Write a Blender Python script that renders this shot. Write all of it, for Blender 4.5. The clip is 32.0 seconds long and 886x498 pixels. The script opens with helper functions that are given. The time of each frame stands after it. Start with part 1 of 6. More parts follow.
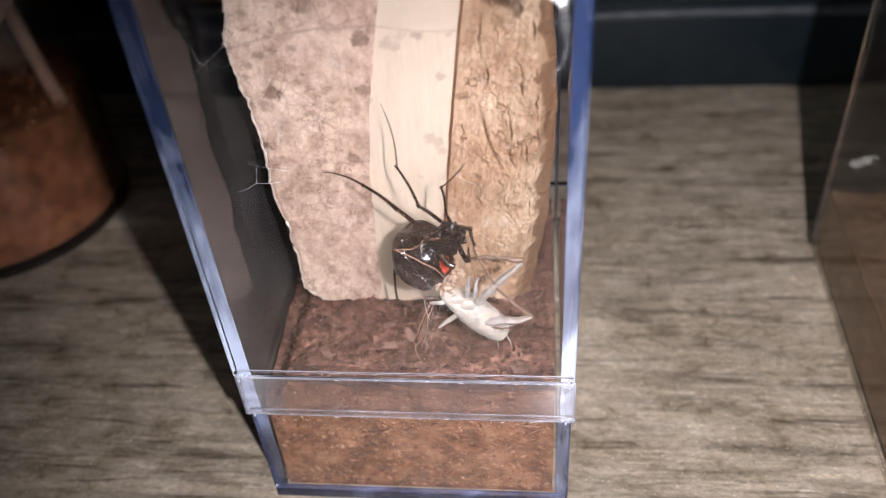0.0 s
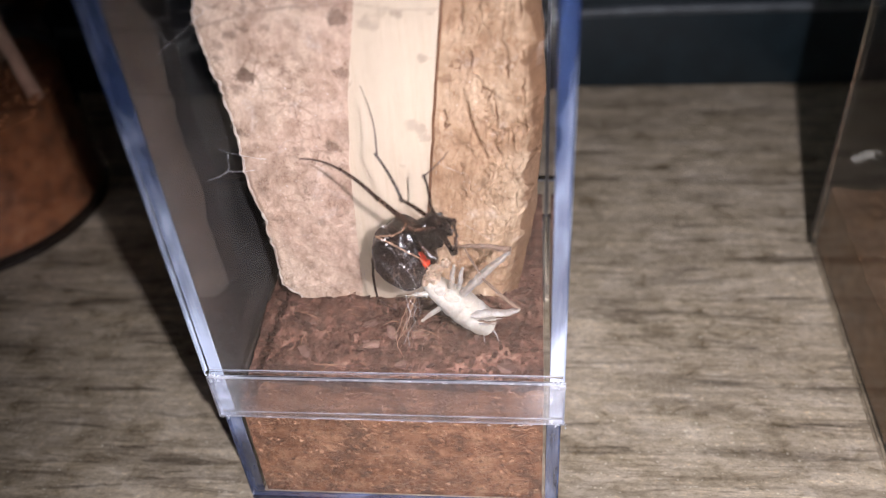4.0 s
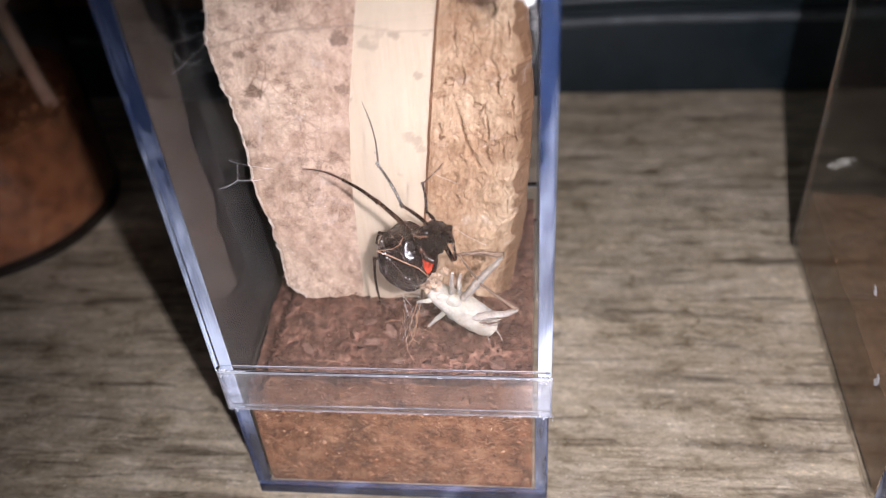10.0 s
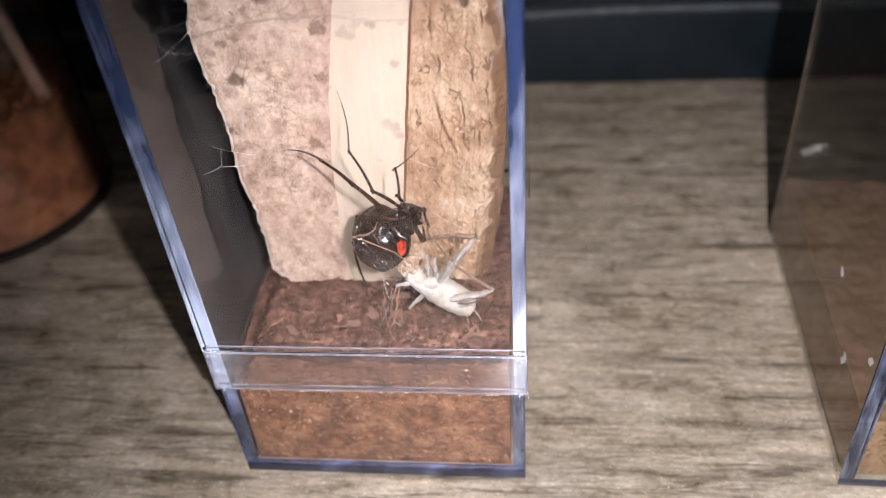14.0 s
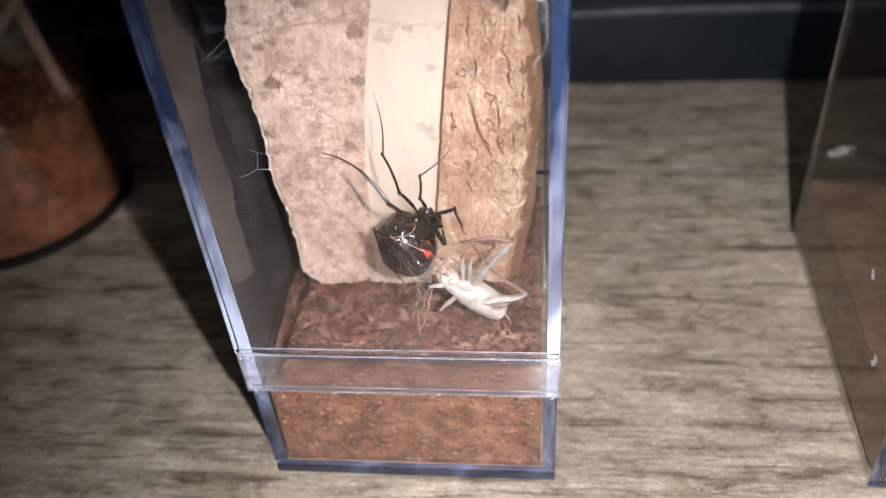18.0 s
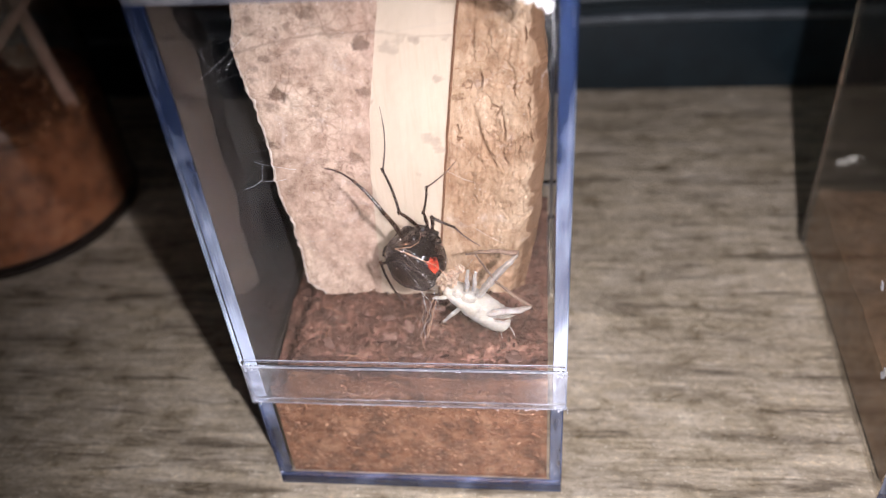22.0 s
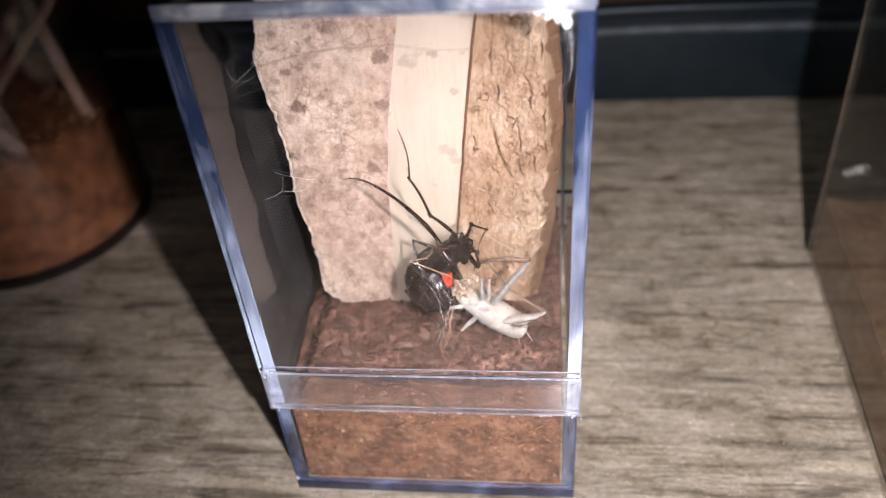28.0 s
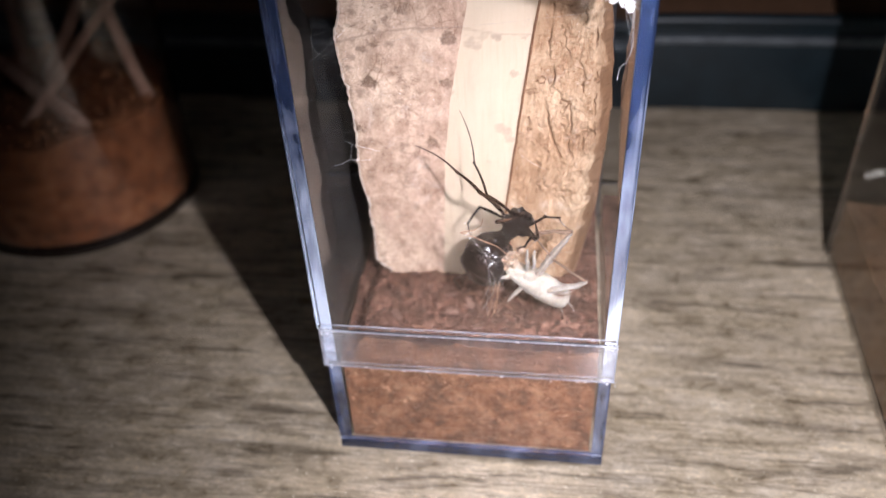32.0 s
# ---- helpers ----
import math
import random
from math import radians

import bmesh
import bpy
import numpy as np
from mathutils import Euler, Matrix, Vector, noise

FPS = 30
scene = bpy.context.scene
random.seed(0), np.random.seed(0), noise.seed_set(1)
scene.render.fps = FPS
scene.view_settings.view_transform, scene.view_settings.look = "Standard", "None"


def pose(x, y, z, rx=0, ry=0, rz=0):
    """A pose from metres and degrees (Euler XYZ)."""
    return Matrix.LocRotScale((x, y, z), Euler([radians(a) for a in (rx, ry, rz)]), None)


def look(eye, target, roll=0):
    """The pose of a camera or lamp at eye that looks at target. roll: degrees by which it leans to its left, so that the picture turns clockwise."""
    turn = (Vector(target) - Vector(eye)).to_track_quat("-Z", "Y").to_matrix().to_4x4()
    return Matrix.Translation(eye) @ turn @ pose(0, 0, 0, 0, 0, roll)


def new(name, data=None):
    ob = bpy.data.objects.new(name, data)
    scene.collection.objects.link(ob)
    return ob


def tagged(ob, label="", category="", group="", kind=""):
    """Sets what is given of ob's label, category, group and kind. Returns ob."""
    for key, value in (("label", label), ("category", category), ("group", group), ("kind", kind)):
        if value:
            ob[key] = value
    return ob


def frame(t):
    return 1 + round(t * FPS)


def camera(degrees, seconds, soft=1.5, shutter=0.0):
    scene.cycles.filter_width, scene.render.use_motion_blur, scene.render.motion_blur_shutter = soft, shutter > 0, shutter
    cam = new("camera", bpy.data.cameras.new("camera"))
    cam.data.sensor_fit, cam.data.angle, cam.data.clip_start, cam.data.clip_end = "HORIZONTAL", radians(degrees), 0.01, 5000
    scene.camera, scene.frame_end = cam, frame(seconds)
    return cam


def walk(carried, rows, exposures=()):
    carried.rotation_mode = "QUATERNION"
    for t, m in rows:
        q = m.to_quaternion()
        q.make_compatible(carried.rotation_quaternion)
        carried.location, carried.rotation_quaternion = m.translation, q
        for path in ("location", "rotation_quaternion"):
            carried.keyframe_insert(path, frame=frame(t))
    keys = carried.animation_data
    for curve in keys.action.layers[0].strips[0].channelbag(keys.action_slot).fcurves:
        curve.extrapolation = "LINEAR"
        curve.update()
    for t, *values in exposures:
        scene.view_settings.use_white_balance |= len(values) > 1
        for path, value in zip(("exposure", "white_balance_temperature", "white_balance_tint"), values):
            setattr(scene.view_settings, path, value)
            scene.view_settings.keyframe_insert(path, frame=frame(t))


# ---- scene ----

# ---- camera ----
cam = camera(54.0, 32.0, soft=0.95)
PATH = [
    (0, (0.02329, -0.09863, 0.15308), (0.00184, 0.05191, 0.02316), -4.94),
    (0.5, (0.02434, -0.09701, 0.15303), (0.00276, 0.05312, 0.02265), -4.95),
    (1, (0.02546, -0.09606, 0.15195), (0.00413, 0.05380, 0.02122), -4.83),
    (1.5, (0.02686, -0.09776, 0.15251), (0.00538, 0.05237, 0.02213), -5.07),
    (2, (0.02641, -0.09945, 0.15482), (0.00509, 0.05032, 0.02400), -4.97),
    (2.5, (0.02489, -0.10170, 0.15490), (0.00349, 0.04907, 0.02525), -4.99),
    (3, (0.02600, -0.09945, 0.15135), (0.00462, 0.05109, 0.02143), -4.92),
    (3.5, (0.02461, -0.09466, 0.14573), (0.00416, 0.05769, 0.01778), -4.60),
    (5.5, (0.02527, -0.09863, 0.14832), (0.00366, 0.05304, 0.01976), -4.75),
    (6, (0.02448, -0.10143, 0.15121), (0.00300, 0.05072, 0.02320), -4.68),
    (6.5, (0.02512, -0.10154, 0.15067), (0.00341, 0.05032, 0.02234), -4.74),
    (7, (0.02515, -0.10171, 0.15129), (0.00405, 0.04994, 0.02261), -4.52),
    (7.5, (0.02714, -0.10132, 0.15175), (0.00606, 0.05070, 0.02351), -4.64),
    (8, (0.02589, -0.10152, 0.15456), (0.00465, 0.05013, 0.02591), -4.57),
    (8.5, (0.02642, -0.10275, 0.15460), (0.00489, 0.04905, 0.02619), -4.84),
    (9, (0.02815, -0.10281, 0.15389), (0.00695, 0.04880, 0.02519), -4.77),
    (9.5, (0.02864, -0.10248, 0.15287), (0.00690, 0.04920, 0.02434), -4.99),
    (10, (0.02716, -0.10152, 0.15280), (0.00580, 0.05038, 0.02446), -4.78),
    (10.5, (0.02600, -0.10112, 0.15294), (0.00478, 0.04993, 0.02358), -4.69),
    (11, (0.02790, -0.10274, 0.15544), (0.00666, 0.04869, 0.02654), -4.66),
    (11.5, (0.02751, -0.10530, 0.15660), (0.00586, 0.04598, 0.02758), -4.75),
    (12, (0.02365, -0.10604, 0.15643), (0.00213, 0.04543, 0.02761), -4.72),
    (12.5, (0.02272, -0.10452, 0.15643), (0.00158, 0.04634, 0.02683), -4.57),
    (13, (0.02840, -0.10497, 0.15560), (0.00761, 0.04569, 0.02572), -4.62),
    (13.5, (0.03196, -0.10486, 0.15440), (0.01039, 0.04566, 0.02448), -5.05),
    (14, (0.03172, -0.10633, 0.15433), (0.01031, 0.04464, 0.02490), -5.06),
    (14.5, (0.02767, -0.10692, 0.15558), (0.00680, 0.04434, 0.02641), -4.94),
    (16.5, (0.02602, -0.10763, 0.15563), (0.00472, 0.04367, 0.02657), -5.01),
    (17, (0.02657, -0.10628, 0.15143), (0.00539, 0.04482, 0.02213), -5.07),
    (17.5, (0.02482, -0.10503, 0.15119), (0.00383, 0.04532, 0.02098), -4.95),
    (18, (0.02597, -0.10650, 0.15567), (0.00417, 0.04410, 0.02588), -5.10),
    (18.5, (0.02467, -0.10645, 0.15642), (0.00312, 0.04405, 0.02647), -5.06),
    (19, (0.02429, -0.10898, 0.15789), (0.00280, 0.04197, 0.02847), -5.14),
    (19.5, (0.02448, -0.11067, 0.16060), (0.00228, 0.04039, 0.03141), -5.28),
    (20, (0.02267, -0.10932, 0.16100), (0.00086, 0.04118, 0.03111), -5.08),
    (20.5, (0.02423, -0.10929, 0.16158), (0.00187, 0.04171, 0.03235), -5.24),
    (21, (0.02485, -0.10685, 0.16105), (0.00272, 0.04410, 0.03173), -5.06),
    (21.5, (0.02519, -0.10459, 0.16019), (0.00312, 0.04631, 0.03080), -4.95),
    (22, (0.02546, -0.10452, 0.15644), (0.00280, 0.04622, 0.02696), -5.28),
    (22.5, (0.02093, -0.10678, 0.15594), (-0.00136, 0.04407, 0.02654), -5.24),
    (23, (0.01816, -0.10652, 0.15539), (-0.00325, 0.04403, 0.02549), -4.71),
    (23.5, (0.02407, -0.10400, 0.15535), (0.00207, 0.04621, 0.02514), -5.13),
    (24, (0.02449, -0.10257, 0.15379), (0.00193, 0.04794, 0.02403), -5.35),
    (24.5, (0.02195, -0.10228, 0.15511), (-0.00074, 0.04829, 0.02544), -5.24),
    (25, (0.02549, -0.10340, 0.15571), (0.00271, 0.04749, 0.02642), -5.27),
    (25.5, (0.02333, -0.10320, 0.15784), (0.00011, 0.04777, 0.02874), -5.46),
    (27.5, (0.02258, -0.10566, 0.15674), (0.00007, 0.04594, 0.02825), -5.17),
    (28, (0.02320, -0.10719, 0.15861), (0.00014, 0.04488, 0.03078), -5.32),
    (28.5, (0.02360, -0.10665, 0.15716), (0.00083, 0.04464, 0.02835), -5.28),
    (29, (0.02554, -0.10752, 0.15665), (0.00294, 0.04395, 0.02802), -5.30),
    (29.5, (0.02490, -0.10677, 0.15564), (0.00225, 0.04433, 0.02659), -5.42),
    (30, (0.02555, -0.10630, 0.15610), (0.00273, 0.04504, 0.02734), -5.26),
    (30.5, (0.02095, -0.10950, 0.15467), (-0.00073, 0.04146, 0.02529), -4.67),
    (31, (0.01409, -0.11192, 0.15932), (-0.00710, 0.03983, 0.03078), -4.13),
    (31.5, (0.01250, -0.11356, 0.15946), (-0.00638, 0.03963, 0.03227), -2.95),
    (32, (0.01542, -0.12359, 0.15988), (-0.00836, 0.03101, 0.03525), -2.86),
]
walk(cam, [(t, look(eye, target, roll)) for t, eye, target, roll in PATH], [(0, -0.09), (8, -0.09), (11.5, 0.0), (29, 0.0), (32, 0.08)])
cam.data.dof.use_dof = True
cam.data.dof.focus_distance = 0.152
cam.data.dof.aperture_fstop = 13.0

# ---- light: a dark room, lit by the torch beside the lens ----
world = bpy.data.worlds.new("world")
scene.world = world
world.use_nodes = True
world.node_tree.nodes["Background"].inputs[0].default_value = (0.5, 0.55, 0.65, 1)
world.node_tree.nodes["Background"].inputs[1].default_value = 0.002
torch = bpy.data.lights.new("torch", "SPOT")
torch.energy = 2.02
torch.color = (0.92, 0.893, 1.0)
torch.shadow_soft_size = 0.0025
torch.spot_size = radians(89)
torch.spot_blend = 1.0
new("torch", torch).matrix_world = look((0.059, -0.113, 0.168), (0.0525, -0.005, 0.028))


# ---- materials ----
def nodes_of(name):
    m = bpy.data.materials.new(name)
    m.use_nodes = True
    return m, m.node_tree, m.node_tree.nodes["Principled BSDF"]


def add(nt, kind, links=(), **values):
    n = nt.nodes.new(kind)
    for key, value in values.items():
        n.inputs[key.replace("_", " ")].default_value = value
    for socket, source in links:
        nt.links.new(source, n.inputs[socket])
    return n


def ramp(nt, source, stops):
    n = nt.nodes.new("ShaderNodeValToRGB")
    nt.links.new(source, n.inputs[0])
    while len(n.color_ramp.elements) < len(stops):
        n.color_ramp.elements.new(0.5)
    for e, (at, c) in zip(n.color_ramp.elements, stops):
        e.position, e.color = at, (*c, 1)
    return n.outputs[0]


def mixed(nt, factor, a, b, mode="MIX"):
    n = nt.nodes.new("ShaderNodeMix")
    n.data_type, n.blend_type = "RGBA", mode
    for socket, v in ((0, factor), (6, a), (7, b)):
        if isinstance(v, (int, float)):
            n.inputs[socket].default_value = v
        elif isinstance(v, tuple):
            n.inputs[socket].default_value = (*v, 1)
        else:
            nt.links.new(v, n.inputs[socket])
    return n.outputs[2]


def place(nt, scale=(1, 1, 1), turn=(0, 0, 0)):
    c = nt.nodes.new("ShaderNodeTexCoord")
    m = add(nt, "ShaderNodeMapping", [("Vector", c.outputs["Object"])])
    m.inputs["Scale"].default_value, m.inputs["Rotation"].default_value = scale, turn
    return m.outputs[0]


def noisy(nt, at, scale, detail=5.0, rough=0.55, warp=0.0):
    return add(nt, "ShaderNodeTexNoise", [("Vector", at)], Scale=scale, Detail=detail, Roughness=rough, Distortion=warp).outputs["Fac"]


def bumped(nt, bsdf, height, strength, distance):
    b = add(nt, "ShaderNodeBump", [("Height", height)], Strength=strength, Distance=distance)
    nt.links.new(b.outputs[0], bsdf.inputs["Normal"])


def stuff_mat(name, stops, scale=400.0, fine=2500.0, rough=0.8, relief=0.0003, stretch=(1, 1, 1), island=0.0, strength=0.7):
    """A rough natural surface: two scales of colour, and relief."""
    m, nt, b = nodes_of(name)
    at = place(nt, stretch)
    big, small = noisy(nt, at, scale), noisy(nt, at, fine, 3.0)
    c = mixed(nt, 0.35, ramp(nt, big, stops), ramp(nt, small, stops))
    if island:
        g = nt.nodes.new("ShaderNodeNewGeometry")
        c = mixed(nt, island, c, ramp(nt, g.outputs["Random Per Island"], stops))
    nt.links.new(c, b.inputs["Base Color"])
    b.inputs["Roughness"].default_value = rough
    bumped(nt, b, mixed(nt, 0.5, big, small), strength, relief)
    return m


def plain(name, colour, rough=0.4, metal=0.0, spec=0.5, sss=0.0, vary=0.15, scale=900.0):
    m, nt, b = nodes_of(name)
    n = noisy(nt, place(nt), scale)
    dark = tuple(v * (1 - vary) for v in colour)
    lite = tuple(min(1, v * (1 + vary)) for v in colour)
    nt.links.new(ramp(nt, n, [(0.3, dark), (0.7, lite)]), b.inputs["Base Color"])
    b.inputs["Roughness"].default_value, b.inputs["Metallic"].default_value = rough, metal
    b.inputs["Specular IOR Level"].default_value = spec
    if sss:
        b.inputs["Subsurface Weight"].default_value = sss
        b.inputs["Subsurface Radius"].default_value = (0.0012, 0.001, 0.0008)
    return m


def clear(name, tint, ior=1.49, rough=0.0, smear=0.0):
    """Clear plastic, with faint smears in its gloss."""
    m, nt, b = nodes_of(name)
    b.inputs["Base Color"].default_value = (*tint, 1)
    b.inputs["Transmission Weight"].default_value = 1
    b.inputs["IOR"].default_value = ior
    b.inputs["Roughness"].default_value = rough
    if smear:
        n = noisy(nt, place(nt, (1, 1, 0.4)), 130.0, 4.0, 0.6, 1.0)
        nt.links.new(ramp(nt, n, [(0.5, (rough,) * 3), (0.8, (smear,) * 3)]), b.inputs["Roughness"])
    return m


def table_wood():
    m, nt, b = nodes_of("table_laminate")
    cloud = noisy(nt, place(nt, (1, 1.7, 1)), 42.0, 5.0, 0.6, 0.6)
    mottle = noisy(nt, place(nt, (1, 1.5, 1)), 165.0, 5.0, 0.62, 0.6)
    grain = noisy(nt, place(nt, (1, 7.0, 1), (0, 0, 0.02)), 32.0, 7.0, 0.64, 0.6)
    fibre = noisy(nt, place(nt, (1, 11, 1)), 75.0, 7.0, 0.72, 0.5)
    line = noisy(nt, place(nt, (1, 14, 1), (0, 0, 0.02)), 17.0, 7.0, 0.62, 0.7)
    zone = noisy(nt, place(nt, (1, 2.5, 1)), 24.0, 3.0)
    fleck = noisy(nt, place(nt, (1, 1.6, 1)), 620.0, 4.0, 0.75)
    c = ramp(nt, mixed(nt, 0.55, cloud, mottle), [(0.34, (0.3, 0.236, 0.15)), (0.46, (0.56, 0.462, 0.326)), (0.56, (0.69, 0.58, 0.432)), (0.68, (0.88, 0.765, 0.605))])
    c = mixed(nt, 0.5, c, ramp(nt, grain, [(0.34, (0.3, 0.285, 0.275)), (0.44, (0.74, 0.73, 0.725)), (0.54, (1, 1, 1)), (0.66, (1.16, 1.15, 1.12))]), "MULTIPLY")
    c = mixed(nt, 0.42, c, ramp(nt, fibre, [(0.34, (0.6, 0.58, 0.56)), (0.48, (1, 1, 1)), (0.6, (1.0, 1.0, 1.0)), (0.68, (1.3, 1.28, 1.24))]), "MULTIPLY")
    thin = ramp(nt, line, [(0.45, (1, 1, 1)), (0.476, (0.4, 0.37, 0.35)), (0.496, (0.55, 0.52, 0.5)), (0.525, (1, 1, 1))])
    c = mixed(nt, ramp(nt, zone, [(0.42, (0, 0, 0)), (0.56, (0.6, 0.6, 0.6))]), c, mixed(nt, 1.0, c, thin, "MULTIPLY"))
    c = mixed(nt, 0.8, c, ramp(nt, fleck, [(0.3, (0.5, 0.47, 0.43)), (0.48, (0.94, 0.94, 0.94)), (0.58, (1, 1, 1)), (0.66, (1.45, 1.4, 1.3))]), "MULTIPLY")
    # specular sparkle of the laminate, painted as pale flecks
    sparkle = noisy(nt, place(nt, (1, 1.4, 1)), 900.0, 2.0, 0.5)
    c = mixed(nt, ramp(nt, sparkle, [(0.655, (0, 0, 0)), (0.71, (0.85, 0.85, 0.85))]), c, (0.88, 0.81, 0.64))
    board = noisy(nt, place(nt, (1, 20, 1), (0, 0, 0.025)), 24.0, 5.0, 0.55, 0.6)
    c = mixed(nt, 0.32, c, ramp(nt, board, [(0.38, (0.55, 0.53, 0.51)), (0.47, (0.95, 0.95, 0.95)), (0.54, (1, 1, 1)), (0.64, (1.28, 1.26, 1.22))]), "MULTIPLY")
    streak = noisy(nt, place(nt, (1, 9, 1), (0.3, 0.1, 0.03)), 38.0, 5.0, 0.58, 0.9)
    c = mixed(nt, 0.85, c, ramp(nt, streak, [(0.34, (0.34, 0.325, 0.31)), (0.43, (0.92, 0.92, 0.92)), (0.48, (1, 1, 1)), (0.7, (1.06, 1.06, 1.05))]), "MULTIPLY")
    nt.links.new(c, b.inputs["Base Color"])
    nt.links.new(ramp(nt, mottle, [(0.35, (0.27,) * 3), (0.65, (0.55,) * 3)]), b.inputs["Roughness"])
    b.inputs["Specular IOR Level"].default_value = 0.5
    bumped(nt, b, mixed(nt, 0.5, mottle, fleck), 0.9, 0.0007)
    return m


TABLE = table_wood()
ACRYLIC = clear("clear_acrylic", (0.985, 0.99, 1.0))
def scuffed(name, dull, lite, clearness, rough, stretch, ends=0.0, foot_gleam=0.0, ior=1.49):
    """Acrylic with a scuffed face, which scatters some of the light, or with an edge's gleam painted in streaks; milky
    towards its two ends where asked.
    """
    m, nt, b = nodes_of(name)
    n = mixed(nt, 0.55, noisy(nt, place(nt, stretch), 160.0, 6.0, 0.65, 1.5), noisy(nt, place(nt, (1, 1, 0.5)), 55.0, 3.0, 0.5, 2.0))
    if foot_gleam:
        # brighter towards the foot: the light along the edge is put into the colour
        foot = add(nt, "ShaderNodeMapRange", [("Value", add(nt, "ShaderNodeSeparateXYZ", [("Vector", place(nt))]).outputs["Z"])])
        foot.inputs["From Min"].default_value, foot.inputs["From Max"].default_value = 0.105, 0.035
        foot.inputs["To Min"].default_value, foot.inputs["To Max"].default_value = 0.5 - foot_gleam, 0.5 + foot_gleam
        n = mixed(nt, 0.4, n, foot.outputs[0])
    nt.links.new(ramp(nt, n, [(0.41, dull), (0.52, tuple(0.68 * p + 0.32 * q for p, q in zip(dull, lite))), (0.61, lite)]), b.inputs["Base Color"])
    b.inputs["Transmission Weight"].default_value, b.inputs["Roughness"].default_value = clearness, rough
    b.inputs["IOR"].default_value = ior
    if ends:
        out = add(nt, "ShaderNodeMath", [(0, add(nt, "ShaderNodeSeparateXYZ", [("Vector", place(nt))]).outputs["X"])])
        out.operation = "ABSOLUTE"
        far = add(nt, "ShaderNodeMapRange", [("Value", out.outputs[0])])
        far.inputs["From Min"].default_value, far.inputs["From Max"].default_value = 0.021, 0.0295
        smear = mixed(nt, 1.0, far.outputs[0], ramp(nt, noisy(nt, place(nt), 260.0, 5.0, 0.65, 1.0), [(0.3, (0.15,) * 3), (0.7, (1, 1, 1))]), "MULTIPLY")
        nt.links.new(ramp(nt, smear, [(0.0, (clearness,) * 3), (0.9, (clearness - ends,) * 3)]), b.inputs["Transmission Weight"])
    return m


def shade_film(name):
    """A thin sheet tinted dark to deepen the shade beyond it, with a film in long smears, thicker towards the foot."""
    m, nt, b = nodes_of(name)
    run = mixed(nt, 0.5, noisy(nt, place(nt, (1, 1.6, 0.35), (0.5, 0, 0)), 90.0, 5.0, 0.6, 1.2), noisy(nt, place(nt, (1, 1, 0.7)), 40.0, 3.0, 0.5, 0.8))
    # the dark tint stands in for shade beside the box
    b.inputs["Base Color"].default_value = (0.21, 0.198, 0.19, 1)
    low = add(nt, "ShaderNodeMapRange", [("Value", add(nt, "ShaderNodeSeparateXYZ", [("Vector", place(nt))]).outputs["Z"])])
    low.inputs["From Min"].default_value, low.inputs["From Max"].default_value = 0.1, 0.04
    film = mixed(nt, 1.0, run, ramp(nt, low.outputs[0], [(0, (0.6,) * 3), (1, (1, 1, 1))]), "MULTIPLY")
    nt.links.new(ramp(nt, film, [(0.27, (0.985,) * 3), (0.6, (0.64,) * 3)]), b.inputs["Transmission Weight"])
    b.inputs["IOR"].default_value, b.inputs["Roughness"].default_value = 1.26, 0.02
    return m


# edge colours that carry the blue and white light gathered in the acrylic
COLLAR_GLEAM = scuffed("milky_corner_edge", (0.16, 0.2, 0.3), (0.9, 0.93, 1.0), 0.3, 0.2, (1.2, 1, 0.5))
EDGE_GLEAM = scuffed("gleam_painted_edge", (0.022, 0.036, 0.085), (0.74, 0.83, 1.0), 0.35, 0.16, (2.2, 1, 0.16), foot_gleam=0.3)
LOW_GLEAM = scuffed("dark_polished_edge", (0.02, 0.03, 0.07), (0.2, 0.26, 0.45), 0.35, 0.12, (0.12, 1, 2.5))
BASE_GLEAM = scuffed("dim_base_edge", (0.02, 0.032, 0.075), (0.4, 0.48, 0.68), 0.4, 0.15, (1.6, 1, 0.2))
TOP_GLEAM = scuffed("bright_top_edge", (0.16, 0.2, 0.29), (0.97, 0.98, 1.0), 0.12, 0.15, (0.4, 1, 0.8))
JOINT = clear("closed_joint", (1.0, 1.0, 1.0), ior=1.0)
# back wall tinted dark to deepen the shadow behind the second box
SHADE_BACK = clear("shade_tinted_acrylic", (0.17, 0.19, 0.18))
SMOKY = clear("greenish_clear_acrylic", (0.62, 0.68, 0.64))
HAZY_SIDE = scuffed("hazy_greenish_acrylic", (0.4, 0.4, 0.37), (0.5, 0.5, 0.455), 0.992, 0.04, (0.6, 1, 0.8), ior=1.2)
SHADE_FILM = shade_film("shade_tinted_film_sheet")
WHITE_GLINT_SCUFF = plain("white_glint_and_scuff", (0.72, 0.74, 0.8), 0.3, vary=0.3, scale=2500.0)
HAZE = scuffed("scuffed_acrylic", (0.6, 0.61, 0.65), (0.95, 0.95, 0.97), 0.972, 0.05, (0.6, 1, 1.5), ends=0.3)
# white glint along the joints, painted as colour
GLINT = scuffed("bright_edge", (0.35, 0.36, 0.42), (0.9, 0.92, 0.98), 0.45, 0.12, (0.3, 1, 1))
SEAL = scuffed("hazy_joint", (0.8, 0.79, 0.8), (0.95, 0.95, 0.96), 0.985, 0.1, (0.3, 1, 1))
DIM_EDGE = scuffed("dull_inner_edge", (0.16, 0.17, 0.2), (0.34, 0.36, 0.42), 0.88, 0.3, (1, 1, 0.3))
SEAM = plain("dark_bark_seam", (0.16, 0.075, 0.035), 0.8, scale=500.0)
# dark tint in place of the unlit room mirrored in the rear edges
DARK_EDGE = clear("dark_reflection_edge", (0.1, 0.11, 0.13), rough=0.2)
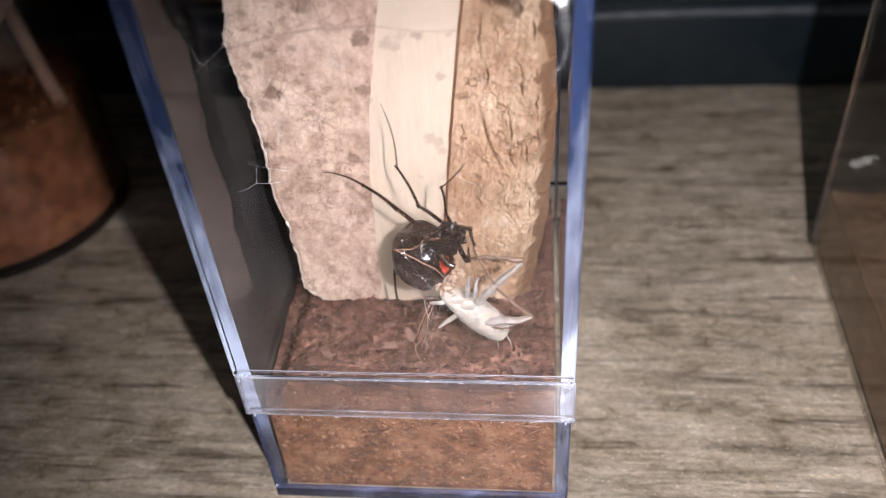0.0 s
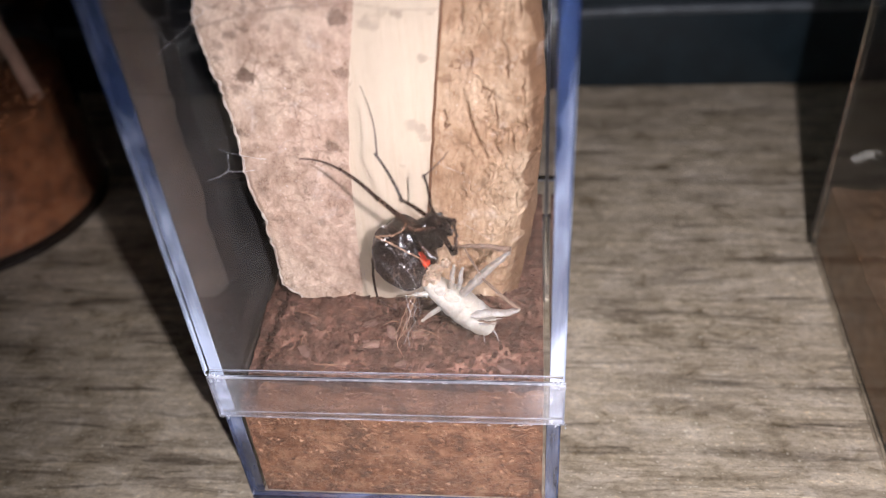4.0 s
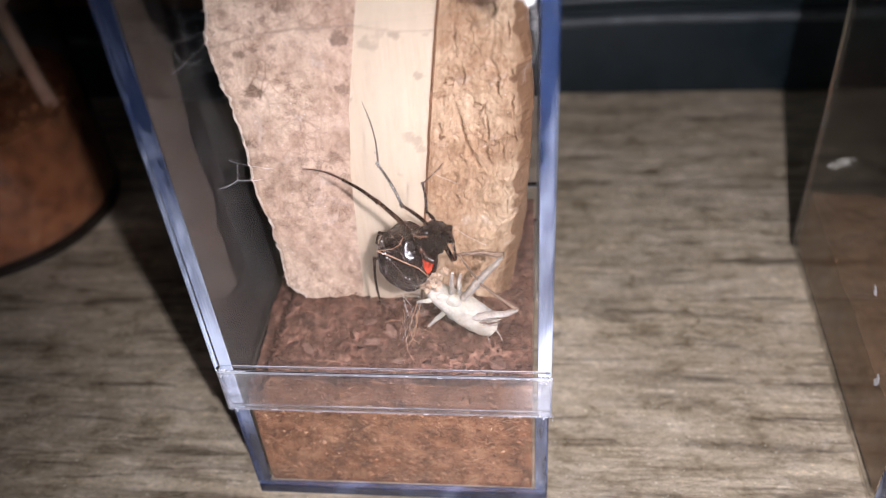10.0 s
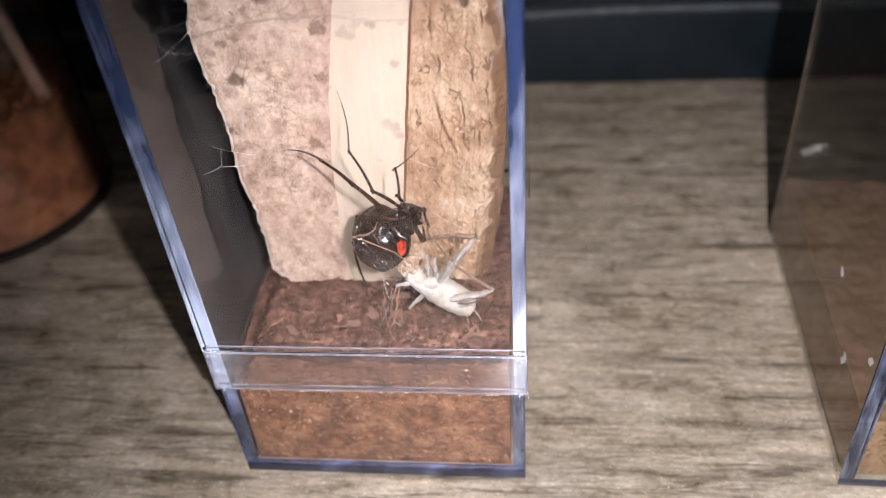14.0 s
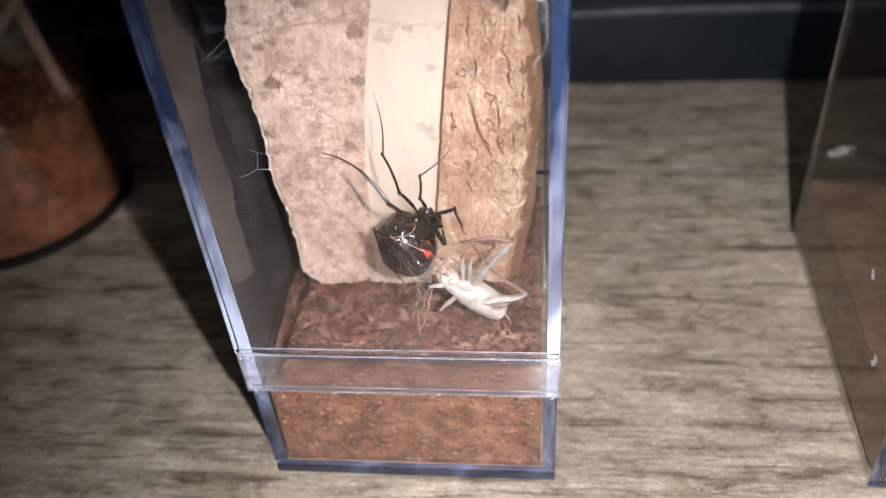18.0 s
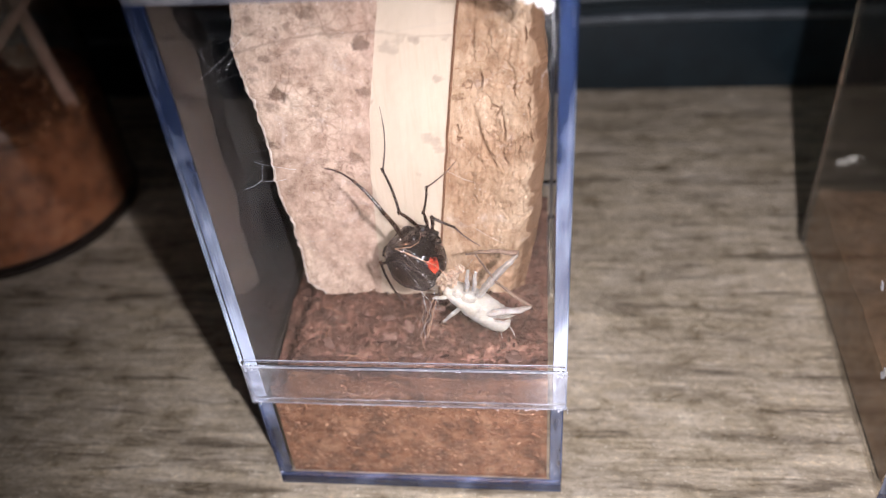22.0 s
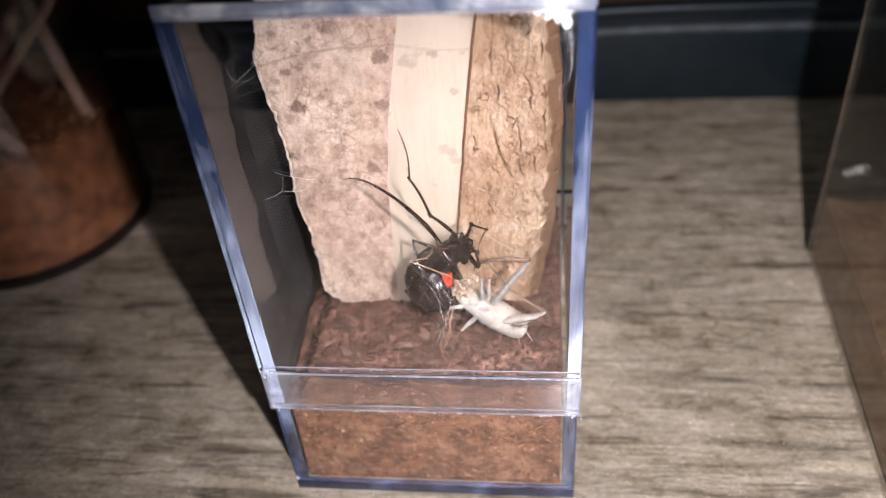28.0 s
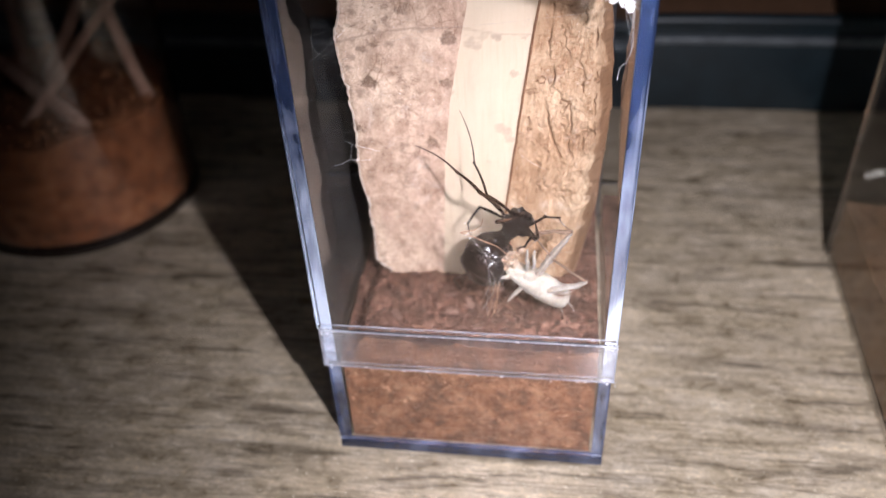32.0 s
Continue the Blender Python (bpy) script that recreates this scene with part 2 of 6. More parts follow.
CUP = clear("clear_cup_plastic", (0.95, 0.95, 0.95), rough=0.05, smear=0.2)
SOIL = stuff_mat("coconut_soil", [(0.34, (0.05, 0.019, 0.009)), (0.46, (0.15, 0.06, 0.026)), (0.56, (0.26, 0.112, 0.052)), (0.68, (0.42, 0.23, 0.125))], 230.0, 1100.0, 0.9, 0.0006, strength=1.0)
GRAIN = stuff_mat("soil_crumbs", [(0.1, (0.06, 0.022, 0.01)), (0.45, (0.15, 0.062, 0.028)), (0.8, (0.25, 0.11, 0.052)), (0.97, (0.42, 0.24, 0.14))], 900.0, 3500.0, 0.9, 0.0003, island=0.7)
TOP_GRAIN = stuff_mat("dark_soil_flakes", [(0.1, (0.032, 0.0135, 0.008)), (0.5, (0.07, 0.03, 0.0175)), (0.85, (0.117, 0.05, 0.03)), (0.99, (0.25, 0.132, 0.085))], 700.0, 3500.0, 0.9, 0.0004, island=0.55)
CHIP = stuff_mat("husk_chip", [(0.3, (0.08, 0.04, 0.027)), (0.55, (0.135, 0.072, 0.051)), (0.8, (0.23, 0.135, 0.1))], 500.0, 2400.0, 0.8, 0.0003, island=0.5)
FIBRE = stuff_mat("coconut_fibre", [(0.3, (0.16, 0.075, 0.04)), (0.6, (0.27, 0.14, 0.08)), (0.8, (0.4, 0.24, 0.15))], 800.0, 3000.0, 0.8, 0.0001)
CUP_SOIL = stuff_mat("moist_orange_soil", [(0.32, (0.065, 0.018, 0.005)), (0.47, (0.2, 0.064, 0.02)), (0.6, (0.32, 0.115, 0.04)), (0.76, (0.46, 0.2, 0.085))], 200.0, 1500.0, 0.85, 0.0008, strength=1.0)
TOP_SOIL = stuff_mat("dark_soil_top", [(0.34, (0.026, 0.0105, 0.006)), (0.46, (0.078, 0.033, 0.02)), (0.56, (0.155, 0.069, 0.043)), (0.68, (0.31, 0.175, 0.12))], 230.0, 1100.0, 0.85, 0.0009, strength=1.0)
DARK_SOIL = stuff_mat("dark_brown_soil", [(0.3, (0.06, 0.026, 0.011)), (0.5, (0.15, 0.07, 0.033)), (0.75, (0.28, 0.145, 0.075))], 420.0, 2200.0, 0.85, 0.0005, island=0.4)
# same soil in a brighter colour, to make up for weak light on its sides
LIT_SIDE_SOIL = stuff_mat("brightened_side_soil", [(0.3, (0.22, 0.11, 0.05)), (0.5, (0.46, 0.24, 0.12)), (0.75, (0.66, 0.39, 0.22))], 300.0, 1900.0, 0.9, 0.0005)
def bark_mat(name, stops, dark, scale, stretch, relief, speck=0.5, pale=0.0, tint=None, streak=0.0, cells=0.0):
    """Bark: clouded and speckled, darker brown where the mesh is stained or cracked, or carries a painted shadow line.
    """
    m, nt, b = nodes_of(name)
    at = place(nt, stretch)
    big, mid, small = noisy(nt, at, scale, 9.0, 0.66, 0.7), noisy(nt, at, scale * 4, 8.0, 0.7, 0.5), noisy(nt, at, scale * 15, 5.0, 0.65)
    c = mixed(nt, 0.45, ramp(nt, big, stops), ramp(nt, mid, stops))
    c = mixed(nt, speck, c, ramp(nt, small, [(0.3, (0.5, 0.44, 0.4)), (0.47, (0.96, 0.96, 0.96)), (0.58, (1, 1, 1)), (0.72, (1.3, 1.28, 1.25))]), "MULTIPLY")
    height = mixed(nt, 0.5, mid, small)
    if tint:
        # greyer and pinker zones
        zone = noisy(nt, place(nt, (1, 1, 0.6)), 45.0, 4.0, 0.6, 0.8)
        c = mixed(nt, 1.0, c, ramp(nt, zone, [(0.36, tint), (0.6, (1, 1, 1))]), "MULTIPLY")
    if cells:
        # a wrinkled net of faint lines
        warp = add(nt, "ShaderNodeTexNoise", [("Vector", at)], Scale=cells * 0.8, Detail=3.0)
        bent = add(nt, "ShaderNodeMix")
        bent.data_type = "VECTOR"
        bent.inputs[0].default_value = 0.0018
        nt.links.new(at, bent.inputs[4])
        nt.links.new(warp.outputs["Color"], bent.inputs[5])
        net = add(nt, "ShaderNodeTexVoronoi", [("Vector", bent.outputs[1])], Scale=cells)
        net.feature = "DISTANCE_TO_EDGE"
        line = ramp(nt, net.outputs["Distance"], [(0.0, (0.6, 0.52, 0.47)), (0.09, (1, 1, 1))])
        where = ramp(nt, noisy(nt, at, 120.0, 3.0), [(0.48, (0, 0, 0)), (0.66, (0.75, 0.75, 0.75))])
        c = mixed(nt, where, c, mixed(nt, 1.0, c, line, "MULTIPLY"))
    if streak:
        run = noisy(nt, place(nt, (1, 1, 0.06)), streak, 5.0, 0.6, 0.3)
        c = mixed(nt, 0.35, c, ramp(nt, run, [(0.36, (0.86, 0.8, 0.74)), (0.5, (1, 1, 1)), (0.66, (1.06, 1.06, 1.08))]), "MULTIPLY")
    if cells:
        # small dark flecks in drifts
        fleck = ramp(nt, noisy(nt, place(nt), 620.0, 6.0, 0.7, 1.2), [(0.54, (0, 0, 0)), (0.62, (1, 1, 1))])
        drift = ramp(nt, noisy(nt, place(nt, (1, 1, 0.8)), 62.0, 4.0, 0.6, 0.6), [(0.46, (0, 0, 0)), (0.62, (0.65, 0.65, 0.65))])
        c = mixed(nt, mixed(nt, 1.0, fleck, drift, "MULTIPLY"), c, tuple(1.5 * v for v in dark))
    if pale:
        # greyish-white bloom in patches, and white dust
        bloom = noisy(nt, place(nt), 140.0, 8.0, 0.75, 0.8)
        c = mixed(nt, ramp(nt, bloom, [(0.56, (0, 0, 0)), (0.7, (pale,) * 3)]), c, (0.66, 0.58, 0.52))
        dust = noisy(nt, place(nt), 2300.0, 2.0, 0.5)
        c = mixed(nt, ramp(nt, dust, [(0.7, (0, 0, 0)), (0.76, (0.8, 0.8, 0.8))]), c, (0.8, 0.74, 0.68))
    darkening = nt.nodes.new("ShaderNodeAttribute")
    darkening.attribute_name = "darkening"
    frayed = mixed(nt, 0.3, darkening.outputs["Fac"], mixed(nt, 1.0, darkening.outputs["Fac"], ramp(nt, mid, [(0.3, (0, 0, 0)), (0.6, (2, 2, 2))]), "MULTIPLY"))
    c = mixed(nt, ramp(nt, frayed, [(0.12, (0, 0, 0)), (0.75, (0.88, 0.88, 0.88))]), c, dark)
    nt.links.new(c, b.inputs["Base Color"])
    b.inputs["Roughness"].default_value = 0.78
    b.inputs["Specular IOR Level"].default_value = 0.35
    bumped(nt, b, height, 1.0, relief)
    return m


BARK_SKIN = bark_mat("smooth_bark", [(0.36, (0.26, 0.169, 0.117)), (0.45, (0.457, 0.325, 0.232)), (0.53, (0.588, 0.441, 0.328)), (0.66, (0.748, 0.602, 0.464))], (0.14, 0.083, 0.056), 130.0, (1, 1, 0.8), 0.0002, 0.32, 0.42, (0.84, 0.77, 0.76), 0.0, 420.0)
BARE_WOOD = bark_mat("bare_sapwood", [(0.2, (0.52, 0.415, 0.30)), (0.5, (0.57, 0.465, 0.34)), (0.8, (0.61, 0.51, 0.385))], (0.36, 0.27, 0.195), 30.0, (1, 1, 0.25), 0.00005, 0.06, streak=900.0)
BARK_ROUGH = bark_mat("flaky_bark", [(0.3, (0.24, 0.145, 0.082)), (0.43, (0.45, 0.309, 0.191)), (0.55, (0.597, 0.446, 0.3)), (0.7, (0.755, 0.61, 0.438))], (0.16, 0.08, 0.038), 110.0, (1.2, 1.2, 0.6), 0.0004, 0.45, 0.4, (0.62, 0.5, 0.42), 0.0, 330.0)
TUB = plain("blue_black_plastic", (0.011, 0.021, 0.027), 0.42, vary=0.25, scale=120.0)
# paler copy of the tub plastic: light on the rib put into its colour
TUB_LIT_RIB = plain("lit_rib_plastic", (0.10, 0.115, 0.125), 0.5, vary=0.3, scale=160.0)
DIM_SILK = plain("dull_silk", (0.3, 0.29, 0.28), 0.6)
SILK = plain("silk", (0.75, 0.73, 0.7), 0.35)
STICK = stuff_mat("dry_stick", [(0.3, (0.28, 0.14, 0.09)), (0.55, (0.54, 0.32, 0.22)), (0.8, (0.66, 0.45, 0.34))], 300.0, 1500.0, 0.8, 0.0003, stretch=(1, 1, 0.2))
WALLPAINT = plain("dim_wall_paint", (0.09, 0.085, 0.08), 0.9, scale=6.0)


# ---- mesh helpers ----
def finish(name, bm, mat, smooth=True):
    me = bpy.data.meshes.new(name)
    bm.to_mesh(me)
    bm.free()
    for one in mat if isinstance(mat, (list, tuple)) else (mat,):
        me.materials.append(one)
    if smooth:
        me.polygons.foreach_set("use_smooth", [True] * len(me.polygons))
        me.set_sharp_from_angle(angle=radians(38))
    return me


def part(name, bm, mat, parent, label="", smooth=True):
    ob = new(name, finish(name, bm, mat, smooth))
    ob.parent = parent
    if label:
        ob["label"] = label
    return ob


def thing(name, bm, mat, label, category, group="", kind="", smooth=True):
    return tagged(new(name, finish(name, bm, mat, smooth)), label, category, group, kind)


def root(name, label, category, group="", at=(0, 0, 0)):
    ob = tagged(new(name), label, category, group)
    ob.location = at
    ob.empty_display_size = 0.01
    return ob


def slab(x0, x1, y0, y1, z0, z1, bevel=0.0, segments=2, bm=None):
    own = bm or bmesh.new()
    made = bmesh.ops.create_cube(own, size=1.0)["verts"]
    for v in made:
        v.co = ((x0 + x1) / 2 + v.co.x * (x1 - x0), (y0 + y1) / 2 + v.co.y * (y1 - y0), (z0 + z1) / 2 + v.co.z * (z1 - z0))
    if bevel:
        edges = list({e for v in made for e in v.link_edges})
        bmesh.ops.bevel(own, geom=edges, offset=bevel, segments=segments, affect="EDGES", profile=0.5)
    return own


def tube(points, radii, sides=8, bm=None, flat=1.0):
    """A tapered tube along points."""
    own = bm or bmesh.new()
    pts = [Vector(p) for p in points]
    rings, side = [], None
    for i, p in enumerate(pts):
        ahead = (pts[min(i + 1, len(pts) - 1)] - pts[max(i - 1, 0)]).normalized()
        if side is None:
            side = ahead.cross(Vector((0.31, 0.2, 0.93))).normalized()
        side = (side - ahead * side.dot(ahead)).normalized()
        up = ahead.cross(side)
        r = radii[min(i, len(radii) - 1)]
        rings.append([own.verts.new(p + r * (math.cos(a) * side + flat * math.sin(a) * up)) for a in (2 * math.pi * k / sides for k in range(sides))])
    for a, b in zip(rings, rings[1:]):
        for k in range(sides):
            own.faces.new((a[k], a[(k + 1) % sides], b[(k + 1) % sides], b[k]))
    own.faces.new(rings[0][::-1])
    own.faces.new(rings[-1])
    return own


def lathe(profile, sides=64, bm=None, cx=0.0, cy=0.0, close=True):
    """A turned shape from (radius, height) pairs, closed on itself."""
    own = bm or bmesh.new()
    rings = [[own.verts.new((cx + r * math.cos(a), cy + r * math.sin(a), z)) for a in (2 * math.pi * k / sides for k in range(sides))] for r, z in profile]
    for a, b in zip(rings, rings[1:]):
        for k in range(sides):
            own.faces.new((a[k], a[(k + 1) % sides], b[(k + 1) % sides], b[k]))
    if close:
        own.faces.new(rings[0][::-1])
        own.faces.new(rings[-1])
    return own


def lump(bm, at, size, turn=0.0, rough=0.25, level=1, seed=0):
    """A crumb: a small uneven ball."""
    made = bmesh.ops.create_icosphere(bm, subdivisions=level, radius=1.0)["verts"]
    rot = Euler((turn * 1.7, turn * 2.3, turn)).to_matrix()
    for v in made:
        k = 1 + rough * noise.noise(v.co * 1.7 + Vector((seed * 3.1, seed * 1.3, 0)))
        v.co = rot @ Vector((v.co.x * size[0] * k, v.co.y * size[1] * k, v.co.z * size[2] * k)) + Vector(at)


def crumbs(name, mat, spots, level=1, smooth=True):
    """Many crumbs as one mesh, from a few shapes that are turned and scaled. spots: (x, y, z, size, flatness)."""
    protos = []
    for s in range(6):
        bm = bmesh.new()
        lump(bm, (0, 0, 0), (1, 0.75, 0.6), 0.0, 0.6, level, s + 1)
        bm.verts.index_update()
        protos.append((np.array([v.co[:] for v in bm.verts]), [[v.index for v in f.verts] for f in bm.faces]))
        bm.free()
    rng = random.Random(name)
    verts, faces, n = [], [], 0
    for x, y, z, size, flat in spots:
        vs, fs = protos[rng.randrange(6)]
        rot = np.array(Euler((rng.uniform(-0.5, 0.5) if flat < 0.5 else rng.uniform(0, 6), rng.uniform(-0.4, 0.4), rng.uniform(0, 6))).to_matrix())
        verts.append((vs * (size, size, size * flat)) @ rot.T + (x, y, z))
        faces += [[i + n for i in f] for f in fs]
        n += len(vs)
    me = bpy.data.meshes.new(name)
    me.from_pydata(np.concatenate(verts).tolist(), [], faces)
    me.materials.append(mat)
    me.polygons.foreach_set("use_smooth", [smooth] * len(me.polygons))
    return me


def blend(z, stops):
    return float(np.interp(z, [s[0] for s in stops], [s[1] for s in stops]))


# ---- room and table ----
def build_room():
    t = root("table", "grey-brown wood-grain laminate table with dark streaks", "table")
    part("tabletop", slab(-0.75, 0.75, -0.5, 0.6, -0.03, 0.0, 0.002), TABLE, t, smooth=False)
    thing("floor", slab(-2.0, 2.0, -2.0, 2.0, -0.85, -0.75), WALLPAINT, "dark floor of an unlit room", "floor", kind="structure", smooth=False)
    thing("ceiling", slab(-2.0, 2.0, -2.0, 2.0, 1.65, 1.7), WALLPAINT, "dim ceiling of an unlit room", "ceiling", kind="structure", smooth=False)
    for n, (x0, x1, y0, y1) in enumerate(((-2.1, -2.0, -2.0, 2.0), (2.0, 2.1, -2.0, 2.0), (-2.1, 2.1, 2.0, 2.1), (-2.1, 2.1, -2.1, -2.0))):
        thing(f"wall_{n + 1}", slab(x0, x1, y0, y1, -0.75, 1.65), WALLPAINT, "plain wall of an unlit room", "wall", kind="structure", smooth=False)
    for x in (-0.7, 0.7):
        for y in (-0.45, 0.55):
            part("leg", slab(x - 0.025, x + 0.025, y - 0.025, y + 0.025, -0.75, -0.03, 0.003), TABLE, t)


def tub():
    """The long dark tub that stands across the back."""
    t = root("tub", "blue-black plastic tub with a ribbed rim standing behind the boxes", "tub", at=(0, 0.162, 0))
    w, d, h = 0.30, 0.20, 0.036
    bm = slab(-w, w, 0.0, 0.0025, 0.0, 0.028, 0.0006)
    slab(-w, w, d - 0.0025, d, 0.0, 0.028, 0.0006, bm=bm)
    slab(-w, -w + 0.0025, 0.0025, d - 0.0025, 0.0, 0.028, 0.0006, bm=bm)
    slab(w - 0.0025, w, 0.0025, d - 0.0025, 0.0, 0.028, 0.0006, bm=bm)
    slab(-w + 0.0025, w - 0.0025, 0.0025, d - 0.0025, 0.0, 0.003, bm=bm)
    part("body", bm, TUB, t)
    for z0, z1, out, mat in ((0.0252, 0.0286, 0.0022, TUB_LIT_RIB), (0.0315, 0.0365, 0.0030, TUB)):
        bm = bmesh.new()
        for side in (0.0, d):
            pts = [(-w + 2 * w * k / 80, side, (z0 + z1) / 2 - 0.0016 * (max(0, 0.07 - (-w + 2 * w * k / 80)) / 0.045) ** 2 * (-w + 2 * w * k / 80 > 0.0)
                    - 0.0039 * (-w + 2 * w * k / 80 <= 0.0)) for k in range(81)]
            tube(pts, [(z1 - z0) / 2], 16, bm, 1.0)
        part("rim", bm, mat, t, "raised rib coloured paler for the light it catches" if mat is TUB_LIT_RIB else "smooth raised rim")
    part("collar", slab(-w + 0.001, w - 0.001, 0.0004, 0.0022, 0.028, 0.0335), TUB, t)
    bm = slab(-w + 0.003, w - 0.003, 0.003, d - 0.003, 0.003, 0.03)
    thing("tub_soil", bm, DARK_SOIL, "brown soil filling the dark tub", "soil", kind="stuff").location = (0, 0.162, 0)


# ---- the clear boxes ----
def clear_box(name, x0, x1, y0, y1, band0, band1, top, label, wall=0.0025, lean=0.0):
    """A base with a proud collar and a tall cover, in clear slabs."""
    b = root(name, label, "box", "clear boxes", at=((x0 + x1) / 2, y0, 0))
    cx = (x0 + x1) / 2
    x0, x1, y1 = x0 - cx, x1 - cx, y1 - y0
    g = 0.00003

    def piece(n, *s, mat=ACRYLIC, shade=False, bevel=0.0003, owner=b, lab="", lean=0.0):
        own = slab(*s, bevel, 2)
        own.normal_update()
        largest = max(q.calc_area() for q in own.faces)
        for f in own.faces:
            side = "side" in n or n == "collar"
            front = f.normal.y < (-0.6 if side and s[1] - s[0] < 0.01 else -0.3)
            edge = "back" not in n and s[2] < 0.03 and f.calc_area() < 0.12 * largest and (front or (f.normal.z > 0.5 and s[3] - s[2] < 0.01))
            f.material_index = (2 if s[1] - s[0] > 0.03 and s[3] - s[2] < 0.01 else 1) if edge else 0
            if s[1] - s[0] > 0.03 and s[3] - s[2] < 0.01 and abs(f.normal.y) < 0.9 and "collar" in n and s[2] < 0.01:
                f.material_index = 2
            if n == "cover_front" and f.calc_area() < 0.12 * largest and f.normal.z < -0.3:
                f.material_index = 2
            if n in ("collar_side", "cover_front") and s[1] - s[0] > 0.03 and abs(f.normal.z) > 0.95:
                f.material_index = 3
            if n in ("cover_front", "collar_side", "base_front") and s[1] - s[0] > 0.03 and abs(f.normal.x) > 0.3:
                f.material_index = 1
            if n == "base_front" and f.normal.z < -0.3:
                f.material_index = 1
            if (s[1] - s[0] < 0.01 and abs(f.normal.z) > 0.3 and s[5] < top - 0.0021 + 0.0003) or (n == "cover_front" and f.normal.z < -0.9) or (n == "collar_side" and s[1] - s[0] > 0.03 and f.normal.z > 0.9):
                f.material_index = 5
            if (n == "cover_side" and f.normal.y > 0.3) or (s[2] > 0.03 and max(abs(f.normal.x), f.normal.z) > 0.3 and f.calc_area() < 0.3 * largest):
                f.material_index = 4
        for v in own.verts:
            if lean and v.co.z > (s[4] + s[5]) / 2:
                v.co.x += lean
        ob = part(n, own, (mat, LOW_GLEAM if n in ("base", "base_front") else TOP_GLEAM if n == "cover" else COLLAR_GLEAM if "collar" in n else BASE_GLEAM if n == "base_side" or band1 == band0 else EDGE_GLEAM, GLINT, SEAL, DIM_EDGE if band1 > band0 else DARK_EDGE, JOINT), owner, lab, smooth=False)
        ob.visible_shadow = shade
        return ob

    e = 0.0004
    base = piece("base", x0 + e, x1 - e, e, y1 - e, 0.0, 0.0026, lab="thick clear acrylic base")
    low = 0.0026 + g
    if band1 > band0:
        for n, s in (("base_side", (x0 + e, x0 + wall + e, e + wall + g, y1 - e)), ("base_side", (x1 - wall - e, x1 - e, e + wall + g, y1 - e)),
                     ("base_front", (x0 + e, x1 - e, e, wall + e)), ("base_back", (x0 + wall + e + g, x1 - wall - e - g, y1 - wall - e, y1 - e))):
            piece(n, *s, low, band0, shade=n == "base_side" and s[0] < 0, owner=base)
        collar = piece("collar", x0 - e / 4, x1 + e / 4, -0.0004, -g, band0 + g, band1, mat=HAZE, bevel=0.00015, lab="scuffed clear collar where cover and base meet")
        for s in ((x1 - wall, x1 + e / 4, wall + g, y1 + e / 2), (x0, x1, 0.0, wall), (x0 + wall + g, x1 - wall - g, y1 - wall, y1 + e / 2)):
            piece("collar_side", *s, band0 + g, band1, owner=collar)
        low = band1 + g
    cover = piece("cover", x0 - lean, x1, 0.0, y1, top - 0.002, top, lab="clear acrylic cover with polished edges")
    cut = 0.0 if band1 > band0 else wall + g
    fore = 0.0 if cut else wall + g
    for n, s in (("cover_side", (x0, x0 + wall, fore, y1 - cut)), ("cover_side", (x1 - wall, x1, fore, y1 - cut)),
                 ("cover_front", (x0 + wall + g if cut else x0 - lean, x1 - wall - g if cut else x1, 0, wall)), ("cover_back", (x0 + (0 if cut else wall + g), x1 - (0 if cut else wall + g), y1 - wall, y1))):
        left = n == "cover_side" and s[0] < 0
        piece(n, *s, band0 + g if left and band1 > band0 else low, top - 0.002 - g, mat=(SHADE_FILM if left else ACRYLIC) if band1 > band0 else (HAZY_SIDE if left else SHADE_BACK if n == "cover_back" else SMOKY), shade=(left and band1 > band0) or n == "cover_back", owner=cover, lean=-lean if left else 0.0)
    if band1 > band0:
        # small white flecks modelled in place of highlights on the collar
        rng = random.Random(77)
        for x in (x0, x1):
            own = bmesh.new()
            for k in range(26):
                high = rng.choice((band0, band1, band1, band1 - 0.001))
                lump(own, (x + rng.gauss(0, 0.0007) - 0.0008 * (1 if x > 0 else -1), -0.0004 + rng.random() * 0.0006, high + rng.gauss(0, 0.0003)), (0.00012 + 0.0003 * rng.random(), 0.00008, 0.00012 + 0.0002 * rng.random()), k, 0.7, 1, k)
            part("corner_glint", own, WHITE_GLINT_SCUFF, collar, "white flecks standing for the glint of the corner")
        own = bmesh.new()
        for k in range(34):
            x = x0 + 0.003 + (x1 - x0 - 0.006) * rng.random() ** 0.6
            lump(own, (x, -0.0004, rng.choice((band0, band1, band1)) + rng.gauss(0, 0.0002)), (0.0001 + 0.0005 * rng.random() ** 2, 0.00005, 0.00005), 0.0, 0.6, 1, k)
        part("joint_glints", own, WHITE_GLINT_SCUFF, collar, "white flecks standing for glints along the joint")
    else:
        for k, (y, z, tall) in enumerate(((0.0256, 0.035, 0.0007), (0.0138, 0.0228, 0.0013), (0.003, 0.0338, 0.0009))):
            own = bmesh.new()
            for n in range(4):
                lump(own, (x0 - lean * z / top, y + 0.0004 * math.sin(5 * n + k), z + tall * (n - 1.5) * 0.5), (0.00008, 0.0007, tall * 0.5), 0.0, 0.6, 2, n + 7 * k)
            part("scuff", own, WHITE_GLINT_SCUFF, cover, "small white scuff")
    return b


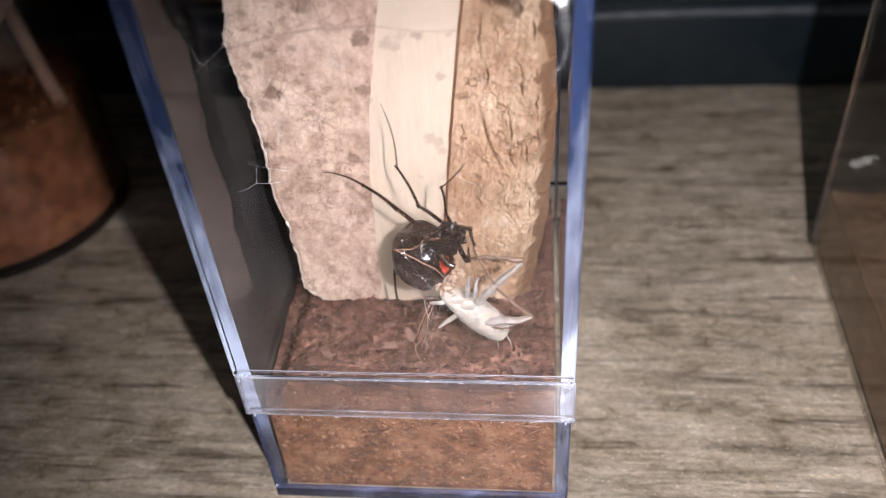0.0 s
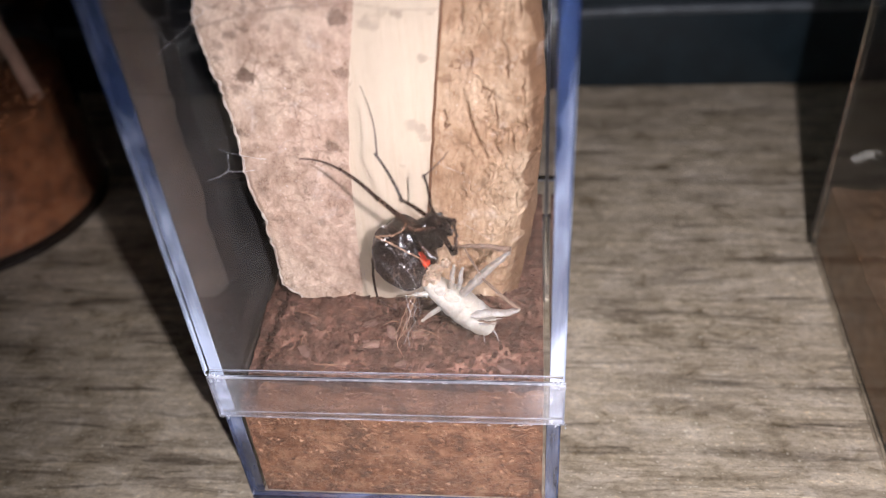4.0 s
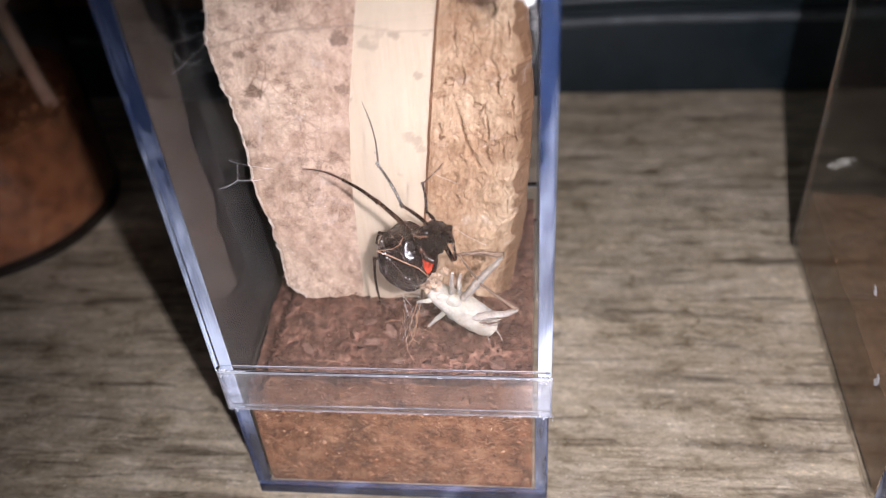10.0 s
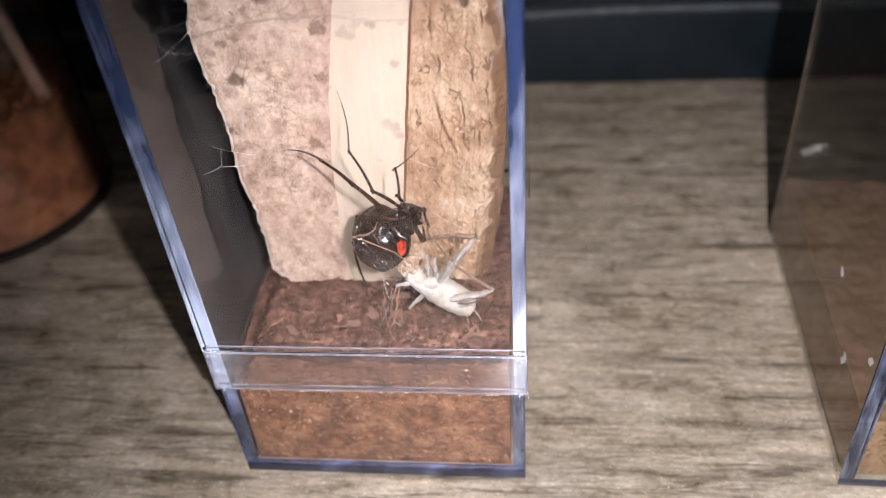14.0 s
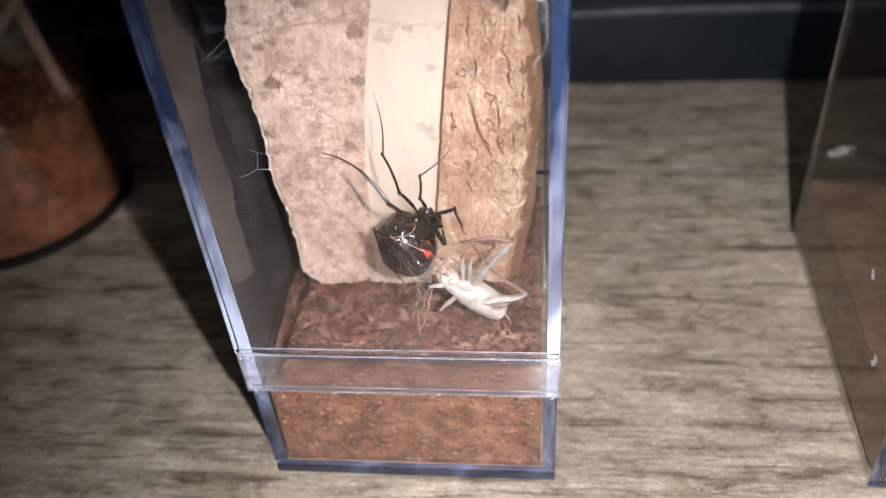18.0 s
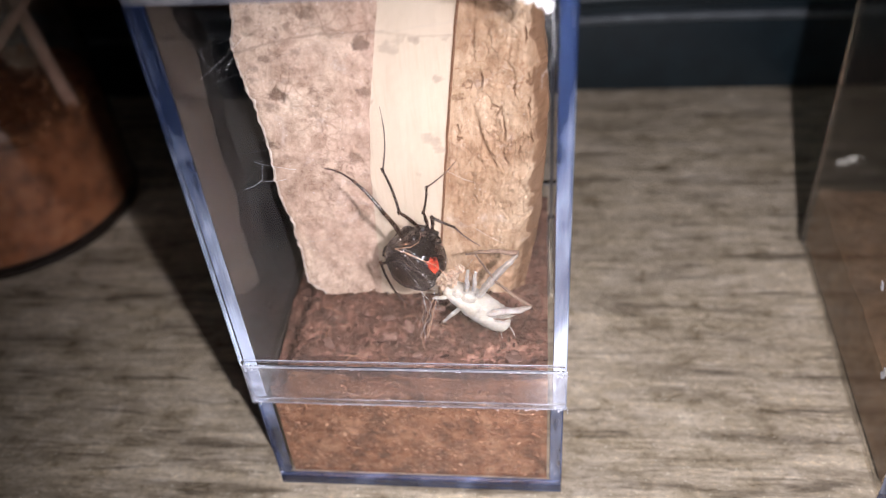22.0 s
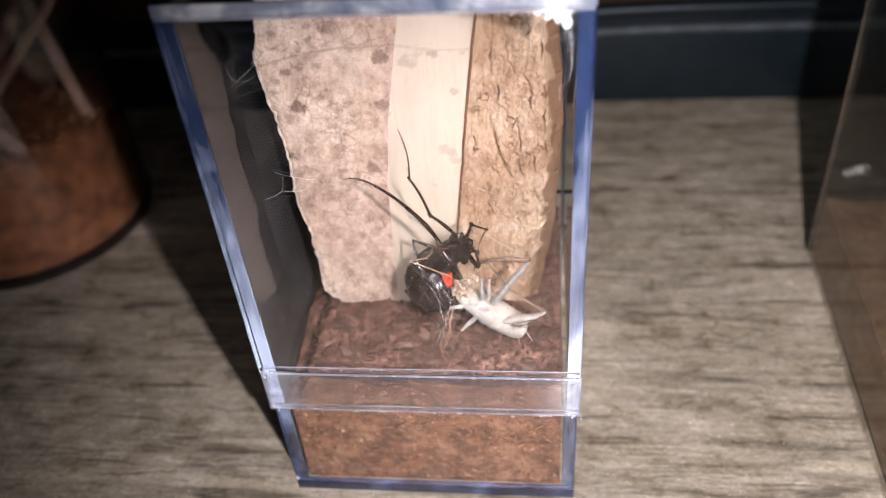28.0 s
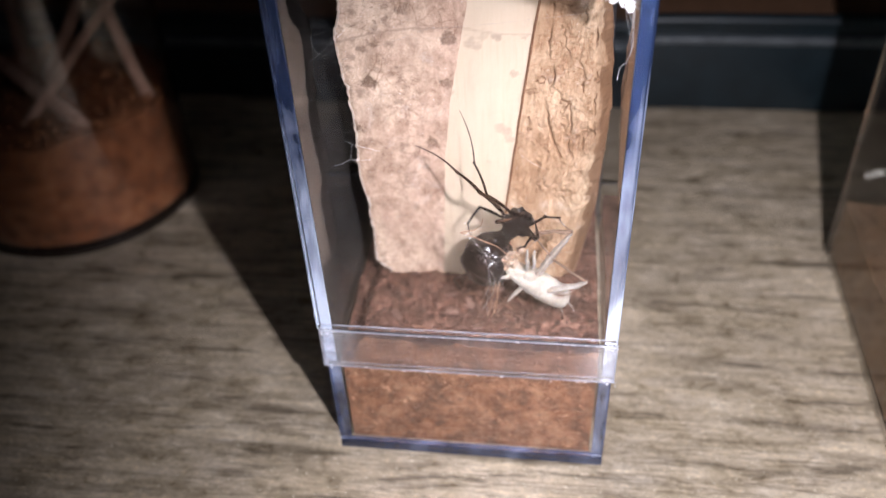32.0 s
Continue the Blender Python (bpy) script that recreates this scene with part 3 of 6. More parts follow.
def soil_bed(name, x0, x1, y0, y1, z0, z1, mat, label, grains, seed, lumpy=0.0012, rise=0.0, tops=None):
    """A soil fill with an uneven top, and its crumbs on the top and behind the front wall."""
    rng = random.Random(seed)
    own = bmesh.new()
    nx, ny = 110, 110

    def high(x, y):
        dip = 0.0
        if tops is None:
            # a hollow along one wall
            w = min(1.0, max(0.0, (-0.0212 + 0.0016 * noise.noise(Vector((y * 160, 3, 0))) - x) / 0.0036))
            dip = 0.0034 * w * w * (3 - 2 * w) - 0.0009 * max(0.0, noise.noise(Vector((x * 260, y * 260, 7)))) - 0.0005 * noise.noise(Vector((x * 700, y * 700, 9)))
        return z1 - dip + rise * min(1.0, (y - y0) / 0.02) + lumpy * (noise.noise(Vector((x * 130, y * 130, seed))) + 0.5 * noise.noise(Vector((x * 420, y * 420, seed))))

    grid = [[own.verts.new((x0 + (x1 - x0) * i / nx, y0 + (y1 - y0) * j / ny, high(x0 + (x1 - x0) * i / nx, y0 + (y1 - y0) * j / ny))) for i in range(nx + 1)] for j in range(ny + 1)]
    for j in range(ny):
        for i in range(nx):
            own.faces.new((grid[j][i], grid[j][i + 1], grid[j + 1][i + 1], grid[j + 1][i]))
    border = [grid[0][i] for i in range(nx)] + [grid[j][nx] for j in range(ny)] + [grid[ny][i] for i in range(nx, 0, -1)] + [grid[j][0] for j in range(ny, 0, -1)]
    foot = [own.verts.new((v.co.x, v.co.y, z0)) for v in border]
    for k in range(len(border)):
        own.faces.new((border[k], foot[k], foot[(k + 1) % len(foot)], border[(k + 1) % len(foot)]))
    own.faces.new(foot[::-1])
    bmesh.ops.recalc_face_normals(own, faces=own.faces)
    own.normal_update()
    # upward faces take the second, darker soil colour
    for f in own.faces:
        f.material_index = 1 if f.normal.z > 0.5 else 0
    bed = thing(name, own, (mat, TOP_SOIL if tops is None else tops), label, "soil", kind="stuff")
    spots = []
    for _ in range(grains):
        x, y = rng.uniform(x0 + 0.001, x1 - 0.001), y0 + (y1 - y0) * rng.random() ** 1.4
        s = 0.00014 + 0.0007 * rng.random() ** 4
        spots.append((x, max(y, y0 + s), high(x, y) + 0.25 * s, s, rng.uniform(0.2, 0.45)))
    for _ in range(grains // 40):
        x, y = rng.uniform(x0 + 0.003, x1 - 0.003), rng.uniform(y0 + 0.002, y0 + 0.022)
        spots.append((x, y, high(x, y) + 0.0001, rng.uniform(0.0004, 0.0012), rng.uniform(0.35, 0.7)))
    flakes = new("surface_flakes", crumbs("surface_flakes", TOP_GRAIN if tops is None else tops, spots, smooth=False))
    flakes.parent = bed
    spots = []
    for _ in range(grains):
        s = 0.00012 + 0.0006 * rng.random() ** 3
        spots.append((rng.uniform(x0 + s, x1 - s), y0 + rng.uniform(0.0, 0.5) * s, rng.uniform(z0 + s, z1), s, rng.uniform(0.3, 0.8)))
    ob = new("crumbs", crumbs("crumbs", GRAIN if tops is None else tops, spots, smooth=False))
    ob.parent = bed
    own = bmesh.new()
    for _ in range(grains // 260):
        x, z, a, k = rng.uniform(x0 + 0.003, x1 - 0.003), rng.uniform(z0 + 0.002, z1), rng.uniform(-0.6, 0.6), rng.uniform(0.001, 0.0032)
        tube([(x - k * math.cos(a), y0 - 0.00005, z - k * math.sin(a)), (x, y0 - 0.00012, z + rng.uniform(-0.3, 0.3) * k), (x + k * math.cos(a), y0 - 0.00005, z + k * math.sin(a))], [0.00006, 0.00011, 0.00005], 4, own)
    for _ in range(grains // 300):
        x, y, a, k = rng.uniform(x0 + 0.004, x1 - 0.004), rng.uniform(y0 + 0.003, y0 + 0.022), rng.uniform(0, 6.3), rng.uniform(0.0015, 0.004)
        tube([(x - k * math.cos(a), y - 0.4 * k * math.sin(a), high(x, y) + 0.0003), (x, y, high(x, y) + 0.0009), (x + k * math.cos(a), y + 0.4 * k * math.sin(a), high(x, y) + 0.0004)], [0.00008, 0.00012, 0.00006], 4, own)
    part("fibres", own, FIBRE, bed, "tan coconut fibres")
    if tops is None:
        own = bmesh.new()
        for k in range(20):
            x, y = rng.uniform(x0 + 0.006, x1 - 0.004), rng.uniform(y0 + 0.0015, y0 + 0.02)
            lump(own, (0, 0, 0), (1, 1, 1), 0, 0.7, 2, k)
            a, size = rng.uniform(0, 6.3), rng.uniform(0.0005, 0.0018)
            own.verts.ensure_lookup_table()
            for v in own.verts[-42:]:
                p = v.co.copy()
                v.co = (x + size * (p.x * math.cos(a) - 0.6 * p.y * math.sin(a)), y + size * (p.x * math.sin(a) + 0.6 * p.y * math.cos(a)), high(x, y) + 0.0004 + 0.25 * size * p.z + 0.2 * size * p.x)
        part("chips", own, CHIP, bed, "pinkish-tan chips of husk")
    return bed


# ---- the bark ----
def face(left, right, depth_left, depth_right, z0, z1, mat, name, owner, bump, nx, nz, back=0.006, label="", mark=None):
    """One facet of the bark: an uneven board between two edge lines. mark(x, z, u) tells how darkened a spot is, by
    stain, crack or painted shadow.
    """
    own = bmesh.new()
    darkening = own.verts.layers.float.new("darkening")
    rows = []
    for j in range(nz + 1):
        z = z0 + (z1 - z0) * j / nz
        a, b, ya, yb = left(z), right(z), depth_left(z), depth_right(z)
        row = []
        for i in range(nx + 1):
            u = i / nx
            x, y = a + (b - a) * u, ya + (yb - ya) * u
            v = own.verts.new((x, y - bump(x, z, u), z))
            if mark:
                v[darkening] = mark(x, z, u)
            row.append(v)
        rows.append(row)
    for j in range(nz):
        for i in range(nx):
            own.faces.new((rows[j][i], rows[j][i + 1], rows[j + 1][i + 1], rows[j + 1][i]))
    border = rows[0][:-1] + [r[-1] for r in rows[:-1]] + rows[-1][:0:-1] + [r[0] for r in rows[:0:-1]]
    rear = [own.verts.new((v.co.x, v.co.y + back, v.co.z)) for v in border]
    for k in range(len(border)):
        n = (k + 1) % len(border)
        own.faces.new((border[k], rear[k], rear[n], border[n]))
    own.faces.new(rear[::-1])
    bmesh.ops.recalc_face_normals(own, faces=own.faces)
    return part(name, own, mat, owner, label)


PALE_EDGE = stuff_mat("pale_bark_edge", [(0.3, (0.38, 0.29, 0.23)), (0.5, (0.52, 0.43, 0.35)), (0.7, (0.7, 0.62, 0.54))], 500.0, 2500.0, 0.8, 0.0003)


def wav(x, z, f, s=0.0):
    return noise.noise(Vector((x * f, z * f, s)))


def blotch(x, z, spots):
    """How deep in a ragged stain the spot lies, 0 to 1. spots: (x, z, radius, strength), a negative radius for a ring."""
    most = 0.0
    for px, pz, r, k in spots:
        dx, dz = x - px, z - pz
        if abs(dx) + abs(dz) > 4 * abs(r):
            continue
        d = math.hypot(dx, dz * 1.15) / abs(r) + 0.9 * wav(x, z, 0.9 / abs(r), px) + 0.55 * wav(x, z, 2.2, pz) + 0.3 * wav(x, z, 5.0, pz)
        w = max(0.0, 1.35 - d) / 0.7 if r > 0 else max(0.0, 1 - abs(d - 0.8) / 0.42)
        most = max(most, k * min(1.0, w))
    return most


def along(x, z, lines, seed):
    """How close to a crack or shadow line the spot lies, 0 to 1. lines: (width, points)."""
    x, z = x + 0.35 * wav(x, z, 0.9, seed) + 0.15 * wav(x, z, 3.0, seed), z + 0.25 * wav(x, z, 1.1, seed + 4)
    most = 0.0
    for wide, pts in lines:
        for (ax, az), (bx, bz) in zip(pts, pts[1:]):
            ux, uz = bx - ax, bz - az
            t = min(1, max(0, ((x - ax) * ux + (z - az) * uz) / (ux * ux + uz * uz)))
            d = math.hypot(x - ax - t * ux, z - az - t * uz)
            most = max(most, 1 - d / wide)
    return most


def bark():
    b = root("bark_slab", "slab of cork bark with a bare pale strip standing in the soil", "bark", at=(0, 0.025, 0.033))
    mm = 0.001
    o = Vector((0, 0.025, 0.033))

    def edge(stops, wobble=0.0, s=0.0):
        return lambda z: (blend((z + o.z) * 1000, stops) + wobble * (wav(z, 0, 260, s) + 0.6 * wav(z, 0, 900, s + 5) + 0.4 * wav(z, 0, 2400, s + 8))) * mm - o.x

    def deep(stops):
        return lambda z: blend((z + o.z) * 1000, stops) * mm - o.y

    left = edge([(26, -18.5), (34.5, -19.6), (37.5, -22.4), (45, -22.4), (54, -22.5), (60, -23.7), (74, -23.3), (92, -25.0), (100, -23.0), (108, -21)], 0.45, 3)
    cut1 = edge([(26, -7.6), (51, -6.5), (64, -6.0), (78, -4.4), (96, -1.0), (108, 1.0)], 0.15, 9)
    cut2 = edge([(26, 3.6), (54, 6.6), (78, 9.4), (96, 11.8), (108, 13.4)], 0.12, 12)
    right = edge([(26, 20.6), (33, 21.8), (44, 23.7), (52, 25.1), (64, 25.9), (76, 26.5), (90, 25.8), (96, 25.0), (108, 24.4)], 0.25, 15)
    d0 = deep([(26, 25.5), (110, 19.6)])
    d1 = deep([(26, 25.2), (110, 24.4)])
    d2 = deep([(26, 25.2), (110, 25)])
    d3 = deep([(26, 25.2), (110, 25)])
    z0, z1 = 0.026 - o.z, 0.106 - o.z

    rng = random.Random(18)
    spots = [(-20.5, 89.6, 0.8, 0.8), (-18.1, 90.3, 0.7, 0.6), (-16.4, 92.0, 0.8, 0.5), (-15.1, 90.2, 0.7, 0.6), (-16.9, 87.4, -1.0, 0.7), (-15.1, 87.3, -0.8, 0.6), (-19.8, 82.7, 1.3, 1.0),
             (-22.1, 88.2, 0.7, 0.6), (-23.0, 85.6, 0.7, 0.6), (-14.1, 85.4, 0.4, 0.6), (-4.4, 90.9, 1.2, 0.9), (-12.1, 97.1, 1.0, 0.8), (-21.1, 97.0, 0.8, 0.6), (-14.1, 77.7, 0.6, 0.6),
             (-4.9, 81.5, 1.0, 0.8), (-17.1, 93.8, 0.6, 0.5), (-22.8, 72.4, 1.2, 0.9), (-8.2, 68.1, 1.4, 0.75), (-14.1, 67.9, 0.8, 0.7), (-13.0, 59.7, -1.7, 0.55), (-8.6, 55.0, -1.2, 0.8),
             (-20.7, 62.8, 0.6, 0.5), (-21.4, 38.2, -1.8, 0.6), (-20.5, 69.6, 0.6, 0.5), (-12.3, 52.2, 0.7, 0.4)]
    spots += [(rng.uniform(-23, -6), rng.uniform(36, 103), rng.choice((-1, 1)) * rng.uniform(0.3, 0.9), rng.uniform(0.2, 0.5)) for _ in range(70)]
    spots = [(x, z, r * 1.15, 0.62 * k) for x, z, r, k in spots]
    stains = [(4.5, 90.9, 0.7, 0.7), (-0.4, 89.5, 1.5, 0.5), (7.8, 83.6, 0.8, 0.6), (6.2, 71.7, 1.5, 0.5), (7.2, 69.4, 1.0, 0.5), (2.0, 91.4, 1.0, 0.4), (9.6, 91.0, 0.6, 0.5), (3.0, 64, 0.5, 0.4), (-3.9, 79.5, 0.7, 0.4)]
    cracks = [(0.30, ((14.8, 97.5), (14.3, 92), (14.2, 88), (15.4, 83.5), (14.9, 81))), (0.34, ((20.2, 89), (19.8, 86.5), (20.9, 84), (20.7, 80))), (0.26, ((22.1, 96), (22.9, 91), (22.7, 88))),
              (0.42, ((13.6, 78.6), (14.4, 74.5), (15.5, 69.7), (17.2, 65.5))), (0.3, ((10.7, 74.4), (10.9, 71.8), (12.2, 69.2))), (0.3, ((16.9, 78.6), (18.2, 77.7), (17.4, 76.2))),
              (0.35, ((18.4, 78), (19.0, 73), (18.5, 68.5), (20.0, 64))), (0.3, ((23.3, 84), (23.2, 77), (23.6, 70))), (0.25, ((9.6, 95), (9.7, 89))), (0.3, ((21.2, 72), (21.6, 66), (21.0, 60))),
              (0.26, ((16.0, 97.4), (17.8, 97), (20.6, 96.6))), (0.25, ((12.2, 60), (14.0, 56.5), (13.6, 54)))]
    # cast shadow of a silk strand, painted across the bark as a dark line
    silk_shadow = [(0.5, ((-25.2, 91.2), (-21.5, 92.0), (-17.6, 92.8), (-11.0, 93.2), (-2.4, 93.0), (4.5, 91.6), (11.5, 91.4)))]
    knots = [(12.6, 82.3, -1.0, 0.9), (23.4, 82.5, 0.7, 0.7), (17.6, 77.4, -0.8, 0.7), (10.8, 71.6, 0.5, 1.0), (11.0, 80.0, 1.1, 0.5), (18.5, 96.6, 1.8, 0.5), (24.9, 60, 1.0, 0.6), (9.5, 61, -0.7, 0.5)]

    def skin(x, z, u):
        X, Z = x * 1000, (z + o.z) * 1000
        return mm * (0.5 * wav(x, z, 120, 1) + 0.2 * wav(x, z, 420, 2) + 0.1 * wav(x, z, 1300, 4) + 0.03 * wav(x, z, 2600, 5) - 0.3 * blotch(X, Z, spots)) - mm * 0.3 * max(0, 0.05 - u) / 0.05

    def skin_mark(x, z, u):
        X, Z = x * 1000, (z + o.z) * 1000
        return max(blotch(X, Z, spots), 0.42 * along(X, Z, silk_shadow, 6))

    def wood(x, z, u):
        return mm * (0.15 * wav(x, z * 0.15, 300, 6) + 0.05 * wav(x, z, 900, 7))

    def wood_mark(x, z, u):
        X, Z = x * 1000, (z + o.z) * 1000
        return max(blotch(X, Z, stains), 0.5 * along(X, Z, silk_shadow, 6))

    def plates(x, z):
        """Uneven bark plates: the step of each plate, and how near its edge the spot is."""
        v = Vector((x * 300 + 0.9 * wav(x, z, 260, 31) + 0.4 * wav(x, z, 900, 33), z * 165 + 0.9 * wav(x, z, 240, 32) + 0.3 * wav(x, z, 800, 34), 2.0))
        far, cells = noise.voronoi(v)
        return noise.cell(cells[0] * 7.3), max(0.0, 1 - (far[1] - far[0]) / 0.16)

    def cracked(x, z, u):
        X, Z = x * 1000, (z + o.z) * 1000
        rough = min(1.0, max(0.0, (u - 0.22) * 3.2)) * min(1.0, max(0.0, 0.75 + 1.3 * wav(x, z, 110, 40)))
        step, rim = plates(x, z)
        return step * rough, max(0.6 * rim * rough * max(0.0, min(1.0, 0.35 + 1.8 * wav(x, z, 220, 44))), along(X, Z, cracks, 3) * max(0.0, min(0.9, 0.6 + 1.4 * wav(x, z, 300, 47))))

    def flaky(x, z, u):
        v = Vector((x + 0.0012 * wav(x, z, 420, 30), z * 0.55, 8))
        base = noise.fractal(v * 190, 0.7, 2.1, 6)
        step, line = cracked(x, z, u)
        calm = 0.4 + 0.6 * min(1.0, u * 1.6)
        return mm * (calm * (0.5 * base + 0.4 * max(0.0, wav(x, z, 620, 60)) + 0.14 * wav(x, z, 1500, 61)) + 0.3 * step - 0.5 * max(0, line)) - mm * 3.2 * max(0, u - 0.82) / 0.18

    def flaky_mark(x, z, u):
        X, Z = x * 1000, (z + o.z) * 1000
        # darker brown along the outer right edge
        side = max(0.0, min(1.0, (u - 0.85 + 0.09 * wav(x, z, 300, 50) + 0.05 * wav(x, z, 900, 51)) / 0.06))
        return max(0.0, 0.9 * cracked(x, z, u)[1], blotch(X, Z, knots), 0.95 * side)

    face(left, cut1, d0, d1, z0, z1, BARK_SKIN, "smooth_bark", b, skin, 110, 330, label="greyish-pink smooth bark with dark blotches", mark=skin_mark)
    face(cut1, cut2, d1, d2, z0, z1, BARE_WOOD, "bare_wood", b, wood, 40, 200, label="pale bare wood strip", mark=wood_mark)
    face(cut2, right, d2, d3, z0, z1, BARK_ROUGH, "flaky_bark", b, flaky, 130, 400, label="tan flaky bark with cracks", mark=flaky_mark)
    face(lambda z: cut2(z) - 0.0002, lambda z: cut2(z) + 0.00025 + 0.0001 * wav(z, 1, 300, 21), lambda z: d2(z) - 0.0003, lambda z: d2(z) - 0.0003, z0, z1, SEAM, "bark_seam", b, lambda x, z, u: 0.0, 2, 80, 0.001, "dark brown seam")

    def surface(x, z):
        for a, b2, ya, yb, bump in ((left, cut1, d0, d1, skin), (cut1, cut2, d1, d2, wood), (cut2, right, d2, d3, flaky)):
            if x < b2(z) or bump is flaky:
                u = min(1, max(0, (x - a(z)) / (b2(z) - a(z))))
                return ya(z) + (yb(z) - ya(z)) * u - bump(x, z, u)

    rim = []
    for k in range(140):
        z = z0 + (z1 - z0) * k / 139
        rim.append(Vector((left(z) + 0.0002, surface(left(z) + 0.0002, z), z)) + 0.0003 * noise.noise_vector(Vector((z * 900, 0, 0))))
    part("pale_edge", tube(rim, [0.00015 * (1 + 1.6 * noise.noise(Vector((k * 0.45, 2, 0)))) + 0.00005 for k in range(140)], 7), PALE_EDGE, b, "pale broken edge of the bark")
    own = bmesh.new()
    for k in range(22):
        z = rng.uniform(z0 + 0.012, z1)
        p = Vector((left(z), surface(left(z) + 0.0002, z), z))
        d = Vector((rng.uniform(-1, -0.2), rng.uniform(-0.8, 0.3), rng.uniform(-1, 1))) * rng.uniform(0.0002, 0.0006)
        tube([p, p + d * 0.6 + Vector((0, 0, 0.0001)), p + d], [0.00005, 0.00004, 0.00002], 4, own)
    part("frayed_fibres", own, PALE_EDGE, b, "pale frayed fibres along the edge")
    return b


FOOT = plain("dark_foot", (0.03, 0.017, 0.011), 0.5, scale=300.0)


# ---- the cup of soil and sticks ----
def cup():
    c = root("cup", "round clear plastic cup with a thin dark foot", "cup", at=(-0.137, 0.098, 0))
    own = lathe([(0.0345, 0.0), (0.036, 0.0012), (0.036, 0.11), (0.0352, 0.11), (0.0352, 0.003), (0.0335, 0.002)], 72)
    bmesh.ops.recalc_face_normals(own, faces=own.faces)
    part("wall", own, CUP, c).visible_shadow = False
    part("foot", lathe([(0.0335, -0.0), (0.0364, 0.0), (0.0364, 0.0007), (0.0361, 0.0010), (0.0361, 0.0007), (0.0335, 0.0005)], 72), FOOT, c, "dark brown foot ring")
    part("rim", lathe([(0.036, 0.1085), (0.0378, 0.1088), (0.0378, 0.1105), (0.0352, 0.111), (0.0352, 0.1101), (0.036, 0.1101)], 72), CUP, c, "rolled clear rim").visible_shadow = False
    rng = random.Random(4)
    own = lathe([(0.001, 0.0032), (0.0349, 0.0032), (0.0349, 0.0365), (0.03, 0.0375), (0.02, 0.036), (0.01, 0.038), (0.001, 0.0375)], 72)
    for v in own.verts:
        if v.co.z > 0.01:
            v.co.z += 0.0016 * noise.noise(v.co * 90)
    bmesh.ops.recalc_face_normals(own, faces=own.faces)
    s = thing("cup_soil", own, CUP_SOIL, "reddish-brown soil half filling the clear cup", "soil", kind="stuff")
    s.location = (-0.137, 0.098, 0)
    spots = []
    for _ in range(1400):
        a, z, k = rng.uniform(0, 2 * math.pi), rng.uniform(0.004, 0.0365), 0.0003 + 0.0012 * rng.random() ** 2
        spots.append((0.0346 * math.cos(a), 0.0346 * math.sin(a), z, k, 0.5))
    for _ in range(700):
        a, r, k = rng.uniform(0, 2 * math.pi), 0.034 * rng.random() ** 0.5, 0.0004 + 0.0014 * rng.random() ** 2
        spots.append((r * math.cos(a), r * math.sin(a), 0.0378, k, 0.6))
    ob = new("crumbs", crumbs("cup_crumbs", CUP_SOIL, spots))
    ob.parent = s
    for a, b, r in (((-0.106, 0.097, 0.035), (-0.139, 0.130, 0.090), 0.0014), ((-0.143, 0.102, 0.034), (-0.120, 0.127, 0.078), 0.0014),
                    ((-0.112, 0.075, 0.034), (-0.168, 0.106, 0.0545), 0.0016), ((-0.153, 0.112, 0.034), (-0.162, 0.130, 0.072), 0.0013),
                    ((-0.137, 0.079, 0.034), (-0.108, 0.106, 0.070), 0.0012)):
        a, b = Vector(a), Vector(b)
        pts = [a.lerp(b, k / 8) + 0.0006 * noise.noise_vector(Vector((k * 0.6, r * 5000, 0))) for k in range(9)]
        thing("stick", tube(pts, [1.5 * r * (1 - 0.03 * k) for k in range(9)], 9), STICK, "dry pinkish-brown stick leaning in the cup of soil", "stick", "sticks in the cup")


build_room()
tub()
clear_box("spider_box", -0.030, 0.030, 0.0, 0.060, 0.0275, 0.0378, 0.1113, "tall clear acrylic display box holding soil, bark and a spider", lean=0.0005)
soil_bed("soil", -0.0266, 0.0266, 0.0032, 0.0568, 0.0029, 0.0334, SOIL, "reddish-brown coconut soil filling the base of the box", 5200, 1, rise=0.0006)
bark()
clear_box("side_box", 0.0915, 0.155, 0.0, 0.080, 0, 0, 0.1113, "second clear acrylic box beside the first, soil inside", lean=0.0022).rotation_euler.z = radians(-1.5)
wad = bmesh.new()
for k in range(90):
    r = random.Random(k)
    far = r.gauss(0, 1.0)
    at = Vector((0.0012 * far, r.gauss(0, 0.0005), r.gauss(0, 0.00035) * (1 - 0.25 * min(3, abs(far + 0.5))) + 0.0005 * far))
    lump(wad, at, (0.0003, 0.0003, 0.00022), k, 0.8, 1, k)
    if k < 40:
        tube([at, at + Vector((r.gauss(0.0006, 0.0008), r.gauss(-0.0008, 0.0014), r.gauss(0.0004, 0.0007)))], [0.00005, 0.00002], 4, wad)
tuft = thing("silk_tuft", wad, SILK, "small white tuft of silk stuck inside the second box", "silk")
tuft.location = (0.0978, 0.070, 0.0343)
soil_bed("side_soil", 0.09415, 0.1523, 0.0028, 0.0772, 0.0029, 0.0195, LIT_SIDE_SOIL, "dark brown soil in the second clear box", 1500, 2, tops=DARK_SOIL).matrix_basis = pose(0.12325, 0, 0, 0, 0, -1.5) @ pose(-0.12325, 0, 0)
cup()


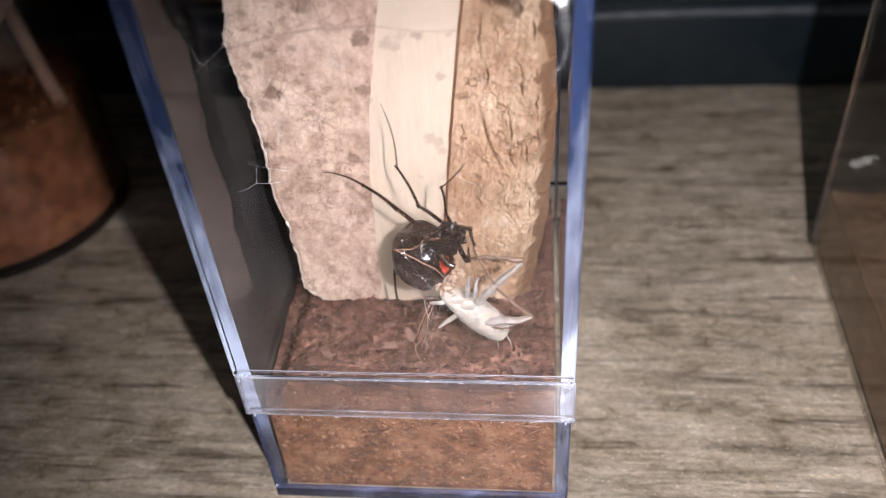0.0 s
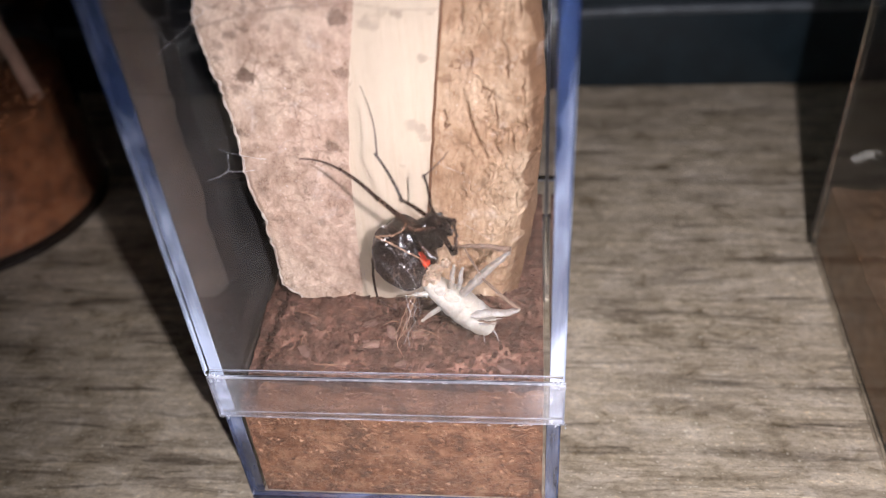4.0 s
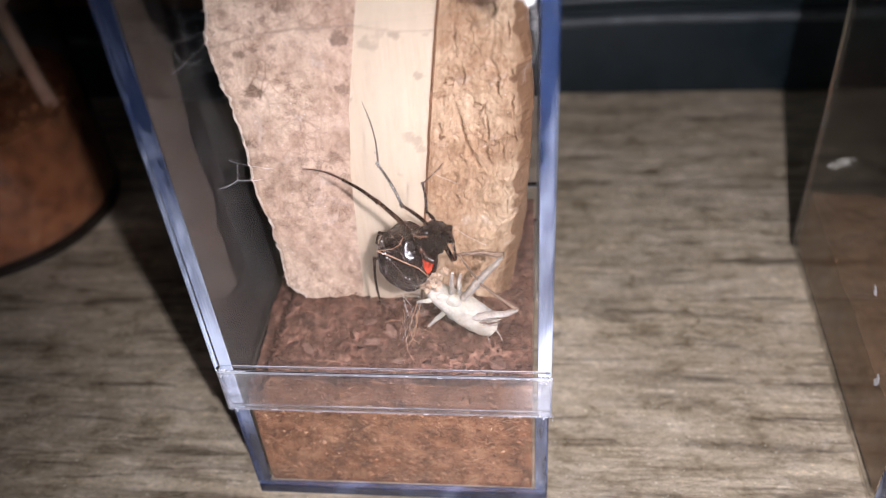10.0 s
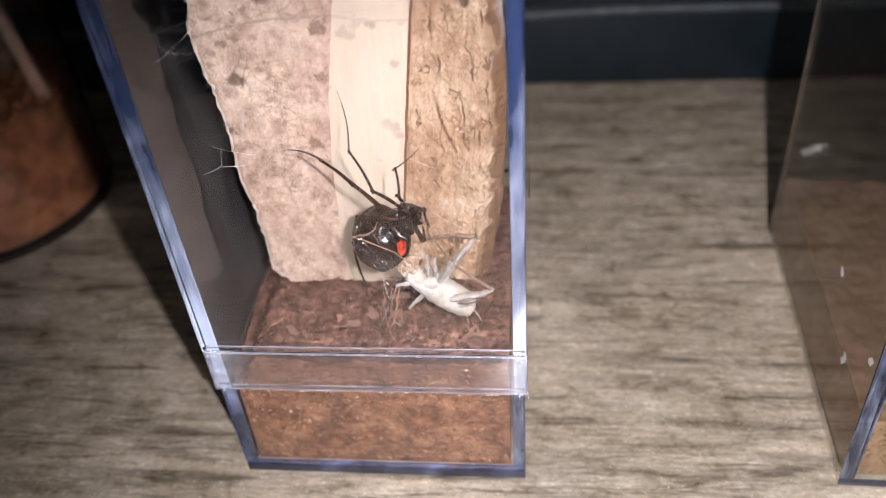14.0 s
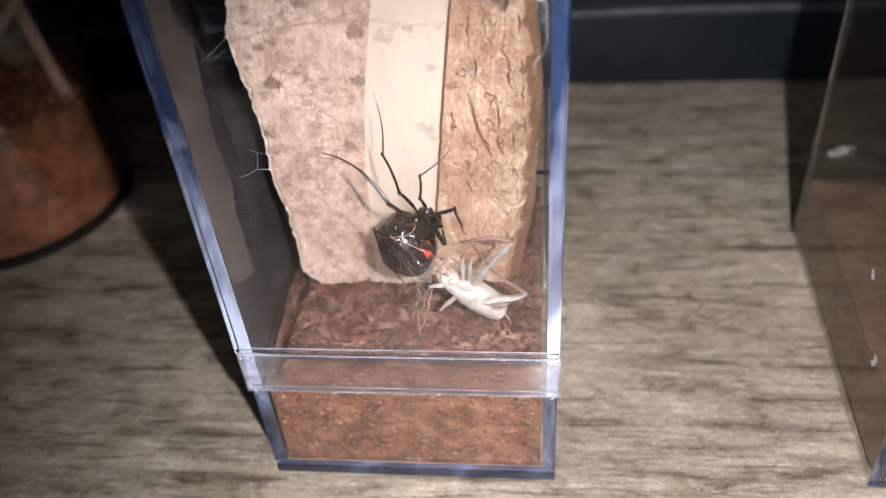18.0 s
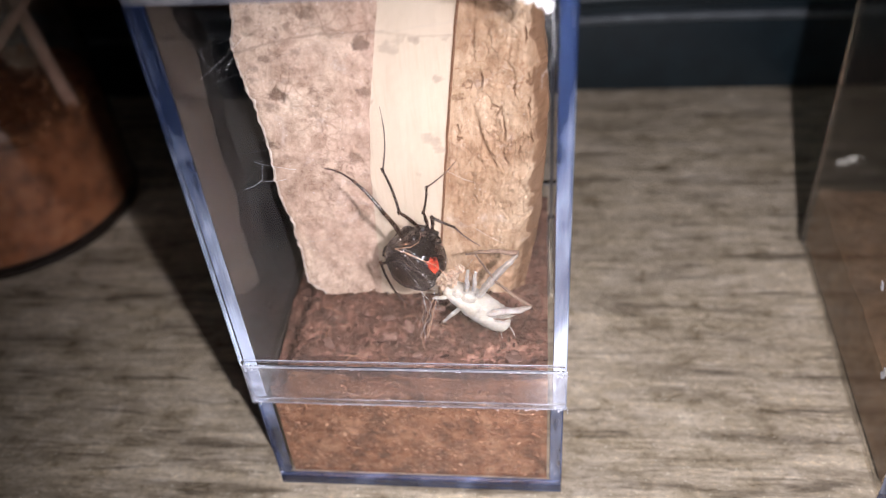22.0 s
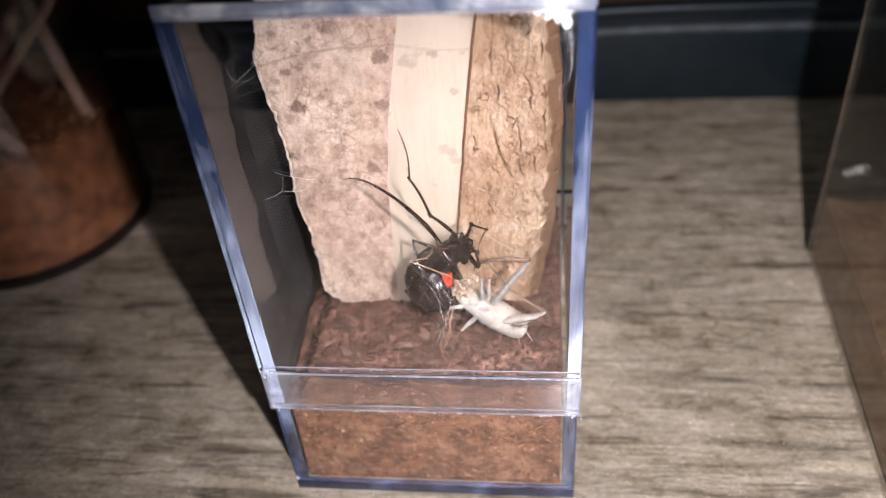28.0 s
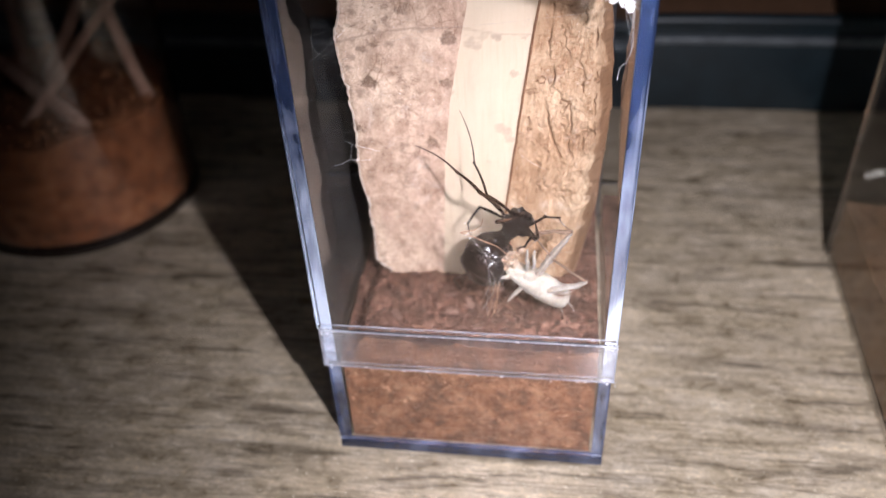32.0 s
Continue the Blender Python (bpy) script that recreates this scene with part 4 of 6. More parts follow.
# ---- the spider ----
def shell_mat(name, dark, mid, lite, rough, spec, scale, relief=0.7):
    """Glossy spider shell: brownish black, dusted and uneven in its gloss."""
    m, nt, b = nodes_of(name)
    at = place(nt)
    big, small = noisy(nt, at, scale, 5.0, 0.65, 0.8), noisy(nt, at, scale * 7, 4.0, 0.7)
    c = mixed(nt, 0.45, ramp(nt, big, [(0.3, dark), (0.55, mid), (0.75, lite)]), ramp(nt, small, [(0.35, dark), (0.6, mid), (0.8, lite)]))
    nt.links.new(c, b.inputs["Base Color"])
    nt.links.new(ramp(nt, small, [(0.3, (rough * 0.6,) * 3), (0.7, (min(1, rough * 1.7),) * 3)]), b.inputs["Roughness"])
    b.inputs["Specular IOR Level"].default_value = spec
    bumped(nt, b, mixed(nt, 0.5, big, small), relief, 0.0002)
    return m


SPIDER_BLACK = shell_mat("spider_abdomen_shell", (0.004, 0.002, 0.0018), (0.014, 0.0062, 0.005), (0.06, 0.026, 0.018), 0.23, 0.6, 520.0, 0.1)
SPIDER_HEAD = shell_mat("spider_head_shell", (0.002, 0.0014, 0.0013), (0.009, 0.0055, 0.005), (0.06, 0.031, 0.023), 0.2, 0.8, 520.0, 0.42)
SPIDER_LEG = shell_mat("spider_leg", (0.005, 0.0026, 0.002), (0.042, 0.019, 0.0115), (0.2, 0.095, 0.052), 0.21, 0.9, 360.0, 0.16)
SPIDER_FOOT = shell_mat("spider_foot", (0.03, 0.013, 0.009), (0.085, 0.04, 0.025), (0.2, 0.11, 0.07), 0.3, 0.7, 700.0)
RED = plain("red_mark", (0.38, 0.034, 0.013), 0.3, vary=0.8, scale=1100.0)
PALE = stuff_mat("pale_cricket", [(0.28, (0.26, 0.225, 0.175)), (0.46, (0.385, 0.348, 0.29)), (0.7, (0.49, 0.455, 0.395))], 300.0, 2600.0, 0.6, 0.0003, strength=0.25)
TAN = stuff_mat("tan_cricket", [(0.3, (0.24, 0.15, 0.095)), (0.55, (0.38, 0.28, 0.2)), (0.8, (0.5, 0.42, 0.33))], 500.0, 2500.0, 0.5, 0.0003)
SHELL = stuff_mat("translucent_leg_shell", [(0.28, (0.18, 0.15, 0.125)), (0.5, (0.32, 0.285, 0.25)), (0.75, (0.49, 0.455, 0.415))], 500.0, 2600.0, 0.4, 0.0002, strength=0.4)
FEELER = stuff_mat("orange_brown_feeler", [(0.3, (0.2, 0.1, 0.055)), (0.55, (0.34, 0.19, 0.11)), (0.8, (0.5, 0.34, 0.22))], 700.0, 2500.0, 0.5, 0.0001)
BROWN_LIMB = stuff_mat("brown_limb", [(0.3, (0.075, 0.045, 0.032)), (0.6, (0.2, 0.125, 0.085)), (0.8, (0.4, 0.29, 0.21))], 900.0, 3000.0, 0.45, 0.00004)
for soft in (PALE, TAN, SHELL):
    soft.node_tree.nodes["Principled BSDF"].inputs["Subsurface Weight"].default_value = 0.6
    soft.node_tree.nodes["Principled BSDF"].inputs["Subsurface Radius"].default_value = (0.002, 0.0016, 0.0012)
S0 = Vector((0.004, 0.014, 0.0365))


def ball(rx, ry, rz, wob=0.0, level=4, seed=0, ridges=0):
    own = bmesh.new()
    bmesh.ops.create_icosphere(own, subdivisions=level, radius=1.0)
    for v in own.verts:
        k = 1 + wob * noise.noise(v.co * 2.3 + Vector((seed, 0, 0))) + 0.25 * wob * noise.noise(v.co * 9.0 + Vector((0, seed, 0)))
        k += 0.012 * math.sin(v.co.z * ridges) if ridges else 0
        v.co = Vector((v.co.x * rx * k, v.co.y * ry * k, v.co.z * rz * k))
    return own


def limb(length, r0, r1, r2, sway=0.0, sides=10, knob=1.25, spines=0, seed=0):
    """One segment of a leg along +z: knobbed ends, a slight sway and fine bristles."""
    pts, radii = [], []
    for k in range(13):
        u = k / 12
        pts.append((sway * length * math.sin(math.pi * u), 0.3 * sway * length * math.sin(math.pi * u), (1.09 * u - 0.045) * length))
        r = r0 + (r1 - r0) * min(1, u * 2) if u < 0.5 else r1 + (r2 - r1) * (u - 0.5) * 2
        radii.append(r * (knob if k in (0, 12) else 1.0))
    own = tube(pts, radii, sides)
    rng = random.Random(seed)
    for _ in range(spines):
        u, a = rng.uniform(0.05, 0.95), rng.uniform(0, 6.28)
        p = Vector((sway * length * math.sin(math.pi * u), 0, u * length))
        d = Vector((math.cos(a), math.sin(a), 0.8)).normalized()
        tube([p, p + d * (r1 + 0.0004)], [0.000035, 0.000012], 3, own)
    return own


def lifted(own, by):
    for v in own.verts:
        v.co += Vector(by)
    return own


def red_mark(r, size, shift):
    """A thin raised patch, waisted in the middle, on a ball of radius r round its +x side."""
    own = bmesh.new()
    rings = []
    for k in range(7):
        ring = []
        for n in range(28):
            a = 2 * math.pi * n / 28
            wide = (size + 0.06 * math.cos(2 * a) + 0.16 * noise.noise(Vector((math.cos(a) * 2, math.sin(a) * 2, 3))) + 0.04 * noise.noise(Vector((math.cos(a) * 7, math.sin(a) * 7, 3)))) * k / 6
            y, z = wide * math.cos(a) * 0.85, wide * math.sin(a) * 1.5 + 0.3 * shift
            ring.append(own.verts.new(Vector((1, y, z)).normalized() * (r * (1.012 if k < 6 else 0.97))))
        rings.append(ring)
    for a, b in zip(rings, rings[1:]):
        for n in range(28):
            own.faces.new((a[n], a[(n + 1) % 28], b[(n + 1) % 28], b[n]))
    bmesh.ops.remove_doubles(own, verts=own.verts, dist=1e-6)
    return own


def spider():
    s = root("spider", "glossy black female spider with a red mark, feeding in its web", "spider", at=S0)
    parts = {}
    parts["abdomen"] = part("abdomen", lifted(ball(0.0055, 0.0053, 0.0060, 0.12, 5, 2), (0, 0, 0.0004)), SPIDER_BLACK, s, "round glossy black abdomen")
    mark = part("red_mark", red_mark(0.0056, 0.21, 0.4), RED, parts["abdomen"], "orange-red mark")
    part("red_spot", red_mark(0.0056, 0.11, -0.35), RED, parts["abdomen"], "smaller red spot")
    tip = part("spinneret", tube([(0, 0, -0.0044), (0, 0, -0.0056)], [0.0009, 0.0004], 8), SPIDER_BLACK, parts["abdomen"])
    parts["thorax"] = part("thorax", lifted(ball(0.0025, 0.0023, 0.0037, 0.3, 4, 5), (0, 0, -0.0010)), SPIDER_HEAD, s, "small black head and thorax")
    for x in (-1, 1):
        part("fang", tube([(x * 0.0006, -0.0006, 0.0022), (x * 0.0007, -0.0012, 0.0036), (x * 0.0004, -0.0016, 0.0044)], [0.0006, 0.0005, 0.0001], 7), SPIDER_BLACK, parts["thorax"])
        part("palp", tube([(x * 0.001, -0.0004, 0.002), (x * 0.0018, -0.0014, 0.0034), (x * 0.0012, -0.0022, 0.0046)], [0.00035, 0.0003, 0.00025], 7), SPIDER_LEG, parts["thorax"])
        part("tucked_leg", tube([(x * 0.0016, -0.0004, 0.0), (x * 0.0042, -0.003, 0.0005), (x * 0.0036, -0.0042, 0.0028), (x * 0.0016, -0.0038, 0.0055)], [0.0005, 0.00042, 0.00035, 0.00012], 8), SPIDER_LEG, parts["thorax"])
        for y in (0.0006, 0.0011):
            bm = bmesh.new()
            lump(bm, (x * 0.0005, -y, 0.0025 - 0.2 * y), (0.00022,) * 3, 0, 0, 1)
            part("eye", bm, SPIDER_BLACK, parts["thorax"])
    own = bmesh.new()
    rng = random.Random(12)
    for k in range(16):
        d = Vector((rng.uniform(0.2, 1), rng.uniform(-1, 1), rng.uniform(-0.8, 1))).normalized()
        turn = d.cross(Vector((rng.uniform(-1, 1), rng.uniform(-1, 1), rng.uniform(-1, 1)))).normalized()
        pts = []
        for n in range(6):
            q = (d + turn * (0.11 * n - 0.25) * rng.uniform(0.8, 1.4)).normalized()
            pts.append(Vector((q.x * 0.0056, q.y * 0.0054, q.z * 0.0061 + 0.0004)) * rng.uniform(1.0, 1.06))
        tube(pts, [0.000035, 0.00005, 0.000045, 0.00005, 0.00004, 0.00002], 4, own)
    # white beads: bits of silk, and the speckled highlights of the glossy shell
    beads = bmesh.new()
    for k in range(16):
        d = Vector((rng.uniform(0.0, 1), rng.uniform(-1, 1), rng.uniform(-0.9, 1))).normalized()
        lump(beads, (d.x * 0.0057, d.y * 0.0055, d.z * 0.0062 + 0.0004), (0.00004 + 0.00006 * rng.random(),) * 3, k, 0.5, 1, k)
    part("silk_glints", beads, SILK, parts["abdomen"], "tiny white beads of silk that also stand for glints in the gloss")
    beads = bmesh.new()
    for k in range(12):
        d = Vector((rng.uniform(-1, 1), rng.uniform(-1, 0.1), rng.uniform(-1, 1))).normalized()
        lump(beads, (d.x * 0.0026, d.y * 0.0024, d.z * 0.0038 - 0.0010), (0.00004 + 0.00007 * rng.random(),) * 3, k, 0.5, 1, k)
    part("silk_glints", beads, SILK, parts["thorax"])
    part("stuck_threads", own, BROWN_LIMB, parts["abdomen"], "thin tan threads stuck to the abdomen")
    part("waist", tube([(0, 0.0004, -0.0030), (0.0003, 0.0006, -0.0052), (0, 0.0004, -0.0074)], [0.0018, 0.0013, 0.0019], 10), SPIDER_HEAD, parts["thorax"])
    for k in range(8):
        a = 0.35 + k * 0.78
        hip = bmesh.new()
        lump(hip, (0.0021 * math.cos(a), -0.0006 + 0.0009 * math.sin(a * 2), 0.0024 * math.sin(a)), (0.0009, 0.0008, 0.001), a, 0.3, 2, k)
        part("hip", hip, SPIDER_HEAD, parts["thorax"])
    for n, (l0, l1, l2, thick) in enumerate(LEGS):
        thigh = limb(l0, 0.00034 * thick, 0.00046 * thick, 0.00031 * thick, 0.03, 10, 1.3, 26, n)
        if n == 0:
            # the root of the long leg lies across the abdomen
            tube([(0, 0, 0.0012), (0.0003, -0.0016, -0.0002), (0.0008, -0.0029, -0.0014), (0.0015, -0.0032, -0.0024)], [0.0004, 0.0005, 0.00055, 0.0005], 10, thigh)
        parts[f"thigh{n}"] = part("thigh", thigh, SPIDER_LEG, s)
        parts[f"shin{n}"] = part("shin", limb(l1, 0.00034 * thick, 0.00030 * thick, 0.00025 * thick, 0.035, 10, 1.4, 24, n + 20), SPIDER_LEG, s)
        parts[f"foot{n}"] = part("foot", limb(l2, 0.00023 * thick, 0.00015 * thick, 0.00006 * thick, 0.06, 8, 1.3, 22, n + 40), SPIDER_FOOT, s)
    return parts


def cricket():
    """The pale cricket that lies on its back on the soil."""
    c = root("cricket", "pale cream cricket lying dead on its back on the soil", "cricket", at=(0.0139, 0.0128, 0.0353))

    def mm(*pts):
        return [(Vector(p) + Vector((0.6, 0.0, 1.2))) * 0.001 for p in pts]

    def bent(name, pts, radii, mat, label="", sides=9, flat=1.0, wob=0.2, hair=26):
        fine, wide = [], []
        for k in range(6 * (len(pts) - 1) + 1):
            i = min(k // 6, len(pts) - 2)
            u = k / 6 - i
            p = Vector(pts[i]).lerp(Vector(pts[i + 1]), u)
            r = radii[i] + (radii[i + 1] - radii[i]) * u
            fine.append(p + wob * min(1, r * 3) * noise.noise_vector(p * 0.9))
            wide.append(r * (1 + 0.2 * noise.noise(p * 2.1)))
        own = tube(mm(*fine), [r * 0.001 for r in wide], sides, flat=flat)
        rng = random.Random(len(pts) + int(pts[0][0] * 10))
        for k in range(int(hair * max(radii)) + 6):
            i = rng.randrange(len(fine))
            d = Vector((rng.uniform(-1, 1), rng.uniform(-1, 0.2), rng.uniform(-1, 1)))
            a, b = mm(fine[i], fine[i] + d * (wide[i] * 0.9 + 0.4))
            tube([a, b], [0.000025, 0.000008], 3, own)
        return part(name, own, mat, c, label)

    axis = [(-6.4, 0.2, 11.8), (-5.3, 0.0, 10.7), (-3.1, 0.0, 8.9), (-0.8, 0.0, 6.9), (1.5, 0.0, 4.9), (3.6, 0.0, 3.1), (5.0, 0.1, 2.0)]
    pts, radii = [], []
    for k in range(61):
        u = k / 60 * (len(axis) - 1)
        i = min(int(u), len(axis) - 2)
        pts.append(Vector(axis[i]).lerp(Vector(axis[i + 1]), u - i))
        ring = 0.06 * abs(math.sin(k * 0.42)) if k > 22 else 0.0
        radii.append(float(np.interp(k / 60, [0, 0.1, 0.25, 0.42, 0.6, 0.8, 0.93, 1], [1.2, 1.9, 2.5, 2.9, 3.15, 2.9, 2.3, 1.1])) * (0.97 + ring))
    trunk = tube(mm(*pts), [r * 0.001 for r in radii], 36, flat=0.85)
    for v in trunk.verts:
        v.co += 0.0003 * noise.noise_vector(v.co * 260) + 0.00007 * noise.noise_vector(v.co * 1100)
    part("body", trunk, PALE, c, "soft cream-white segmented belly")
    own = bmesh.new()
    rng = random.Random(31)
    for k in range(260):
        i = rng.randrange(6, 60)
        a = rng.uniform(0, 6.283)
        side = Vector((0.66 * math.cos(a), -abs(math.sin(a)) * 0.85, 0.75 * math.cos(a)))
        p = mm(pts[i] + side * radii[i] * 0.97)[0]
        tube([p, p + (side * rng.uniform(0.3, 1.1) + Vector((rng.uniform(-0.4, 0.9), rng.uniform(-0.4, 0.4), rng.uniform(-0.9, 0.4)))) * 0.0005], [0.00002, 0.000008], 3, own)
    part("hairs", own, PALE, c)
    for k, (x, y, z, r) in enumerate(((-3.9, -1.7, 11.0, 1.2), (-1.9, -1.9, 10.0, 1.35), (-1.4, -2.0, 8.2, 1.4), (0.4, -2.2, 7.0, 1.5))):
        plate = ball(r * 0.001, r * 0.00045, r * 0.0009, 0.15, 4, k)
        for v in plate.verts:
            v.co += mm((x, y, z))[0]
        part("breast_plate", plate, PALE, c)
    head = ball(0.0018, 0.0016, 0.0018, 0.5, 4, 8)
    for v in head.verts:
        v.co += mm((-5.9, -0.3, 13.2))[0]
    part("head", head, TAN, c, "translucent tan head")
    for k, (x, y, z, r) in enumerate(((-4.4, -1.2, 15.3, 0.9), (-3.2, -0.6, 16.2, 0.8), (-6.9, -1.3, 13.9, 0.7), (-5.5, -1.8, 14.3, 0.8))):
        jaw = ball(r * 0.001, r * 0.0008, r * 0.0011, 0.6, 3, k + 3)
        for v in jaw.verts:
            v.co += mm((x, y, z))[0]
        part("mouthpart", jaw, TAN, c)
    for x, y, z in ((-4.9, -1.7, 14.2), (-6.5, -1.7, 14.1)):
        bm = bmesh.new()
        lump(bm, mm((x, y, z))[0], (0.00026,) * 3, 0, 0, 2)
        part("eye", bm, BROWN_LIMB, c)
    bent("hind_thigh", [(0.0, -0.8, 10.1), (2.1, -0.8, 13.2), (5.0, -0.8, 17.1), (7.0, -0.6, 19.4)], [1.1, 1.4, 1.05, 0.5], SHELL, "long translucent jumping leg", flat=0.55, sides=14)
    bent("hind_shin", [(7.3, 0.2, 19.2), (3.8, 0.6, 19.4), (0.7, 0.6, 19.3), (-2.2, 0.6, 18.7)], [0.5, 0.42, 0.32, 0.18], BROWN_LIMB, "dark bristly shin", hair=60)
    bent("hind_thigh", [(1.4, -2.2, 6.8), (4.7, -2.2, 7.3), (7.4, -2.2, 7.6), (9.4, -2.0, 8.2)], [0.95, 1.05, 0.8, 0.45], SHELL, flat=0.55, sides=14)
    bent("hind_shin", [(9.5, -1.6, 8.0), (6.5, -1.5, 10.5), (3.2, -1.5, 14.0), (0.8, -1.5, 18.5), (-0.3, -1.5, 20.9)], [0.36, 0.27, 0.22, 0.18, 0.1], BROWN_LIMB, hair=60)
    for k in range(3):
        bent("wing_stub", [(2.2, -2.6, 6.5 - 0.55 * k), (4.2, -2.7, 6.2 - 0.6 * k), (6.6 - 0.5 * k, -2.3, 6.4 - 0.75 * k)], [0.3, 0.42, 0.1], SHELL if k != 1 else BROWN_LIMB, flat=0.3, hair=4)
    for a, b in (((-2.1, -1.8, 12.2), (-1.7, -1.8, 17.1)), ((-0.8, -1.8, 12.0), (-0.3, -1.8, 16.7))):
        bent("small_leg", [a, tuple((p + q) / 2 - (0.4 if n == 1 else 0) for n, (p, q) in enumerate(zip(a, b))), b], [0.42, 0.4, 0.24], SHELL)
    bent("small_leg", [(-3.4, -1.2, 7.4), (-5.3, -1.4, 5.5), (-7.0, -1.2, 3.5)], [0.5, 0.42, 0.2], PALE)
    bent("small_leg", [(-4.6, -1.2, 10.5), (-6.7, -1.6, 10.2), (-8.6, -1.5, 9.7)], [0.5, 0.4, 0.2], PALE)
    bent("tail_bristle", [(3.6, 0, 1.6), (3.7, -0.6, 0.4), (3.9, -1.4, -0.6)], [0.2, 0.1, 0.03], SHELL)
    bent("tail_bristle", [(5.0, 0, 1.8), (5.9, -0.6, 0.6), (6.4, -1.2, -0.4)], [0.2, 0.1, 0.03], SHELL)
    for pts in (((-8.3, -1.5, 10.2), (-9.6, -1.8, 6.4), (-10.5, -1.6, 3.1), (-11.7, -1.3, -0.3), (-10.9, -3.8, -0.5), (-9.5, -6.3, -0.6)),
                ((-8.3, -1.5, 7.3), (-9.2, -1.9, 4.4), (-10.3, -1.6, 1.4), (-10.0, -1.7, 0.2), (-9.0, -2.2, -0.4)), ((-8.0, -1.4, 9.0), (-8.9, -2.0, 6.0), (-9.5, -2.2, 2.6), (-11.0, -2.4, -0.4))):
        bent("antenna", pts, [0.1, 0.09, 0.08, 0.07, 0.06, 0.04], FEELER, wob=0.9, hair=40)
    bent("antenna", [(-9.1, -3.2, 26.1), (-9.6, -3.4, 24.8), (-11.2, -3.4, 23.7), (-13.9, -3.2, 23.2)], [0.05, 0.07, 0.08, 0.1], FEELER, "orange-brown hooked feeler")
    bent("antenna", [(-13.9, -3.2, 23.2), (-11.6, -3.6, 22.4), (-9.4, -3.6, 21.0), (-7.2, -3.2, 19.4), (-5.5, -2.2, 16.2)], [0.1, 0.1, 0.09, 0.08, 0.07], FEELER)
    # beaded silk wound round the head, up to the spider
    own = bmesh.new()
    chain = [(-12.8, -3.0, 25.2), (-12.4, -3.2, 23.2), (-12.1, -3.4, 21.9), (-10.4, -3.4, 19.0), (-9.7, -3.4, 17.5), (-8.9, -3.2, 16.3), (-8.2, -3.0, 15.0), (-7.9, -2.6, 12.8), (-8.2, -2.0, 10.0)]
    threads = bmesh.new()
    tube(mm(*chain), [0.00002], 5, threads)
    for a, b in zip(chain, chain[1:]):
        for _ in range(3):
            p = Vector(a).lerp(Vector(b), rng.random()) + Vector((rng.gauss(0, 0.3), rng.gauss(0, 0.2), rng.gauss(0, 0.3)))
            p += Vector((0.6, 0, 1.2))
            lump(own, p * 0.001, (0.00005 + 0.00013 * rng.random() ** 3,) * 3, rng.random() * 6, 0.5, 1, rng.randrange(9))
            q = p + Vector((rng.uniform(-2.2, 1.0), rng.uniform(-0.5, 0.3), rng.uniform(-1.9, 0.1)))
            q += Vector((0.6, 0, 1.2))
            tube([p * 0.001, (p + q) * 0.0005 + Vector((0, 0, -0.0001)), q * 0.001], [0.000014, 0.00001, 0.000012], 4, threads)
    for _ in range(14):
        p = Vector((rng.uniform(-8.2, -5.6), rng.uniform(-3.2, -2.2), rng.uniform(10, 18)))
        q = p + Vector((rng.uniform(-1.8, 1.2), rng.uniform(-0.5, 0.4), rng.uniform(-3.0, 2.0)))
        tube([p * 0.001, (p + q) * 0.0005 + Vector((rng.uniform(-3, 3), 0, rng.uniform(-3, 3))) * 0.0001, q * 0.001], [0.000016, 0.00002, 0.00001], 4, threads)
    part("silk_threads", threads, DIM_SILK, c, "fine silk threads across the prey")
    part("silk_wrap", own, SILK, c, "beaded white silk wrapped round the head")
    return c


